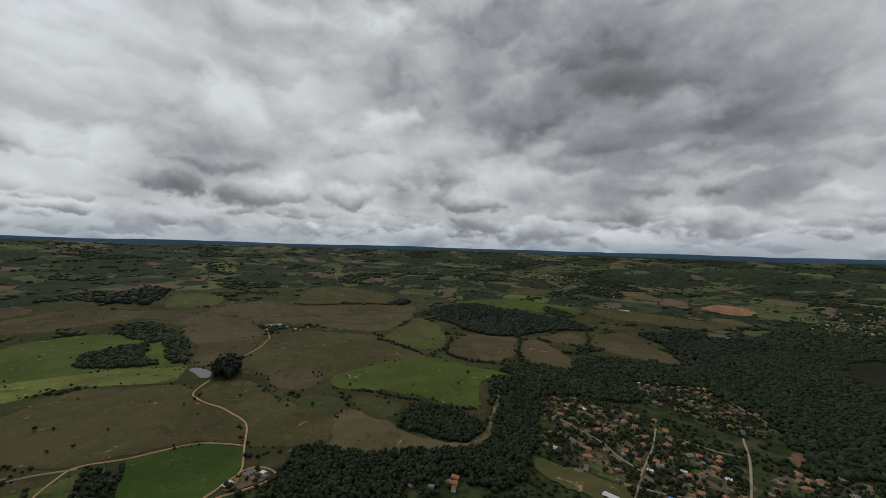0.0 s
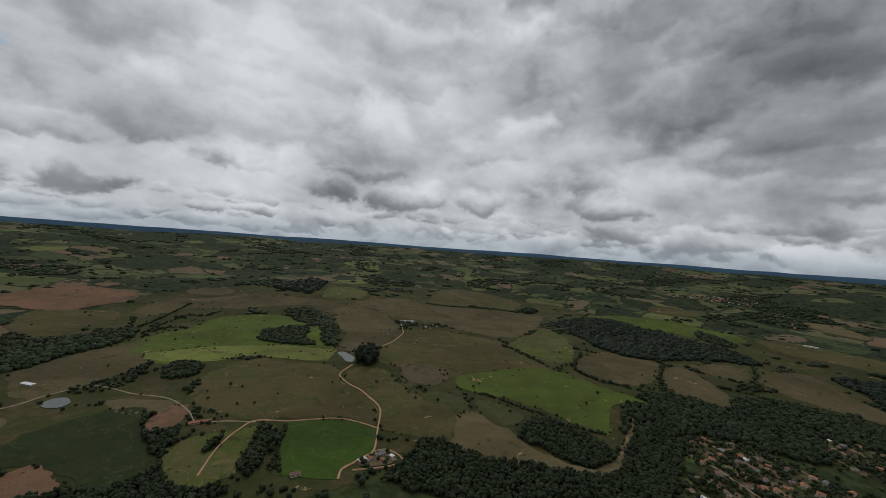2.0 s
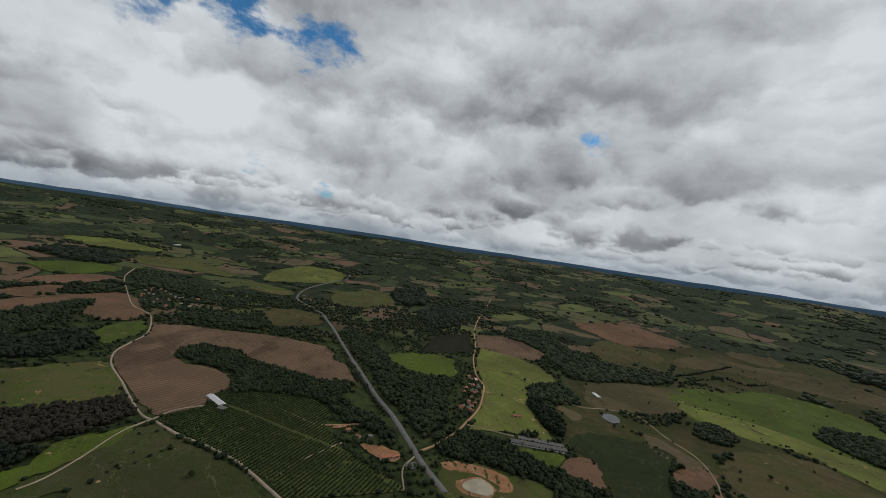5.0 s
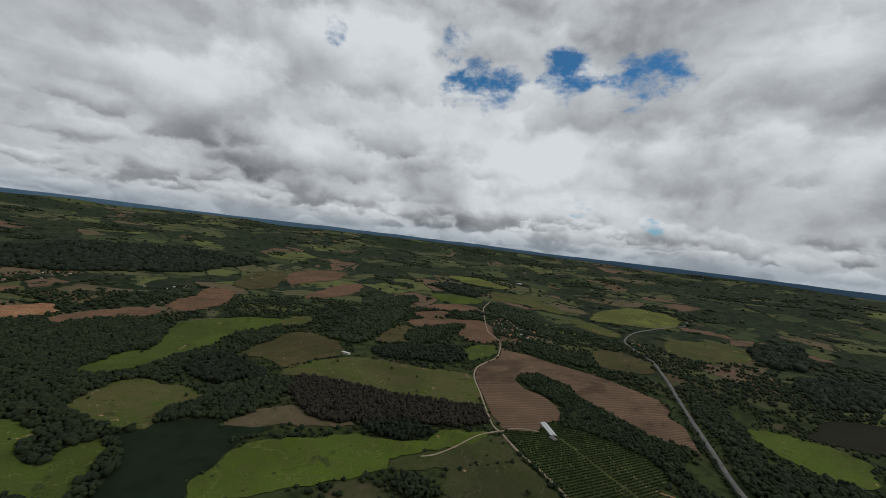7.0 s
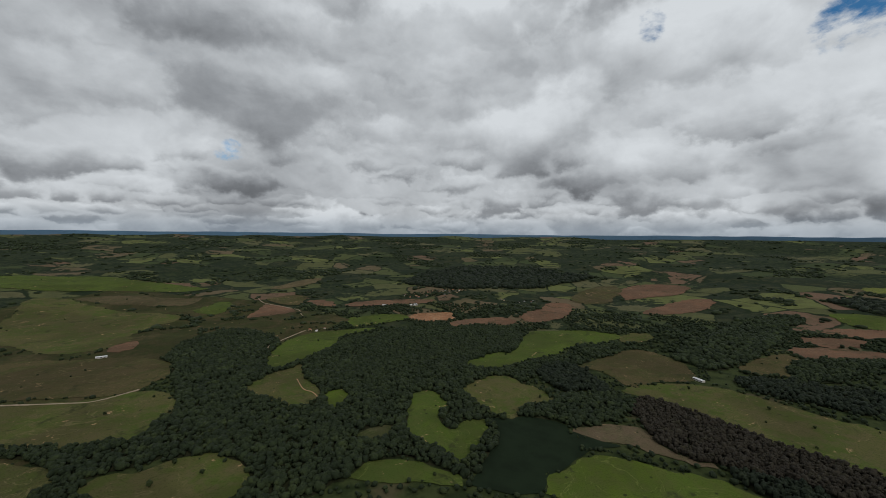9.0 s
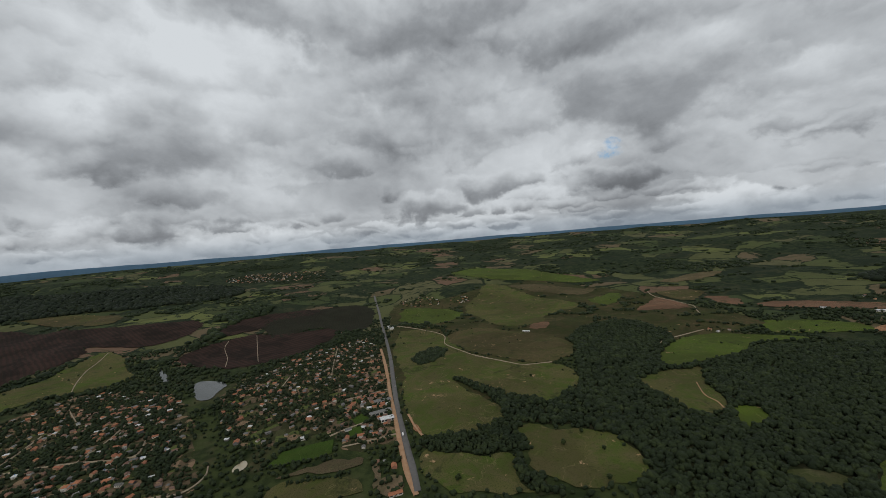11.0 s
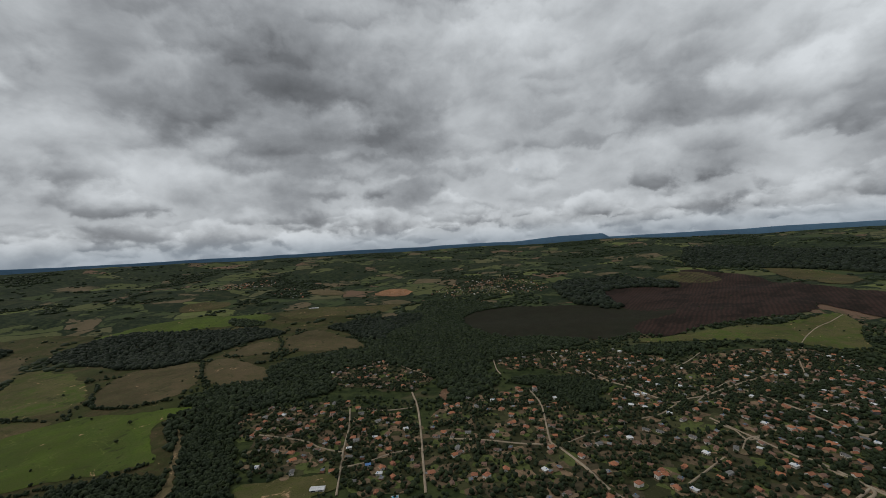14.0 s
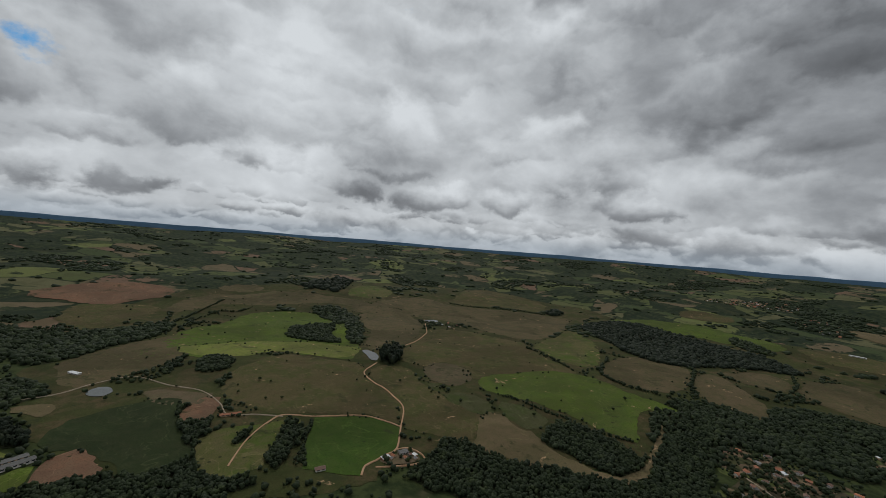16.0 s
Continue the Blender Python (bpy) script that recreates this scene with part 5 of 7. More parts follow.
wood("stream_wood", [(115, 920), (185, 960), (165, 995), (385, 1135), (530, 1205), (630, 1145), (785, 1155), (1275, 1490), (1270, 1315), (1030, 910), (825, 710), (640, 620), (690, 770), (665, 850), (610, 1010), (515, 1055), (375, 890), (220, 895), (185, 780), (110, 795)], clearings=True)
wood("hedge_clump", [(-260, 2140), (-245, 2300), (-180, 2300), (-165, 2175)], 14, "leaf_dark")
wood("dark_far_wood", [(-1520, 1700), (-1570, 1885), (-1535, 2025), (-1460, 2130), (-1345, 1910), (-1290, 1745), (-1415, 1740)], 12, "leaf_dark")
wood("dark_hill_wood", [(-90, 1905), (-20, 2045), (110, 2220), (300, 2085), (505, 1900), (600, 1800), (635, 1585), (505, 1595), (415, 1575), (245, 1440), (115, 1500), (15, 1675)], 12, "leaf_dark")
wood("hill_copse", [(540, 2155), (605, 2055), (650, 1875), (615, 1840), (525, 1960)])
wood("pine_slope", [(780, 1585), (1020, 1575), (1250, 1470), (1085, 1245), (870, 1120), (765, 1190), (760, 1370)], 12, "leaf_dark", clearings=True)
wood("east_forest", [(675, 1090), (850, 1095), (1160, 1335), (1550, 1400), (1575, 1090), (1255, 760), (1215, 575), (1080, 655), (900, 760), (765, 685), (760, 615), (660, 595), (565, 615), (665, 760), (695, 975)], clearings=True)
wood("east_forest_b", [(175, 1085), (275, 1080), (360, 1080), (445, 1210), (675, 1090), (685, 960), (485, 1010), (465, 865), (340, 890), (225, 885), (195, 780), (175, 665), (130, 610), (90, 655), (105, 785), (95, 870), (115, 950)], clearings=True)
wood("gap_wood", [(760, 615), (840, 570), (875, 470), (845, 375), (780, 395), (755, 335), (690, 370), (750, 455), (765, 535)])
wood("far_forest", [(2265, 1355), (2540, 1115), (2535, 670), (2165, 545), (1665, 615), (1400, 580), (1630, 820), (1870, 1120)], 12, "leaf_dark", clearings=True)
wood("west_forest", [(1450, 1700), (1580, 1500), (1575, 1245), (1300, 1200), (1025, 1030), (905, 750), (765, 760), (765, 910), (685, 1010), (725, 1200), (890, 1450), (1165, 1490)], clearings=True)
wood("village_bank", [(1165, 515), (1275, 385), (1360, 240), (1315, 265), (1200, 365), (1110, 430)], clearings=True)
wood("copse_a", [(-855, 635), (-935, 720), (-880, 765), (-820, 730), (-810, 650)])
wood("copse_b", [(-900, 585), (-970, 680), (-990, 720), (-925, 660), (-885, 605)])
wood("copse_c", [(-720, 585), (-765, 640), (-780, 675), (-755, 660), (-725, 600)])
wood("farm_copse", [(-430, 445), (-450, 480), (-495, 560), (-470, 560), (-430, 530), (-415, 505), (-420, 480), (-390, 430)])
wood("farm_copse_b", [(-505, 450), (-525, 475), (-525, 500), (-500, 480), (-490, 455)])
wood("marsh_edge", [(-715, 500), (-700, 560), (-595, 485), (-525, 395), (-490, 375), (-390, 410), (-395, 385), (-570, 265), (-600, 280), (-555, 325), (-525, 350)], clearings=True)
wood("valley_wood", [(-635, 45), (-705, 80), (-705, 130), (-680, 180), (-635, 215), (-615, 250), (-570, 315), (-515, 395), (-445, 385), (-375, 350), (-425, 260), (-485, 200), (-525, 160), (-570, 180), (-600, 125), (-610, 80)], clearings=True)
wood("strip_wood", [(-885, 275), (-900, 300), (-825, 310), (-740, 310), (-710, 290), (-765, 275), (-820, 270)], 16, "leaf_dark")
wood("barn_hedge", [(-725, 205), (-730, 235), (-725, 260), (-710, 255), (-715, 220)])
wood("pasture_wood", [(-975, 280), (-1005, 330), (-1075, 410), (-965, 415), (-900, 400), (-890, 345), (-910, 325), (-920, 280)], clearings=True)
wood("highway_wood", [(-1325, -250), (-1245, -150), (-1075, -65), (-915, -25), (-935, 25), (-995, 90), (-930, 115), (-830, 85), (-750, 80), (-655, 60), (-670, 30), (-770, -15), (-895, -70), (-1085, -155)], clearings=True)
wood("orchard_wood", [(-845, -110), (-780, -120), (-740, -90), (-710, -45), (-660, -5), (-635, -10), (-660, -60), (-685, -110), (-730, -150), (-760, -220), (-740, -325), (-760, -345), (-800, -345), (-855, -385), (-865, -480), (-910, -530), (-985, -520), (-990, -460), (-945, -395), (-895, -295), (-845, -180), (-855, -110)], clearings=True)
wood("corner_copse", [(-365, -390), (-400, -385), (-410, -355), (-400, -325), (-380, -315), (-350, -370)])
wood("belt_wood", [(-1295, 350), (-1310, 445), (-1150, 450), (-1110, 485), (-1175, 620), (-1220, 840), (-1320, 925), (-1370, 750), (-1410, 645), (-1515, 570), (-1765, 605), (-1540, 470)], clearings=True)
wood("belt_wood_b", [(-1735, 375), (-1725, 520), (-1785, 635), (-1425, 535), (-1325, 415), (-1475, 370)], clearings=True)
wood("far_plantation", [(-2260, -175), (-2475, 0), (-2050, 50), (-1830, -45), (-1905, -125)], 12, "leaf_dark")
wood("far_plantation_b", [(-1790, -10), (-2030, 210), (-1775, 235), (-1465, 110), (-1470, 10)], 12, "leaf_dark")
wood("dark_copse", [(-1765, -1250), (-1805, -1215), (-1810, -1095), (-1710, -950), (-1505, -650), (-1430, -655), (-1505, -855), (-1540, -1005), (-1530, -1090)], clearings=True)
wood("ridge_belt", [(-1675, -1660), (-1775, -1680), (-1910, -1690), (-1940, -1450), (-1755, -1320), (-1680, -1410)], 12, "leaf_dark")
wood("hedge_wood", [(-955, -1000), (-1065, -995), (-1245, -985), (-1160, -930), (-1010, -920), (-945, -835), (-815, -890)])
wood("hamlet_wood", [(-1215, -745), (-1275, -660), (-1350, -575), (-1285, -435), (-1175, -465), (-1185, -575), (-1190, -690)], clearings=True)
wood("lane_wood", [(-725, -910), (-855, -855), (-965, -780), (-895, -700), (-835, -670), (-720, -770), (-675, -850)], 11, "leaf_dark")
wood("brown_wood", [(-430, -820), (-480, -760), (-525, -660), (-565, -600), (-605, -520), (-670, -460), (-615, -400), (-550, -440), (-515, -455), (-475, -510), (-425, -535), (-370, -575), (-365, -645)], 11, "leaf_brown")
wood("dark_wood", [(-425, -535), (-480, -520), (-510, -455), (-495, -435), (-465, -440), (-420, -485)], 13, "leaf_dark")
wood("slope_wood", [(-265, -975), (-325, -1025), (-390, -995), (-390, -890), (-385, -810), (-330, -840), (-290, -825), (-255, -885)], 12, "leaf_dark")
wood("lake_wood", [(305, -1000), (275, -1165), (165, -1290), (60, -1440), (-65, -1410), (-230, -1435), (-310, -1370), (-280, -1160), (-175, -1085), (-70, -980), (-160, -965), (-260, -1055), (-375, -1095), (-435, -1040), (-340, -980), (-270, -985), (-205, -885), (-230, -835), (-300, -825), (-405, -825), (-395, -755), (-285, -665), (-235, -655), (-195, -700), (-170, -715), (-120, -660), (-115, -620), (-80, -565), (-50, -500), (30, -560), (100, -545), (115, -505), (235, -495), (270, -540), (335, -580), (490, -870), (435, -900), (360, -865)], clearings=True)
wood("curl_wood", [(-10, -685), (-20, -725), (-45, -740), (-60, -705), (-50, -670), (-25, -655)])
wood("mid_wood", [(-620, -1055), (-850, -1230), (-1165, -1445), (-1335, -1500), (-1430, -1455), (-1200, -1275), (-1050, -1170), (-800, -980), (-675, -940), (-665, -1040)], clearings=True)
wood("copse_line_wood", [(-405, -1150), (-495, -1235), (-605, -1240), (-530, -1080), (-445, -1065)], clearings=True)
wood("central_wood", [(715, -1100), (740, -1240), (665, -1375), (495, -1285), (420, -1050), (340, -985), (290, -1155), (170, -1305), (15, -1390), (-90, -1410), (-60, -840), (-5, -795), (55, -790), (45, -695), (110, -625), (120, -525), (170, -470), (220, -440), (225, -485), (265, -550), (320, -565), (400, -520), (445, -495), (490, -505), (530, -530), (555, -590), (495, -600), (460, -740), (530, -825)], clearings=True)
wood("ravine_wood", [(525, -350), (510, -405), (490, -450), (480, -495), (435, -495), (385, -465), (385, -435), (415, -385), (455, -360), (505, -345)], clearings=True)
wood("ravine_wood_b", [(695, -565), (640, -565), (560, -545), (505, -520), (555, -590), (600, -570), (690, -590)])
wood("ravine_wood_c", [(390, -425), (360, -420), (340, -405), (305, -395), (285, -395), (310, -370), (345, -380)])
wood("meadow_scrub", [(930, -615), (965, -695), (935, -740), (855, -685), (835, -615), (860, -590)], 5)
wood("dark_ridge", [(4095, 1085), (3700, 340), (3420, -480), (3000, -675), (2625, -585), (2710, -210), (3070, 115), (3065, 620), (2955, 800)], 12, "leaf_dark")
wood("plantation_wood", [(1910, -220), (1960, -300), (2100, -405), (2240, -295), (2375, -525), (2360, -645), (2155, -610), (2005, -435), (1855, -305), (1705, -170)], clearings=True)
wood("far_band", [(235, -2290), (20, -2640), (-305, -3005), (-745, -2870), (-880, -2655), (-1095, -2515), (-810, -2325), (-335, -2155), (-10, -2120)], 12, "leaf_dark", clearings=True)


def treeline(name, points):
    """Bushes and trees that follow a ditch, a fence or a field edge."""
    o, d = along(points, 2.6)
    far = np.hypot(*o.mean(0))
    step = 1 if far < 1000 else 2
    o = o[::step] + rng.normal(0, 1.8, (len(o[::step]), 2))
    k = (rng.random(len(o)) < 0.86) & clear_of_roads(o[:, 0], o[:, 1], 2.0)
    x, y = o[k, 0], o[k, 1]
    size = rng.uniform(1.3, 3.2, len(x)) * (1 if far < 1000 else 1.5)
    c, r, t = crowns(x, y, size, size * rng.uniform(1.8, 2.6, len(x)), 2)
    ob = new(name, lumps_mesh(name, c, r, t, M["leaf"]))
    tagged(ob, "uneven line of dark bushes and small trees along a field edge", "hedgerow", kind="stuff")


treeline("meadow_line", [(-190, 875), (-135, 865), (-85, 840), (-45, 830), (5, 805), (75, 795)])
treeline("stream_line", [(-210, 1330), (-150, 1280), (-65, 1180), (-50, 1150)])
treeline("upper_line", [(40, 1390), (20, 1190), (75, 1100), (145, 1080), (255, 1045)])
treeline("far_line", [(-745, 1980), (-595, 2020), (-390, 2120), (-255, 2145)])
treeline("gully_line", [(280, 1395), (240, 1200), (240, 1120)])
treeline("gully_line_b", [(570, 1540), (530, 1405), (495, 1350)])
treeline("paddock_line", [(-460, 575), (-415, 505), (-375, 460)])
treeline("hill_line", [(-1330, 910), (-1430, 1075), (-1520, 1255)])
treeline("hill_line_b", [(-1220, 850), (-1305, 950), (-1395, 1125), (-1355, 1180), (-1370, 1275)])
treeline("field_line", [(-1130, -730), (-1155, -645), (-1150, -520), (-1145, -435)])
treeline("lane_line", [(-575, -315), (-555, -260), (-535, -215), (-510, -175)])
treeline("orchard_edge", [(-620, -95), (-570, -45), (-545, -5)])
treeline("highway_line", [(-1025, -170), (-880, -105), (-800, -70), (-725, -30)])
treeline("lake_line", [(-235, -595), (-275, -590), (-305, -570), (-360, -540)])
treeline("soil_line", [(-560, -595), (-600, -515), (-665, -465)])
treeline("verge", [(780, -470), (675, -410), (565, -350)])
treeline("garden_hedge", [(645, -150), (625, -185), (605, -235)])
treeline("garden_hedge_b", [(580, -155), (560, -195), (540, -230)])
treeline("village_fringe", [(1230, 465), (1290, 390), (1335, 305), (1395, 215)])
treeline("plantation_edge", [(1265, -340), (1330, -450), (1390, -615), (1375, -745)])

# ---- settlements ----
ZONES = {
    "village_west": [(220, 855), (260, 880), (355, 860), (430, 800), (465, 685), (485, 605), (340, 415), (255, 500), (275, 555), (260, 575), (200, 630), (180, 685), (230, 730), (200, 775)],
    "village_hill": [(475, 990), (565, 1035), (685, 960), (695, 790), (630, 740), (560, 735), (520, 825), (475, 880)],
    "village_mid": [(535, 630), (640, 590), (760, 545), (750, 455), (680, 355), (690, 295), (625, 230), (520, 145), (340, 415), (425, 530)],
    "village_upper": [(870, 755), (1005, 705), (1165, 515), (1145, 345), (1025, 380), (920, 275), (890, 380), (910, 490), (890, 605), (825, 665)],
    "village_south": [(845, 375), (1145, 345), (1305, 230), (1410, 80), (1290, -50), (1030, -70), (850, -65), (705, -20), (550, 45), (520, 145), (615, 250), (710, 360)],
    "village_east": [(1125, -195), (1190, -285), (1295, -455), (1330, -610), (1315, -735), (825, -480), (610, -355), (555, -330), (620, -265), (705, -260), (720, -180), (725, -145), (770, -115), (925, -125)],
    "village_low": [(1225, 160), (1235, -65), (1035, -95), (805, -70), (675, -50), (630, -25), (715, 145)],
    "roadside_houses": [(620, -250), (760, -320), (785, -420), (740, -435), (590, -350), (565, -285)],
    "farm_road": [(545, -280), (535, -315), (485, -290), (495, -265)],
    "hamlet_west": [(-960, 135), (-1030, 155), (-990, 180), (-920, 180), (-835, 155), (-775, 145), (-780, 120), (-800, 100), (-845, 115)],
    "hamlet_north": [(-1420, -995), (-1565, -995), (-1525, -840), (-1365, -730), (-1280, -745), (-1260, -835)],
    "hamlet_bend": [(-1745, -535), (-1795, -500), (-1655, -415), (-1605, -430)],
    "hamlet_road": [(1765, -1095), (1820, -1235), (1690, -1315), (1530, -1235), (1625, -1095)],
    "hamlet_road_b": [(1640, -1345), (1600, -1425), (1475, -1380), (1465, -1265)],
    "hamlet_south": [(180, -1955), (40, -2030), (-170, -2120), (-215, -2055), (-35, -1895), (125, -1875)],
    "pit_houses": [(-285, -1900), (-395, -1875), (-520, -1875), (-475, -1790), (-330, -1805)],
    "farm_south": [(435, -1330), (400, -1390), (350, -1355), (390, -1305)],
    "hamlet_far": [(1550, 1795), (1835, 1880), (2080, 1865), (2325, 1685), (2125, 1310), (1925, 1220), (1705, 1345), (1605, 1525), (1515, 1685)],
    "hamlet_far_b": [(955, 2645), (1180, 2865), (1150, 2530), (1045, 2385), (945, 2485)],
    "hamlet_far_c": [(565, 3020), (870, 3145), (1200, 3245), (1135, 3025), (790, 2880)],
    "town": [(3630, -645), (3785, -865), (3610, -1210), (3380, -1390), (3090, -1245), (3105, -945), (3255, -655)],
    "farm_yard": [(-290, 525), (-280, 560), (-260, 580), (-235, 570), (-245, 550), (-270, 535)],
    "farm_bank": [(-40, 535), (5, 570), (45, 555), (40, 525), (-40, 525)],
    "farm_house": [(-605, 505), (-585, 540), (-560, 550), (-565, 520)],
    "farm_lee": [(-405, 465), (-405, 490), (-375, 460), (-385, 445)],
    "farm_north": [(-595, 1495), (-610, 1610), (-530, 1585), (-480, 1490), (-550, 1455)],
    "farm_west": [(-670, -100), (-655, -60), (-635, -20), (-595, 10), (-580, -5), (-605, -35), (-640, -75)],
    "farm_pond": [(-505, 125), (-500, 160), (-475, 165), (-480, 125)],
    "farm_hill": [(-1000, 460), (-1030, 500), (-955, 475), (-950, 445)],
}


def part(name, bm, mat, parent, label=""):
    """Links a bmesh as one mesh object under a thing or a part."""
    me = bpy.data.meshes.new(name)
    bm.to_mesh(me)
    bm.free()
    me.materials.append(mat)
    ob = new(name, me)
    ob.parent = parent
    return tagged(ob, label)


def block(bm, x0, y0, z0, x1, y1, z1, bevel=0.0):
    v = [bm.verts.new(p) for p in ((x0, y0, z0), (x1, y0, z0), (x1, y1, z0), (x0, y1, z0), (x0, y0, z1), (x1, y0, z1), (x1, y1, z1), (x0, y1, z1))]
    f = [bm.faces.new([v[i] for i in q]) for q in ((3, 2, 1, 0), (4, 5, 6, 7), (0, 1, 5, 4), (1, 2, 6, 5), (2, 3, 7, 6), (3, 0, 4, 7))]
    if bevel:
        bmesh.ops.bevel(bm, geom=list({e for q in f for e in q.edges}), offset=bevel, segments=1, affect="EDGES")
    return bm


def thing(name, label, category, group=""):
    ob = new(name)
    ob.empty_display_size = 0.5
    return tagged(ob, label, category, group)


def slab(bm, corners, thick):
    """A roof plane with thickness."""
    a = [bm.verts.new(c) for c in corners]
    b = [bm.verts.new((x, y, z - thick)) for x, y, z in corners]
    bm.faces.new(a)
    bm.faces.new(b[::-1])
    for i in range(len(a)):
        j = (i + 1) % len(a)
        bm.faces.new((a[j], a[i], b[i], b[j]))


def house_walls(length, width, high, gable):
    """Walls with gables, standing on a plinth that goes into the ground."""
    bm = bmesh.new()
    x, y = length / 2, width / 2
    lo = [bm.verts.new(p) for p in ((-x, -y, -1.5), (x, -y, -1.5), (x, y, -1.5), (-x, y, -1.5))]
    hi = [bm.verts.new(p) for p in ((-x, -y, high), (x, -y, high), (x, y, high), (-x, y, high))]
    tip = [bm.verts.new((-x, 0, high + gable)), bm.verts.new((x, 0, high + gable))]
    bm.faces.new((lo[0], lo[1], hi[1], hi[0]))
    bm.faces.new((lo[2], lo[3], hi[3], hi[2]))
    bm.faces.new((lo[1], lo[2], hi[2], tip[1], hi[1]))
    bm.faces.new((lo[3], lo[0], hi[0], tip[0], hi[3]))
    bm.faces.new(lo[::-1])
    bm.faces.new((hi[0], hi[1], tip[1], tip[0]))
    bm.faces.new((hi[2], hi[3], tip[0], tip[1]))
    return bm


def gable_roof(length, width, high, gable, over=0.55):
    bm = bmesh.new()
    x, y = length / 2 + over, width / 2 + over
    drop = gable / (width / 2) * over
    z = high + gable + 0.2
    for s in (-1, 1):
        q = [(-x, s * y, high - drop + 0.2), (x, s * y, high - drop + 0.2), (x, 0, z), (-x, 0, z)]
        slab(bm, q if s < 0 else q[::-1], 0.16)
    block(bm, -x, -0.16, z - 0.06, x, 0.16, z + 0.12)
    return bm


def hip_roof(length, width, high, gable, over=0.55):
    bm = bmesh.new()
    x, y = length / 2 + over, width / 2 + over
    r = max(0.3, x - y)
    z0, z1 = high, high + gable + 0.2
    a, b, c, d = (-x, -y, z0), (x, -y, z0), (x, y, z0), (-x, y, z0)
    e, f = (-r, 0, z1), (r, 0, z1)
    for q in ((a, b, f, e), (c, d, e, f), (b, c, f), (d, a, e)):
        slab(bm, q, 0.16)
    return bm


def shed_roof(length, width, high, rise, over=0.4):
    bm = bmesh.new()
    x, y = length / 2 + over, width / 2 + over
    slab(bm, [(-x, -y, high + 0.15), (x, -y, high + 0.15), (x, y, high + rise + 0.15), (-x, y, high + rise + 0.15)], 0.12)
    return bm


def window(parent, x, y, z, side, w=1.2, h=1.1):
    """A framed pane, a little proud of the wall that it sits in."""
    bm = bmesh.new()
    if side == "y":
        block(bm, x - w / 2, y - 0.06, z, x + w / 2, y + 0.06, z + h)
    else:
        block(bm, x - 0.06, y - w / 2, z, x + 0.06, y + w / 2, z + h)
    return part("window", bm, M["glass"], parent, "dark window pane")


def make_house(length, width, high, gable, roof, tile, wall, label, extras=()):
    h = thing("house", label, "house", "village houses")
    part("wall", house_walls(length, width, high, gable if roof == "gable" else 0.05), M[wall], h)
    shape = {"gable": gable_roof, "hip": hip_roof, "shed": shed_roof}[roof]
    part("roof", shape(length, width, high, gable), M[tile], h)
    bm = bmesh.new()
    block(bm, -0.45, -width / 2 - 0.07, 0.0, 0.45, -width / 2 + 0.05, 2.05)
    part("door", bm, M["timber"], h, "brown timber door")
    window(h, -length * 0.3, -width / 2, 1.0, "y")
    window(h, length * 0.3, -width / 2, 1.0, "y")
    window(h, length * 0.2, width / 2, 1.0, "y", 1.5)
    window(h, -length / 2, 0.3, 1.0, "x")
    if "veranda" in extras:
        bm = bmesh.new()
        y = -width / 2
        slab(bm, [(-length * 0.35, y - 2.6, high - 0.55), (length * 0.35, y - 2.6, high - 0.55), (length * 0.35, y - 0.4, high - 0.1), (-length * 0.35, y - 0.4, high - 0.1)], 0.12)
        part("veranda_roof", bm, M[tile], h)
        for px in (-length * 0.33, length * 0.33):
            bm = bmesh.new()
            block(bm, px - 0.1, y - 2.5, -1.0, px + 0.1, y - 2.3, high - 0.5)
            part("post", bm, M["white_wall"], h)
    if "tank" in extras:
        bm = bmesh.new()
        bmesh.ops.create_cone(bm, cap_ends=True, segments=12, radius1=0.62, radius2=0.72, depth=1.0, matrix=pose(length * 0.25, width * 0.22, high + gable + 0.75))
        block(bm, length * 0.25 - 0.5, width * 0.22 - 0.5, high - 0.1, length * 0.25 + 0.5, width * 0.22 + 0.5, high + gable + 0.3)
        part("water_tank", bm, M["blue_tank"], h, "blue plastic water tank")
    if "annex" in extras:
        bm = bmesh.new()
        block(bm, length / 2, -width * 0.3, -1.5, length / 2 + 3.6, width * 0.35, high - 0.5)
        part("annex", bm, M[wall], h)
        bm = bmesh.new()
        slab(bm, [(length / 2 - 0.0, -width * 0.3 - 0.4, high - 0.15), (length / 2 + 4.0, -width * 0.3 - 0.4, high - 0.5), (length / 2 + 4.0, width * 0.35 + 0.4, high - 0.5), (length / 2, width * 0.35 + 0.4, high - 0.15)], 0.12)
        part("annex_roof", bm, M["fibre"], h, "grey corrugated annex roof")
    return h


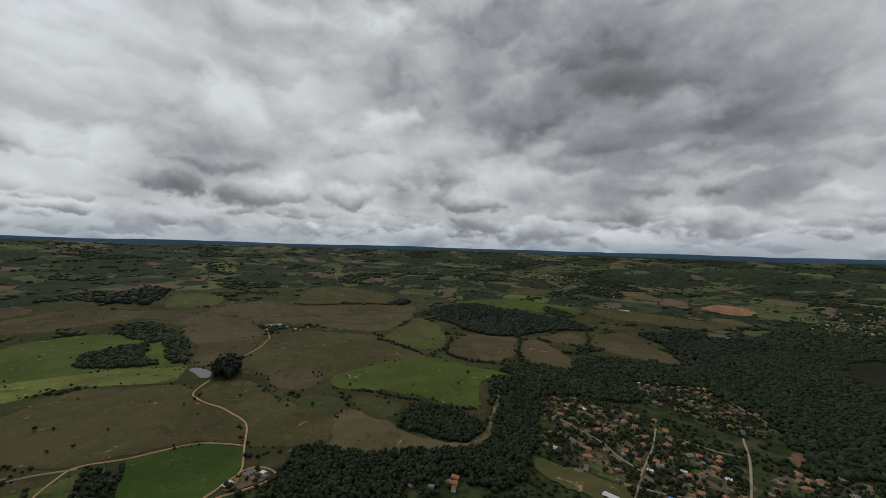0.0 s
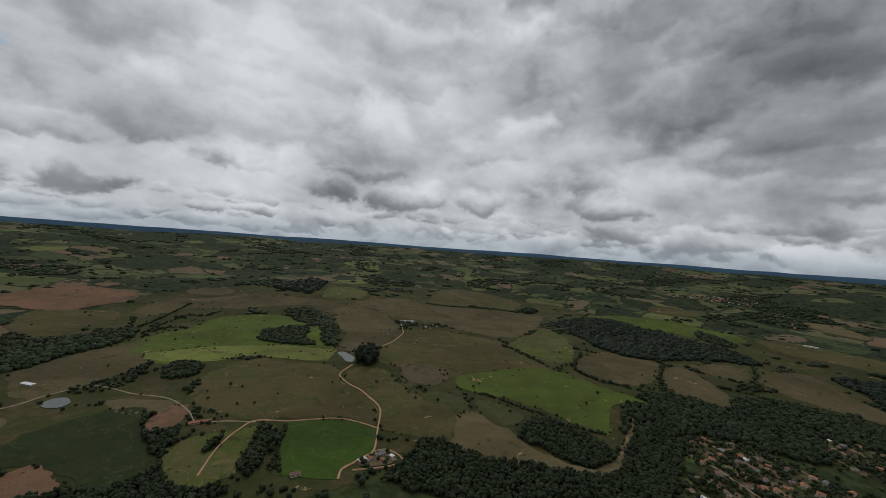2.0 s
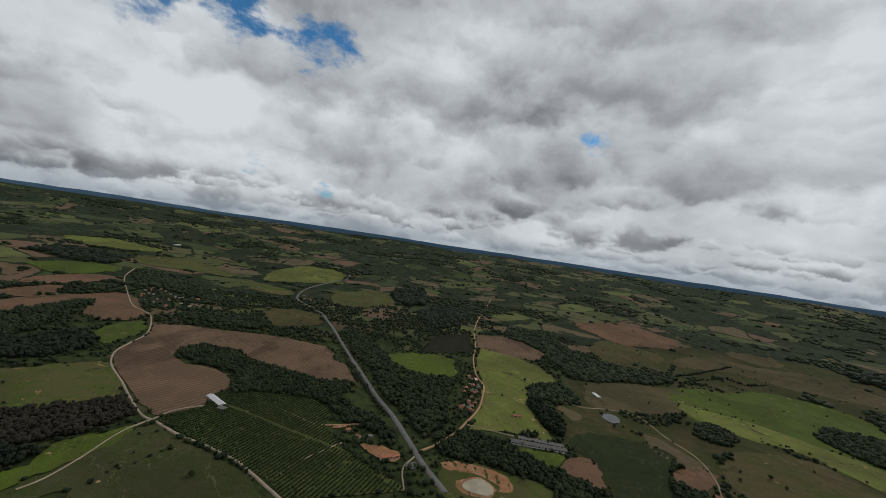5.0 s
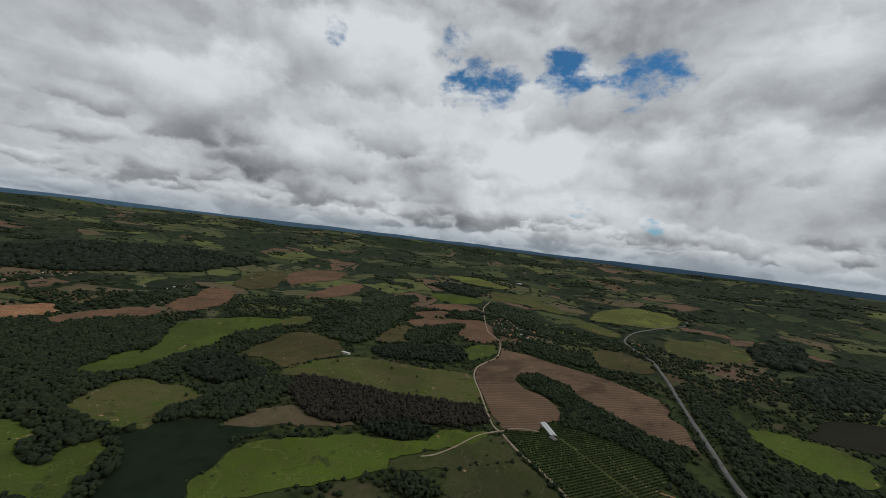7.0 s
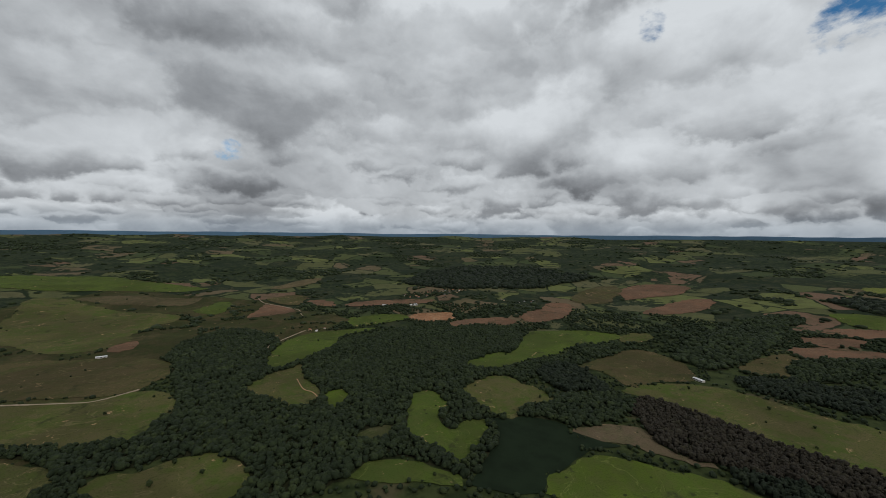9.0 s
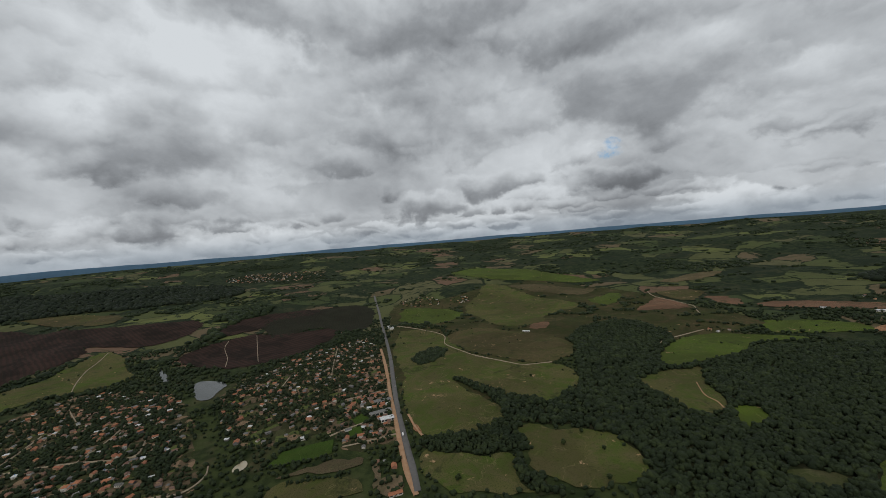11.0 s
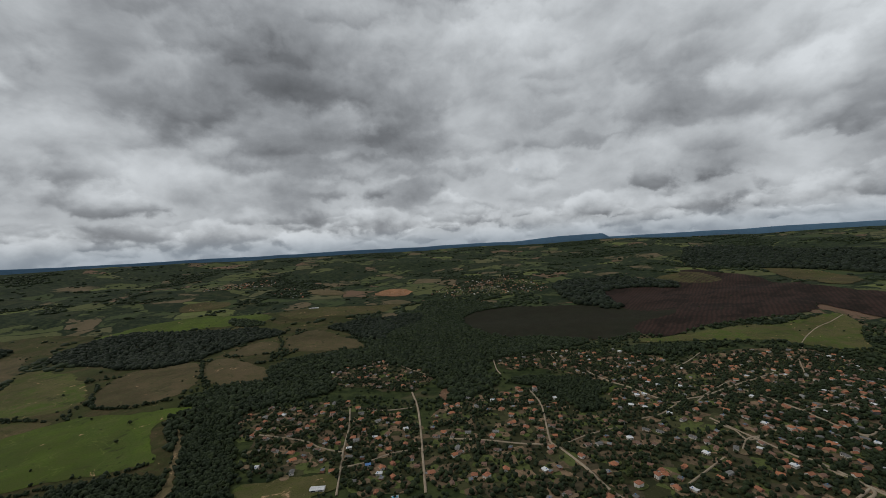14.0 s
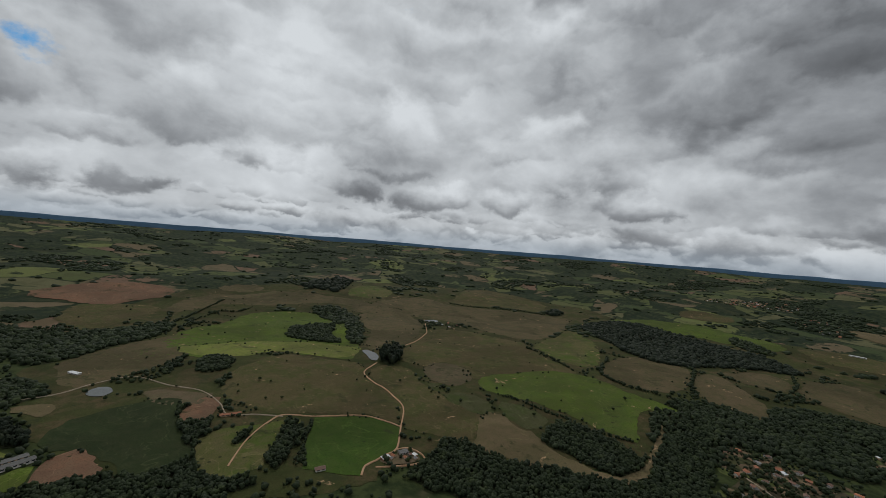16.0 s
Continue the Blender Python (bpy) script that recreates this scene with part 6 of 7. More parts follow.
HOUSES = (
    (9.4, 7.0, 2.8, 1.7, "gable", "tile", "white_wall", "whitewashed house with an orange clay-tile gable roof", ("veranda",)),
    (7.8, 6.2, 2.7, 1.4, "gable", "tile", "brick_wall", "bare brick house under a clay-tile gable roof", ()),
    (10.8, 8.0, 2.9, 1.9, "hip", "tile", "ochre_wall", "ochre house with a hipped orange tile roof", ("veranda", "annex")),
    (8.2, 6.6, 2.7, 1.5, "gable", "tile_old", "white_wall", "white house with a weathered dark tile roof", ("annex",)),
    (7.0, 5.8, 2.6, 0.7, "shed", "fibre", "brick_wall", "small brick house with a grey sheet roof", ("tank",)),
    (10.4, 6.4, 2.8, 1.0, "gable", "fibre", "white_wall", "long white house under grey corrugated sheets", ()),
    (8.8, 7.0, 2.8, 0.6, "shed", "zinc", "white_wall", "white house with a pale flat metal roof", ("tank",)),
    (9.8, 7.6, 5.3, 1.6, "hip", "tile", "white_wall", "two-storey white house with a hipped tile roof", ()),
    (7.4, 6.0, 2.6, 1.3, "gable", "tile_old", "ochre_wall", "ochre cottage with an aged clay-tile roof", ()),
)


def make_tree(high, wide, lumps, leaves, label, category="tree", trunk=0.3):
    t = thing("tree", label, category, "single trees")
    bm = bmesh.new()
    bmesh.ops.create_cone(bm, cap_ends=True, segments=7, radius1=trunk, radius2=trunk * 0.45, depth=high * 0.62, matrix=pose(0, 0, high * 0.31 - 0.5))
    for a in range(3):
        bmesh.ops.create_cone(bm, cap_ends=True, segments=5, radius1=trunk * 0.4, radius2=trunk * 0.15, depth=high * 0.4,
                              matrix=pose(0, 0, high * 0.42) @ pose(0, 0, 0, 0, 0, 120 * a + 20) @ pose(0, 0, 0, 0, 42, 0) @ pose(0, 0, high * 0.18))
    part("trunk", bm, M["bark"], t)
    n = lumps
    u = rng.uniform(-0.75, 1, n)
    a = rng.uniform(0, 2 * np.pi, n)
    rad = np.sqrt(1 - u * u * 0.8) * rng.uniform(0.45, 0.95, n)
    c = np.stack([rad * np.cos(a) * wide * 0.5, rad * np.sin(a) * wide * 0.5, high * (0.62 + 0.30 * u)], -1)
    crown = new("crown", lumps_mesh("crown", c, rng.uniform(0.16, 0.30, n) * wide, rng.uniform(0.7, 1.05, n), M[leaves]))
    crown.parent = t
    return t


TREES = (
    (8.5, 7.5, 20, "leaf_tree", "broad dark green tree with an uneven crown"),
    (6.0, 5.5, 16, "leaf_tree", "small round green tree with gaps in its crown"),
    (11.0, 8.5, 24, "leaf_tree", "tall spreading dark tree with a patchy crown"),
    (4.0, 4.2, 12, "leaf_tree", "low bushy green shrub tree"),
    (14.0, 6.0, 24, "leaf_dark", "tall narrow dark evergreen tree"),
)


def put(makers, protos, kind, x, y, turn_by, size=1.0, sink=0.0):
    """One more thing of a kind: the first is built, the others are copied from it."""
    m = pose(x, y, ground_at(x, y) + 0.0006 * math.hypot(x, y) + 0.5 - sink, 0, 0, turn_by)
    if kind not in protos:
        protos[kind] = makers(kind)
        ob = protos[kind]
        ob.matrix_basis = m
    else:
        ob = copy_thing(protos[kind], m)
    ob.scale = (size, size, size)
    return ob


HOUSE_PROTO, TREE_PROTO = {}, {}


def put_house(kind, x, y, turn_by):
    return put(lambda k: make_house(*HOUSES[k]), HOUSE_PROTO, kind, x, y, turn_by)


def put_tree(kind, x, y, size):
    return put(lambda k: make_tree(*TREES[k]), TREE_PROTO, kind, x, y, float(rng.uniform(0, 360)), size, 0.4)


def near_road(x, y):
    """How far the nearest lane is, and which way it runs, in degrees."""
    best = (1e9, 0.0)
    for o, d, _ in ROADS:
        q = np.hypot(o[:, 0] - x, o[:, 1] - y)
        i = int(q.argmin())
        if q[i] < best[0]:
            best = (float(q[i]), math.degrees(math.atan2(d[i, 1], d[i, 0])))
    return best


def garden_patch(x, y, turn_by, length, width, cover):
    """A fenced plot beside a house: mown grass or swept earth."""
    LAYER[0] += 0.2
    c, s = math.cos(radians(turn_by)), math.sin(radians(turn_by))
    q = [(x + c * u * length - s * v * width, y + s * u * length + c * v * width) for u, v in ((-0.5, -0.5), (0.5, -0.5), (0.5, 0.5), (-0.5, 0.5))]
    o = ragged(q, 1, 1.0, 6.0)
    name = "garden_lawn" if cover == "lawn" else "earth_yard"
    ob = new(name, sheet(name, o, M[cover], 0.4 + 0.004 * LAYER[0], 9.0))
    tagged(ob, "mown green garden lawn beside a house" if cover == "lawn" else "swept bare earth yard beside a house", "garden", kind="structure")


def far_houses(name, spots):
    """Distant houses, joined: walls and gable roofs."""
    v, f, mats = [], [], []
    for x, y, a, l, wd, h, g, tile in spots:
        c, s = math.cos(a), math.sin(a)
        z = ground_at(x, y) + 0.0006 * math.hypot(x, y) + 0.4
        b, wall = len(v), int(rng.choice((0, 0, 6, 3, 5)))
        for px, py, pz in ((-l, -wd, -1), (l, -wd, -1), (l, wd, -1), (-l, wd, -1), (-l, -wd, h), (l, -wd, h), (l, wd, h), (-l, wd, h), (-l, 0, h + g), (l, 0, h + g),
                           (-l - .5, -wd - .5, h - .1), (l + .5, -wd - .5, h - .1), (l + .5, 0, h + g + .2), (-l - .5, 0, h + g + .2), (l + .5, wd + .5, h - .1), (-l - .5, wd + .5, h - .1)):
            v.append((x + c * px - s * py, y + s * px + c * py, z + pz))
        for q, m in (((0, 1, 5, 4), wall), ((2, 3, 7, 6), wall), ((1, 2, 6, 9, 5), wall), ((3, 0, 4, 8, 7), wall), ((10, 11, 12, 13), tile), ((13, 12, 14, 15), tile)):
            f.append([b + k for k in q])
            mats.append(m)
    me = mesh_from(name, v, f, M["ochre_wall"])
    for k in ("tile", "tile_old", "fibre", "zinc", "white_wall", "brick_wall"):
        me.materials.append(M[k])
    me.polygons.foreach_set("material_index", np.array(mats, dtype=np.int32))
    tagged(new(name, me), "distant cluster of small houses with orange and grey roofs", "houses", kind="stuff")


def spots_in(outline, space):
    """Places a good step apart in an outline, clear of lanes, waters and fields."""
    x, y = scatter(outline, space)
    k = clear_of_roads(x, y, 6.5) & free_of_fields(x, y)
    return x[k], y[k]


SPACE = {"village_west": 25, "village_hill": 25, "village_mid": 28, "village_upper": 27, "village_south": 27, "village_east": 22, "village_low": 25, "roadside_houses": 17, "farm_road": 18, "hamlet_west": 15, "hamlet_north": 30,
         "hamlet_bend": 26, "hamlet_road": 30, "hamlet_road_b": 26, "hamlet_south": 34, "pit_houses": 36, "farm_south": 22, "hamlet_far": 34, "hamlet_far_b": 34, "hamlet_far_c": 40, "town": 38, "farm_yard": 14, "farm_bank": 17, "farm_house": 18, "farm_lee": 18, "farm_north": 34, "farm_west": 19, "farm_pond": 18, "farm_hill": 20}
built, FOOT = 0, []
for name, pts in ZONES.items():
    o = rounded(pts, 1)
    if name.startswith("village") or name.startswith("roadside"):
        LAYER[0] += 1
        ob = new("garden_ground", sheet("garden_ground", ragged(pts, 1, 5.0), M["garden"], 0.06))
        tagged(ob, "patchy village ground of grass, earth and weeds", "ground", kind="structure")
    x, y = spots_in(o, SPACE[name])
    far = np.hypot(x, y)
    rest = []
    for px, py, pr in zip(x, y, far):
        d, a = near_road(px, py)
        a += float(rng.choice((0, 90, 180, 270))) + float(rng.normal(0, 7 if d < 40 else 25))
        weights = (0.16, 0.07, 0.08, 0.15, 0.17, 0.13, 0.10, 0.03, 0.11)
        kind = int(rng.choice(len(HOUSES), p=weights))
        if rng.random() < ((0.10 if d < 24 else 0.42) - 0.7 * noise.noise((px * 0.014, py * 0.014, 3.0)) if pr < 1300 else 0.30 - 0.9 * noise.noise((px * 0.012, py * 0.012, 3.0))):
            continue
        FOOT.append((px, py))
        if pr < 1000 and built < 300:
            put_house(kind, float(px), float(py), a)
            built += 1
            if rng.random() < 0.92:
                garden_patch(px + rng.normal(0, 6), py + rng.normal(0, 6), a, rng.uniform(12, 21), rng.uniform(10, 15), "lawn" if rng.random() < 0.5 else "yard")
        else:
            h = HOUSES[kind]
            tile = {"tile": 1, "tile_old": 2, "fibre": 3, "zinc": 4}[h[5]]
            k = float(rng.uniform(0.7, 1.1) if pr < 2900 else rng.uniform(0.8, 1.5))
            rest.append((px, py, radians(a), h[0] / 2 * k, h[1] / 2 * k, h[2] * k, h[3], tile))
    if rest:
        far_houses("distant_houses", rest)

# village trees between the houses
foot = np.array(FOOT)
single = 0
for name, pts in ZONES.items():
    o = rounded(pts, 1)
    near = np.hypot(*o.mean(0)) < 1200
    x, y = scatter(o, 7.2 if near else 15.0)
    mask = np.array([noise.noise((a * 0.018, b * 0.018, 4.0)) for a, b in zip(x, y)]) + rng.uniform(-0.45, 0.45, len(x))
    k = (mask > -0.20) & clear_of_roads(x, y, 2.5) & free_of_fields(x, y)
    x, y = x[k], y[k]
    d = np.array([np.hypot(foot[:, 0] - a, foot[:, 1] - b).min() for a, b in zip(x, y)]) if len(x) else np.zeros(0)
    x, y = x[d > 6.4], y[d > 6.4]
    r = np.hypot(x, y)
    one = (rng.random(len(x)) < 0.22) & (r < 800) if near else np.zeros(len(x), bool)
    for a, b in zip(x[one], y[one]):
        if single < 150:
            put_tree(int(rng.choice((0, 1, 2, 3), p=(0.35, 0.35, 0.15, 0.15))), float(a), float(b), float(rng.uniform(0.75, 1.15)))
            single += 1
    x, y = x[~one], y[~one]
    if len(x):
        size = rng.uniform(1.5, 4.1, len(x))
        c, q, t = crowns(x, y, size, size * rng.uniform(1.6, 2.3, len(x)), 3 if near and np.hypot(*o.mean(0)) < 650 else 2)
        ob = new("garden_trees", lumps_mesh("garden_trees", c, q, t, M["leaf"]))
        tagged(ob, "dark green garden trees and shrubs between the houses", "trees", kind="stuff")

# single trees out on the pastures; the distant ones joined
more = []
for cover, o in OUTLINES:
    if cover in ("meadow", "deep", "olive", "dry", "bright", "green", "mixed", "tan"):
        far = np.hypot(*o.mean(0))
        x, y = scatter(o, 40.0 if far < 1000 else 58.0 if far < 1800 else 90.0)
        k = (rng.random(len(x)) < 0.17) & clear_of_roads(x, y, 3.0)
        x, y = x[k], y[k]
        if cover == "mixed":
            k = free_of_fields(x, y)
            x, y = x[k], y[k]
        for a, b in zip(x, y):
            if single < 300 and math.hypot(a, b) < 1150:
                put_tree(int(rng.choice((0, 1, 2, 3), p=(0.3, 0.4, 0.1, 0.2))), float(a), float(b), float(rng.uniform(0.5, 0.95)))
                single += 1
            else:
                more.append((a, b))
x, y = np.array(more).T
size = rng.uniform(1.6, 3.4, len(x))
c, q, t = crowns(x, y, size, size * rng.uniform(1.7, 2.3, len(x)), 3)
tagged(new("pasture_trees", lumps_mesh("pasture_trees", c, q, t, M["leaf"])), "lone dark trees dotted over the distant pastures", "trees", kind="stuff")

# bushes that have come up along the edges of the fields
xs, ys = [], []
for cover, o in OUTLINES:
    r = np.hypot(*o.mean(0))
    if "water" in cover or cover in ("mixed", "yard", "clay") or r > 2100:
        continue
    step = 1 if r < 1300 else 2
    lie = np.array([noise.noise((a * 0.011, b * 0.011, 6.0)) for a, b in o])
    k = (lie > 0.08) & (rng.random(len(o)) < 0.42 / step)
    xs.append(o[k, 0] + rng.normal(0, 1.5, k.sum()))
    ys.append(o[k, 1] + rng.normal(0, 1.5, k.sum()))
x, y = np.concatenate(xs), np.concatenate(ys)
k = clear_of_roads(x, y, 2.5)
x, y = x[k], y[k]
size = rng.uniform(1.4, 3.4, len(x))
c, q, t = crowns(x, y, size, size * rng.uniform(1.5, 2.2, len(x)), 2)
tagged(new("field_edge_bushes", lumps_mesh("field_edge_bushes", c, q, t, M["leaf"])), "dark bushes and small trees grown up along field edges", "hedgerow", kind="stuff")

# scrub and thickets on the land that nobody mows
x, y = scatter(np.array([(-1800.0, -1800.0), (1800, -1800), (1800, 1800), (-1800, 1800)]), 12.0)
r = np.hypot(x, y)
k = (r > 430) & (r < 1800)
x, y = x[k], y[k]
lie = np.array([noise.noise((a * 0.008, b * 0.008, 2.0)) + 0.7 * noise.noise((a * 0.03, b * 0.03, 5.0)) for a, b in zip(x, y)])
k = (lie + rng.uniform(-0.2, 0.2, len(x)) > -0.14) & clear_of_roads(x, y, 3.0)
x, y = x[k], y[k]
k = np.ones(len(x), bool)
hollow = np.array([abs(noise.noise((a * 0.0045, b * 0.0045, 11.0))) < 0.045 or noise.noise((a * 0.006, b * 0.006, 14.0)) > 0.36 for a, b in zip(x, y)])
for cover, o in OUTLINES:
    if cover == "mixed":
        k &= ~inside(x, y, o) | hollow
    elif cover not in ("floor", "lawn", "yard"):
        k &= ~inside(x, y, o)
for o in WOODS:
    k &= ~inside(x, y, o)
for pts in ZONES.values():
    k &= ~inside(x, y, rounded(pts, 1))
x, y = x[k], y[k]
size = rng.uniform(2.2, 5.0, len(x)) * np.where(np.hypot(x, y) > 1200, 1.3, 1.0)
c, q, t = crowns(x, y, size, size * rng.uniform(1.3, 2.0, len(x)), 1)
tagged(new("thickets", lumps_mesh("thickets", c, q, t, M["leaf"])), "dark scrub and thickets on rough uncleared land", "scrub", kind="stuff")

# ---- the orchard: clipped trees in rows ----
for cover, o in OUTLINES:
    if cover == "orchard":
        a = radians(158)
        ax, ay = np.array((math.cos(a), math.sin(a))), np.array((-math.sin(a), math.cos(a)))
        mid = o.mean(0)
        u, v = np.meshgrid(np.arange(-280, 280, 3.2), np.arange(-280, 280, 6.0))
        u = u + rng.normal(0, 0.25, u.shape)
        x, y = (mid[0] + u * ax[0] + v * ay[0]).ravel(), (mid[1] + u * ax[1] + v * ay[1]).ravel()
        k = inside(x, y, o) & (rng.random(len(x)) > 0.04) & (np.abs((u.ravel() + 60) % 165 - 82) > 4)
        x, y = x[k], y[k]
        size = rng.uniform(1.5, 2.1, len(x))
        c, r, t = crowns(x, y, size, size * 2.0, 1)
        c[:, 2] += 0.6
        tagged(new("citrus_trees", lumps_mesh("citrus_trees", c, r, t, M["leaf_citrus"])), "orchard of round dark citrus trees in straight rows", "orchard", kind="stuff")

# ---- distant woods and copses, thinning out over the far land ----
x, y = scatter(np.array([(-4800.0, -4800.0), (4800, -4800), (4800, 4800), (-4800, 4800)]), 24.0)
r = np.hypot(x, y)
k = (r > 1600) & (r < 4800)
x, y, r = x[k], y[k], r[k]
lie = np.array([noise.noise((a * 0.0021, b * 0.0021, 2.0)) + 0.6 * noise.noise((a * 0.007, b * 0.007, 5.0)) for a, b in zip(x, y)])
band = np.array([abs(noise.noise((a * 0.0036, b * 0.0036, 8.0))) for a, b in zip(x, y)])
k = ((lie > 0.36) | (band < 0.012)) & free_of_fields(x, y)
x, y, r = x[k], y[k], r[k]
size = rng.uniform(7, 17, len(x))
c, q, t = crowns(x, y, size, size * 0.4, 1)
tagged(new("far_woods", lumps_mesh("far_woods", c, q, t * 0.0 + 0.5, M["leaf"])), "scattered dark woods and copses on the distant land", "forest", kind="stuff")

# ---- far hills on the skyline ----
def far_hills(name, label, start, end, steps, top, foot, away):
    """A low far range between two headings, seen against the sky."""
    v, f = [], []
    for i in range(steps + 1):
        az = start + (end - start) * i / steps
        a = radians(az)
        x, y = -math.sin(a), math.cos(a)
        z = EYE + away * math.tan(radians(top(i / steps, az)))
        for r, h in ((away + 45, foot), (away + 40, z - 3), (away + 55, z), (away + 75, foot)):
            v.append((x * r, y * r, h))
        if i:
            f += [(4 * i + k, 4 * i - 4 + k, 4 * i - 3 + k, 4 * i + 1 + k) for k in range(3)]
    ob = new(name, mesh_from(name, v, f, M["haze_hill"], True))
    tagged(ob, label, "hills", kind="structure")


far_hills("backdrop", "low hills along the far skyline, haze put into their blue colour", 0.0, 360.0, 720,
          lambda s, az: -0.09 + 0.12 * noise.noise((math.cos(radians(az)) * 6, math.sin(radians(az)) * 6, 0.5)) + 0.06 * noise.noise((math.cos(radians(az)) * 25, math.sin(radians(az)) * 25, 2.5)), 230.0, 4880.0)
far_hills("backdrop_mesa", "long flat-topped hill on the far skyline, haze put into its blue colour", -53.0, -66.4, 60,
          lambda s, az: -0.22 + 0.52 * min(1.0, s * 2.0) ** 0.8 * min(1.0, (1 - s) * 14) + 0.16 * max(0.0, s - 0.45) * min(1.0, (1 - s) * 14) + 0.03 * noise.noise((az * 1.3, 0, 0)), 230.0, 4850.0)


# ---- larger buildings ----
def long_shed(name, label, length, width, high, rise, roof, wall, x, y, turn_by, openings=8):
    """A long shed: walls, a low gable roof, and a row of openings down each side."""
    t = thing(name, label, "barn", "")
    part("wall", house_walls(length, width, high, rise), M[wall], t)
    part("roof", gable_roof(length, width, high, rise, 0.7), M[roof], t)
    for i in range(openings):
        px = -length / 2 + length * (i + 0.5) / openings
        for s in (-1, 1):
            window(t, px, s * width / 2, 0.9, "y", length / openings * 0.62, high - 1.5)
    bm = bmesh.new()
    block(bm, -length / 2 - 0.08, -1.4, 0, -length / 2 + 0.05, 1.4, min(2.8, high - 0.2))
    part("door", bm, M["timber"], t, "wide timber barn door")
    t.matrix_basis = pose(x, y, ground_at(x, y) + 0.5 + 0.0006 * math.hypot(x, y), 0, 0, turn_by)
    return t


long_shed("poultry_shed", "long white-roofed poultry shed beside the orchard", 47.9, 11, 3.4, 1.6, "zinc", "white_wall", -696.0, -326.8, 51.6, 8)
long_shed("poultry_shed", "long low grey barn in a meadow", 97.4, 11, 3.2, 1.5, "fibre", "white_wall", -683.0, 242.5, 83.9, 17)
long_shed("poultry_shed", "second long grey barn beside its twin", 79.4, 10, 3.2, 1.4, "fibre", "ochre_wall", -697.8, 250.2, 81.5, 13)
long_shed("warehouse", "roadside warehouse with a pale metal roof", 24.1, 14, 4.5, 1.2, "zinc", "white_wall", 635.0, -357.9, -110.1, 4)
long_shed("warehouse", "grey-roofed workshop beside the highway", 40.7, 12, 5, 1.4, "fibre", "white_wall", 667.9, -363.6, -101.8, 5)
long_shed("warehouse", "long grey roadside store", 34.0, 12, 4.5, 1.2, "fibre", "white_wall", 715.4, -396.0, -109.0, 5)
long_shed("warehouse", "pale fuel station building beside the highway", 48.0, 16, 4.5, 1.0, "zinc", "white_wall", 1352.7, -812.9, 163.1, 6)
long_shed("long_house", "long house with an orange tile roof beside a pond", 16.8, 8, 3, 1.8, "tile", "white_wall", 485.9, -138.7, -111.4, 2)
long_shed("stable", "low stable with an orange tile roof", 17.9, 7, 2.8, 1.3, "tile", "white_wall", 442.9, -252.4, -109.0, 3)
long_shed("long_house", "white house with an orange tile roof in a paddock", 13.6, 8, 2.8, 1.6, "tile_old", "white_wall", -347.2, 462.0, 51.9, 2)
long_shed("long_house", "long farmhouse with a red tile roof", 33.0, 7, 2.8, 1.5, "tile", "ochre_wall", -588.3, 515.8, 50.1, 4)
long_shed("pale_house", "white flat-roofed house on a meadow", 19.6, 9, 3, 0.8, "zinc", "white_wall", 238.3, 536.1, -42.4, 2)
long_shed("long_house", "orange tile-roofed villa by the road", 29.8, 9, 3, 1.8, "tile", "white_wall", -591.8, -12.3, 115.6, 3)
long_shed("long_house", "tile-roofed farmhouse beside a lane", 15.5, 9, 3, 1.2, "fibre", "white_wall", -572.8, 21.3, 113.6, 2)
long_shed("long_house", "tile-roofed house beside a fish pond", 10.8, 8, 3, 1.8, "tile", "white_wall", -504.4, 134.4, 87.4, 2)
long_shed("long_house", "red-roofed villa with a pool terrace", 12.3, 8, 3, 1.8, "tile", "white_wall", -498.1, 161.6, 39.5, 2)
long_shed("long_house", "tile-roofed house in a bright paddock", 19.0, 8, 3, 1.6, "tile", "ochre_wall", -794.8, 228.6, 97.9, 2)
long_shed("white_store", "long white store on the village field edge", 12.3, 7, 3, 0.8, "zinc", "white_wall", 690.1, -224.5, -110.3, 2)
long_shed("farm_shed", "grey sheet-roofed shed in a farm yard", 14.1, 10, 3.5, 1.2, "fibre", "white_wall", -269.1, 566.4, 51.9, 3)
long_shed("farm_shed", "pale sheet-roofed shed in a farm yard", 13.0, 8, 3.2, 1.0, "zinc", "brick_wall", -285.3, 538.0, 67.6, 2)
long_shed("farm_shed", "long white-roofed shed beside a red field", 16.4, 14, 4, 1.0, "zinc", "white_wall", 205.7, -1706.4, -173.8, 4)
long_shed("farm_shed", "broad white-roofed shed beside a red field", 33.6, 16, 4, 1.0, "zinc", "white_wall", 80.9, -1731.8, -148.1, 4)
long_shed("farm_shed", "white-roofed shed below a wooded hill", 23.7, 9, 3.4, 1.0, "zinc", "white_wall", -621.9, -890.4, 108.5, 3)
long_shed("farm_shed", "white-roofed shed on a brown hillside", 22.9, 10, 3.4, 1.0, "zinc", "white_wall", 852.8, -1033.4, -150.0, 3)
long_shed("poultry_shed", "long pale poultry shed among far fields", 48.0, 12, 3.4, 1.0, "zinc", "white_wall", 931.5, 2006.0, -30.5, 6)
long_shed("farm_shed", "white-roofed shed on a far green slope", 48.0, 16, 4, 1.0, "zinc", "white_wall", -2538.8, -1564.1, 173.6, 3)
long_shed("farm_shed", "low pale farm building by a pond", 27.4, 9, 3, 1.0, "zinc", "white_wall", -1002.1, 484.6, 6.1, 3)
long_shed("farm_shed", "roofed store beside the poultry shed", 12.3, 9, 3, 1.0, "fibre", "brick_wall", -670.5, -303.0, 75.2, 2)
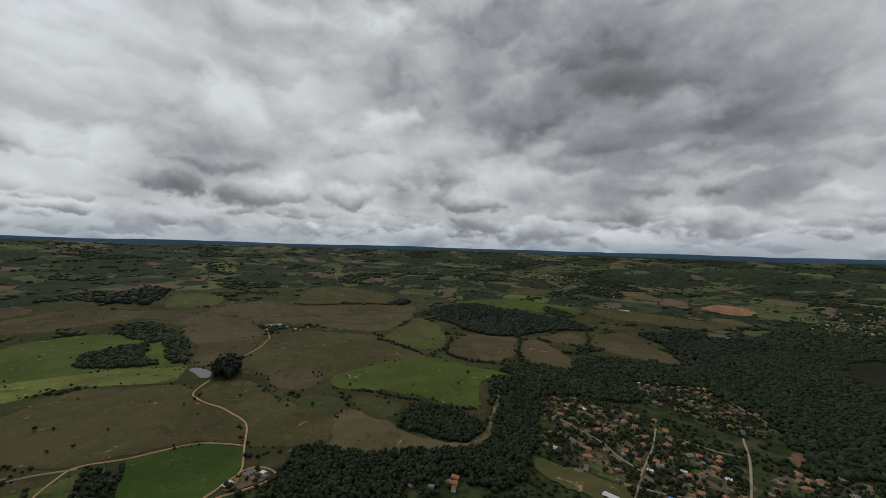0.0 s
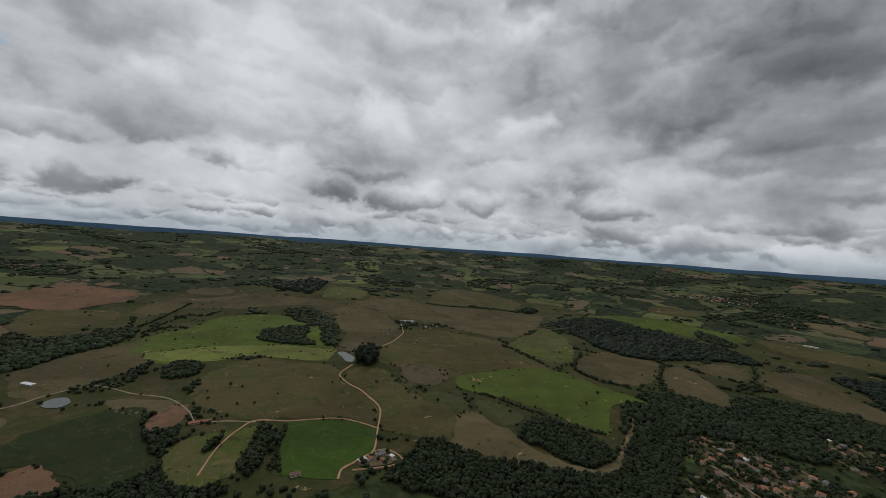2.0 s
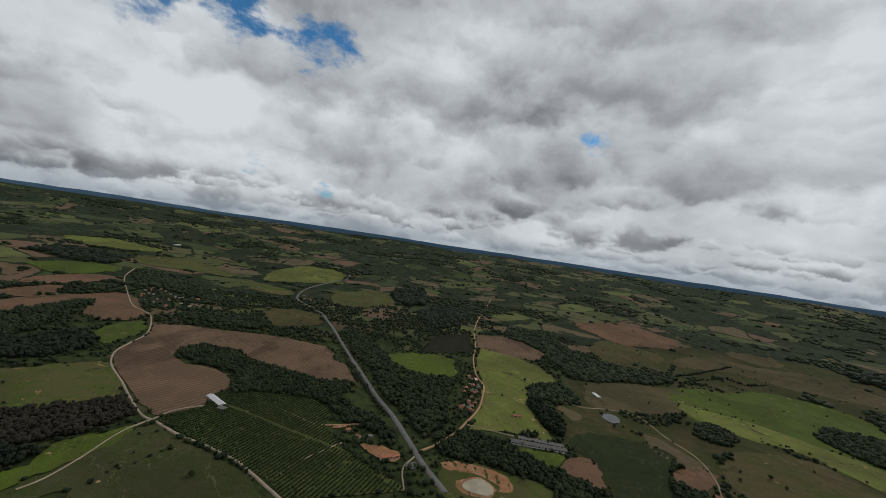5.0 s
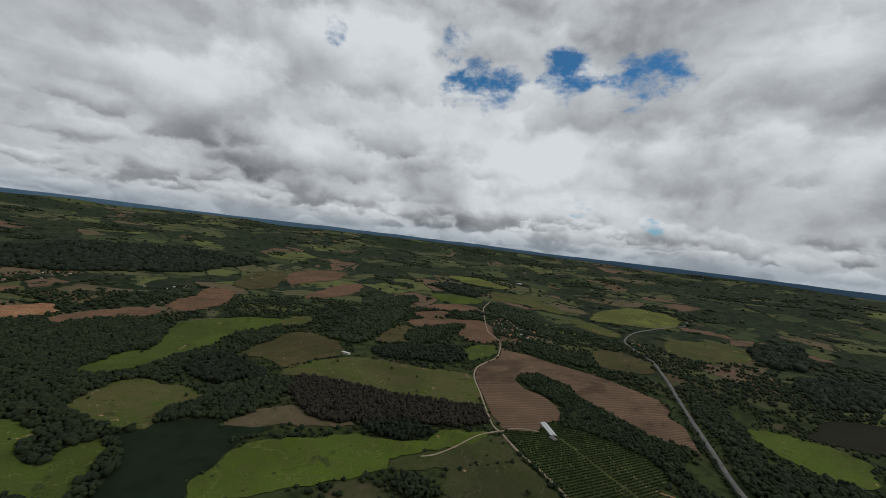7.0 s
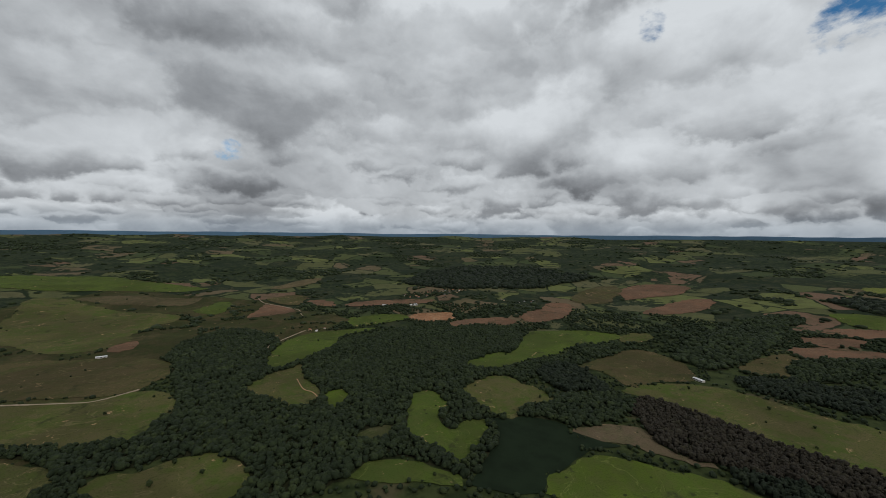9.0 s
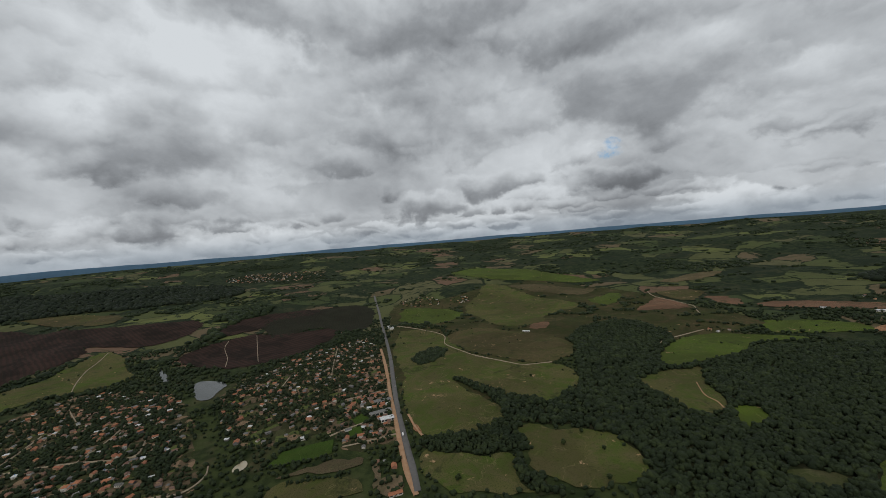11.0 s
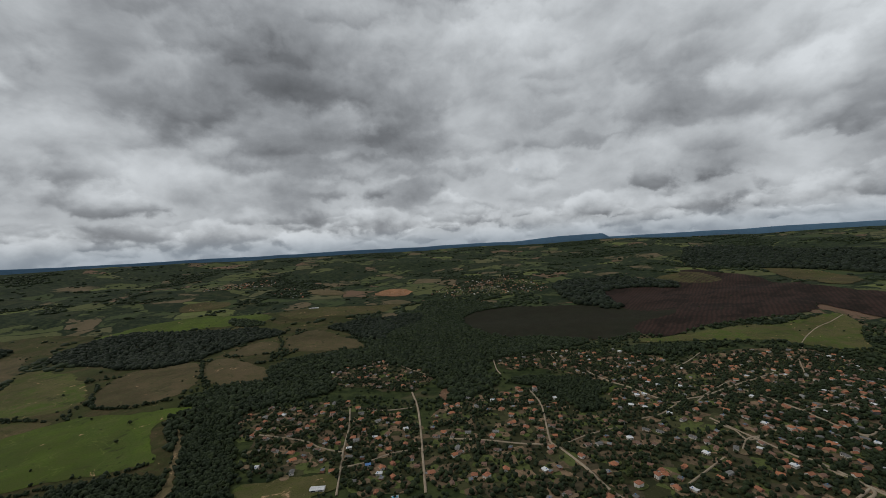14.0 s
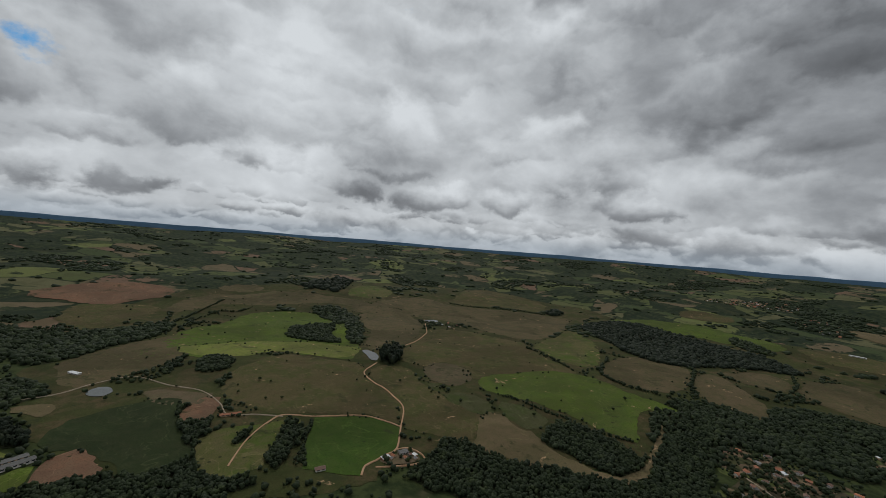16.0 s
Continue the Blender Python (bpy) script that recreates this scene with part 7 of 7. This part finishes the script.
long_shed("blue_roofed_house", "house with a bright blue tarp roof", 8.0, 7, 2.8, 1.2, "blue_roof", "white_wall", 323.0, 538.7, -30.9, 2)


# ---- pools ----
def make_pool(x, y, turn_by):
    t = thing("swimming_pool", "small blue swimming pool with a pale stone rim", "pool")
    bm = bmesh.new()
    for x0, y0, x1, y1 in ((-5.2, -3.0, 5.2, -2.2), (-5.2, 2.2, 5.2, 3.0), (-5.2, -2.2, -4.4, 2.2), (4.4, -2.2, 5.2, 2.2)):
        block(bm, x0, y0, -1.4, x1, y1, 0.25)
    part("rim", bm, M["concrete"], t)
    bm = bmesh.new()
    block(bm, -4.4, -2.2, -1.4, 4.4, 2.2, 0.12)
    part("water", bm, M["pool"], t, "clear blue pool water")
    t.matrix_basis = pose(x, y, ground_at(x, y) + 1.0 + 0.0006 * math.hypot(x, y), 0, 0, turn_by)


make_pool(-492.1, 155.2, 18.8)
make_pool(302.1, 440.3, -34.5)
make_pool(611.7, 231.4, -69.3)


# ---- vehicles ----
def make_car(paint, label):
    t = thing("car", label, "car", "parked and passing cars")
    bm = bmesh.new()
    block(bm, -2.05, -0.82, 0.35, 2.05, 0.82, 0.95, 0.16)
    part("body", bm, M[paint], t)
    bm = bmesh.new()
    v = [bm.verts.new(p) for p in ((-1.5, -0.74, 0.93), (1.05, -0.74, 0.93), (1.05, 0.74, 0.93), (-1.5, 0.74, 0.93), (-1.05, -0.62, 1.45), (0.45, -0.62, 1.45), (0.45, 0.62, 1.45), (-1.05, 0.62, 1.45))]
    for q in ((4, 5, 6, 7), (0, 1, 5, 4), (1, 2, 6, 5), (2, 3, 7, 6), (3, 0, 4, 7)):
        bm.faces.new([v[i] for i in q])
    part("cabin", bm, M["glass"], t, "dark glazed cabin")
    for px in (-1.25, 1.25):
        for py in (-0.8, 0.8):
            bm = bmesh.new()
            bmesh.ops.create_cone(bm, cap_ends=True, segments=12, radius1=0.33, radius2=0.33, depth=0.2, matrix=pose(px, py, 0.33, 90))
            part("wheel", bm, M["tyre"], t)
    return t


def make_truck():
    t = thing("truck", "white box truck driving on the highway", "truck", "")
    bm = bmesh.new()
    block(bm, -4.6, -1.2, 1.0, 1.9, 1.2, 3.6, 0.08)
    part("box", bm, M["car_white"], t)
    bm = bmesh.new()
    block(bm, 2.1, -1.15, 0.6, 4.1, 1.15, 2.7, 0.25)
    part("cab", bm, M["car_white"], t)
    bm = bmesh.new()
    block(bm, 3.95, -1.0, 1.6, 4.14, 1.0, 2.4)
    part("windscreen", bm, M["glass"], t)
    bm = bmesh.new()
    block(bm, -4.5, -0.5, 0.65, 3.0, 0.5, 1.0)
    part("chassis", bm, M["tyre"], t)
    for px in (-3.4, -2.3, 2.9):
        for py in (-1.05, 1.05):
            bm = bmesh.new()
            bmesh.ops.create_cone(bm, cap_ends=True, segments=12, radius1=0.5, radius2=0.5, depth=0.3, matrix=pose(px, py, 0.5, 90))
            part("wheel", bm, M["tyre"], t)
    return t


def on_road(ob, line, share, side):
    """Sets a vehicle on a lane, a share of the way along and so far to the side."""
    o, d, _ = ROADS[line]
    i = int(share * (len(o) - 1))
    x, y = o[i, 0] - d[i, 1] * side, o[i, 1] + d[i, 0] * side
    ob.matrix_basis = pose(x, y, ground_at(*o[i]) + 2.6 * 0.42 + 0.0009 * math.hypot(*o[i]) + 0.04, 0, 0, math.degrees(math.atan2(d[i, 1], d[i, 0])) + (180 if side > 0 else 0))


on_road(make_truck(), 0, 0.925, -1.8)
cars = [make_car(p, l) for p, l in (("car_white", "small white car on a road"), ("car_dark", "dark hatchback car on a road"), ("car_red", "red car parked by the roadside"))]
on_road(cars[0], 0, 0.80, 1.8)
on_road(cars[1], 1, 0.86, -1.8)
on_road(cars[2], 0, 0.72, 9.0)
for k, line, share, side in ((0, 0, 0.77, 9.5), (1, 0, 0.86, 9.0), (0, 1, 0.80, 1.8), (1, 0, 0.66, 1.8), (0, 0, 0.90, 10.0), (2, 1, 0.66, 1.8), (0, 1, 0.58, -1.8)):
    on_road(copy_thing(cars[k], pose(0, 0, 0)), line, share, side)
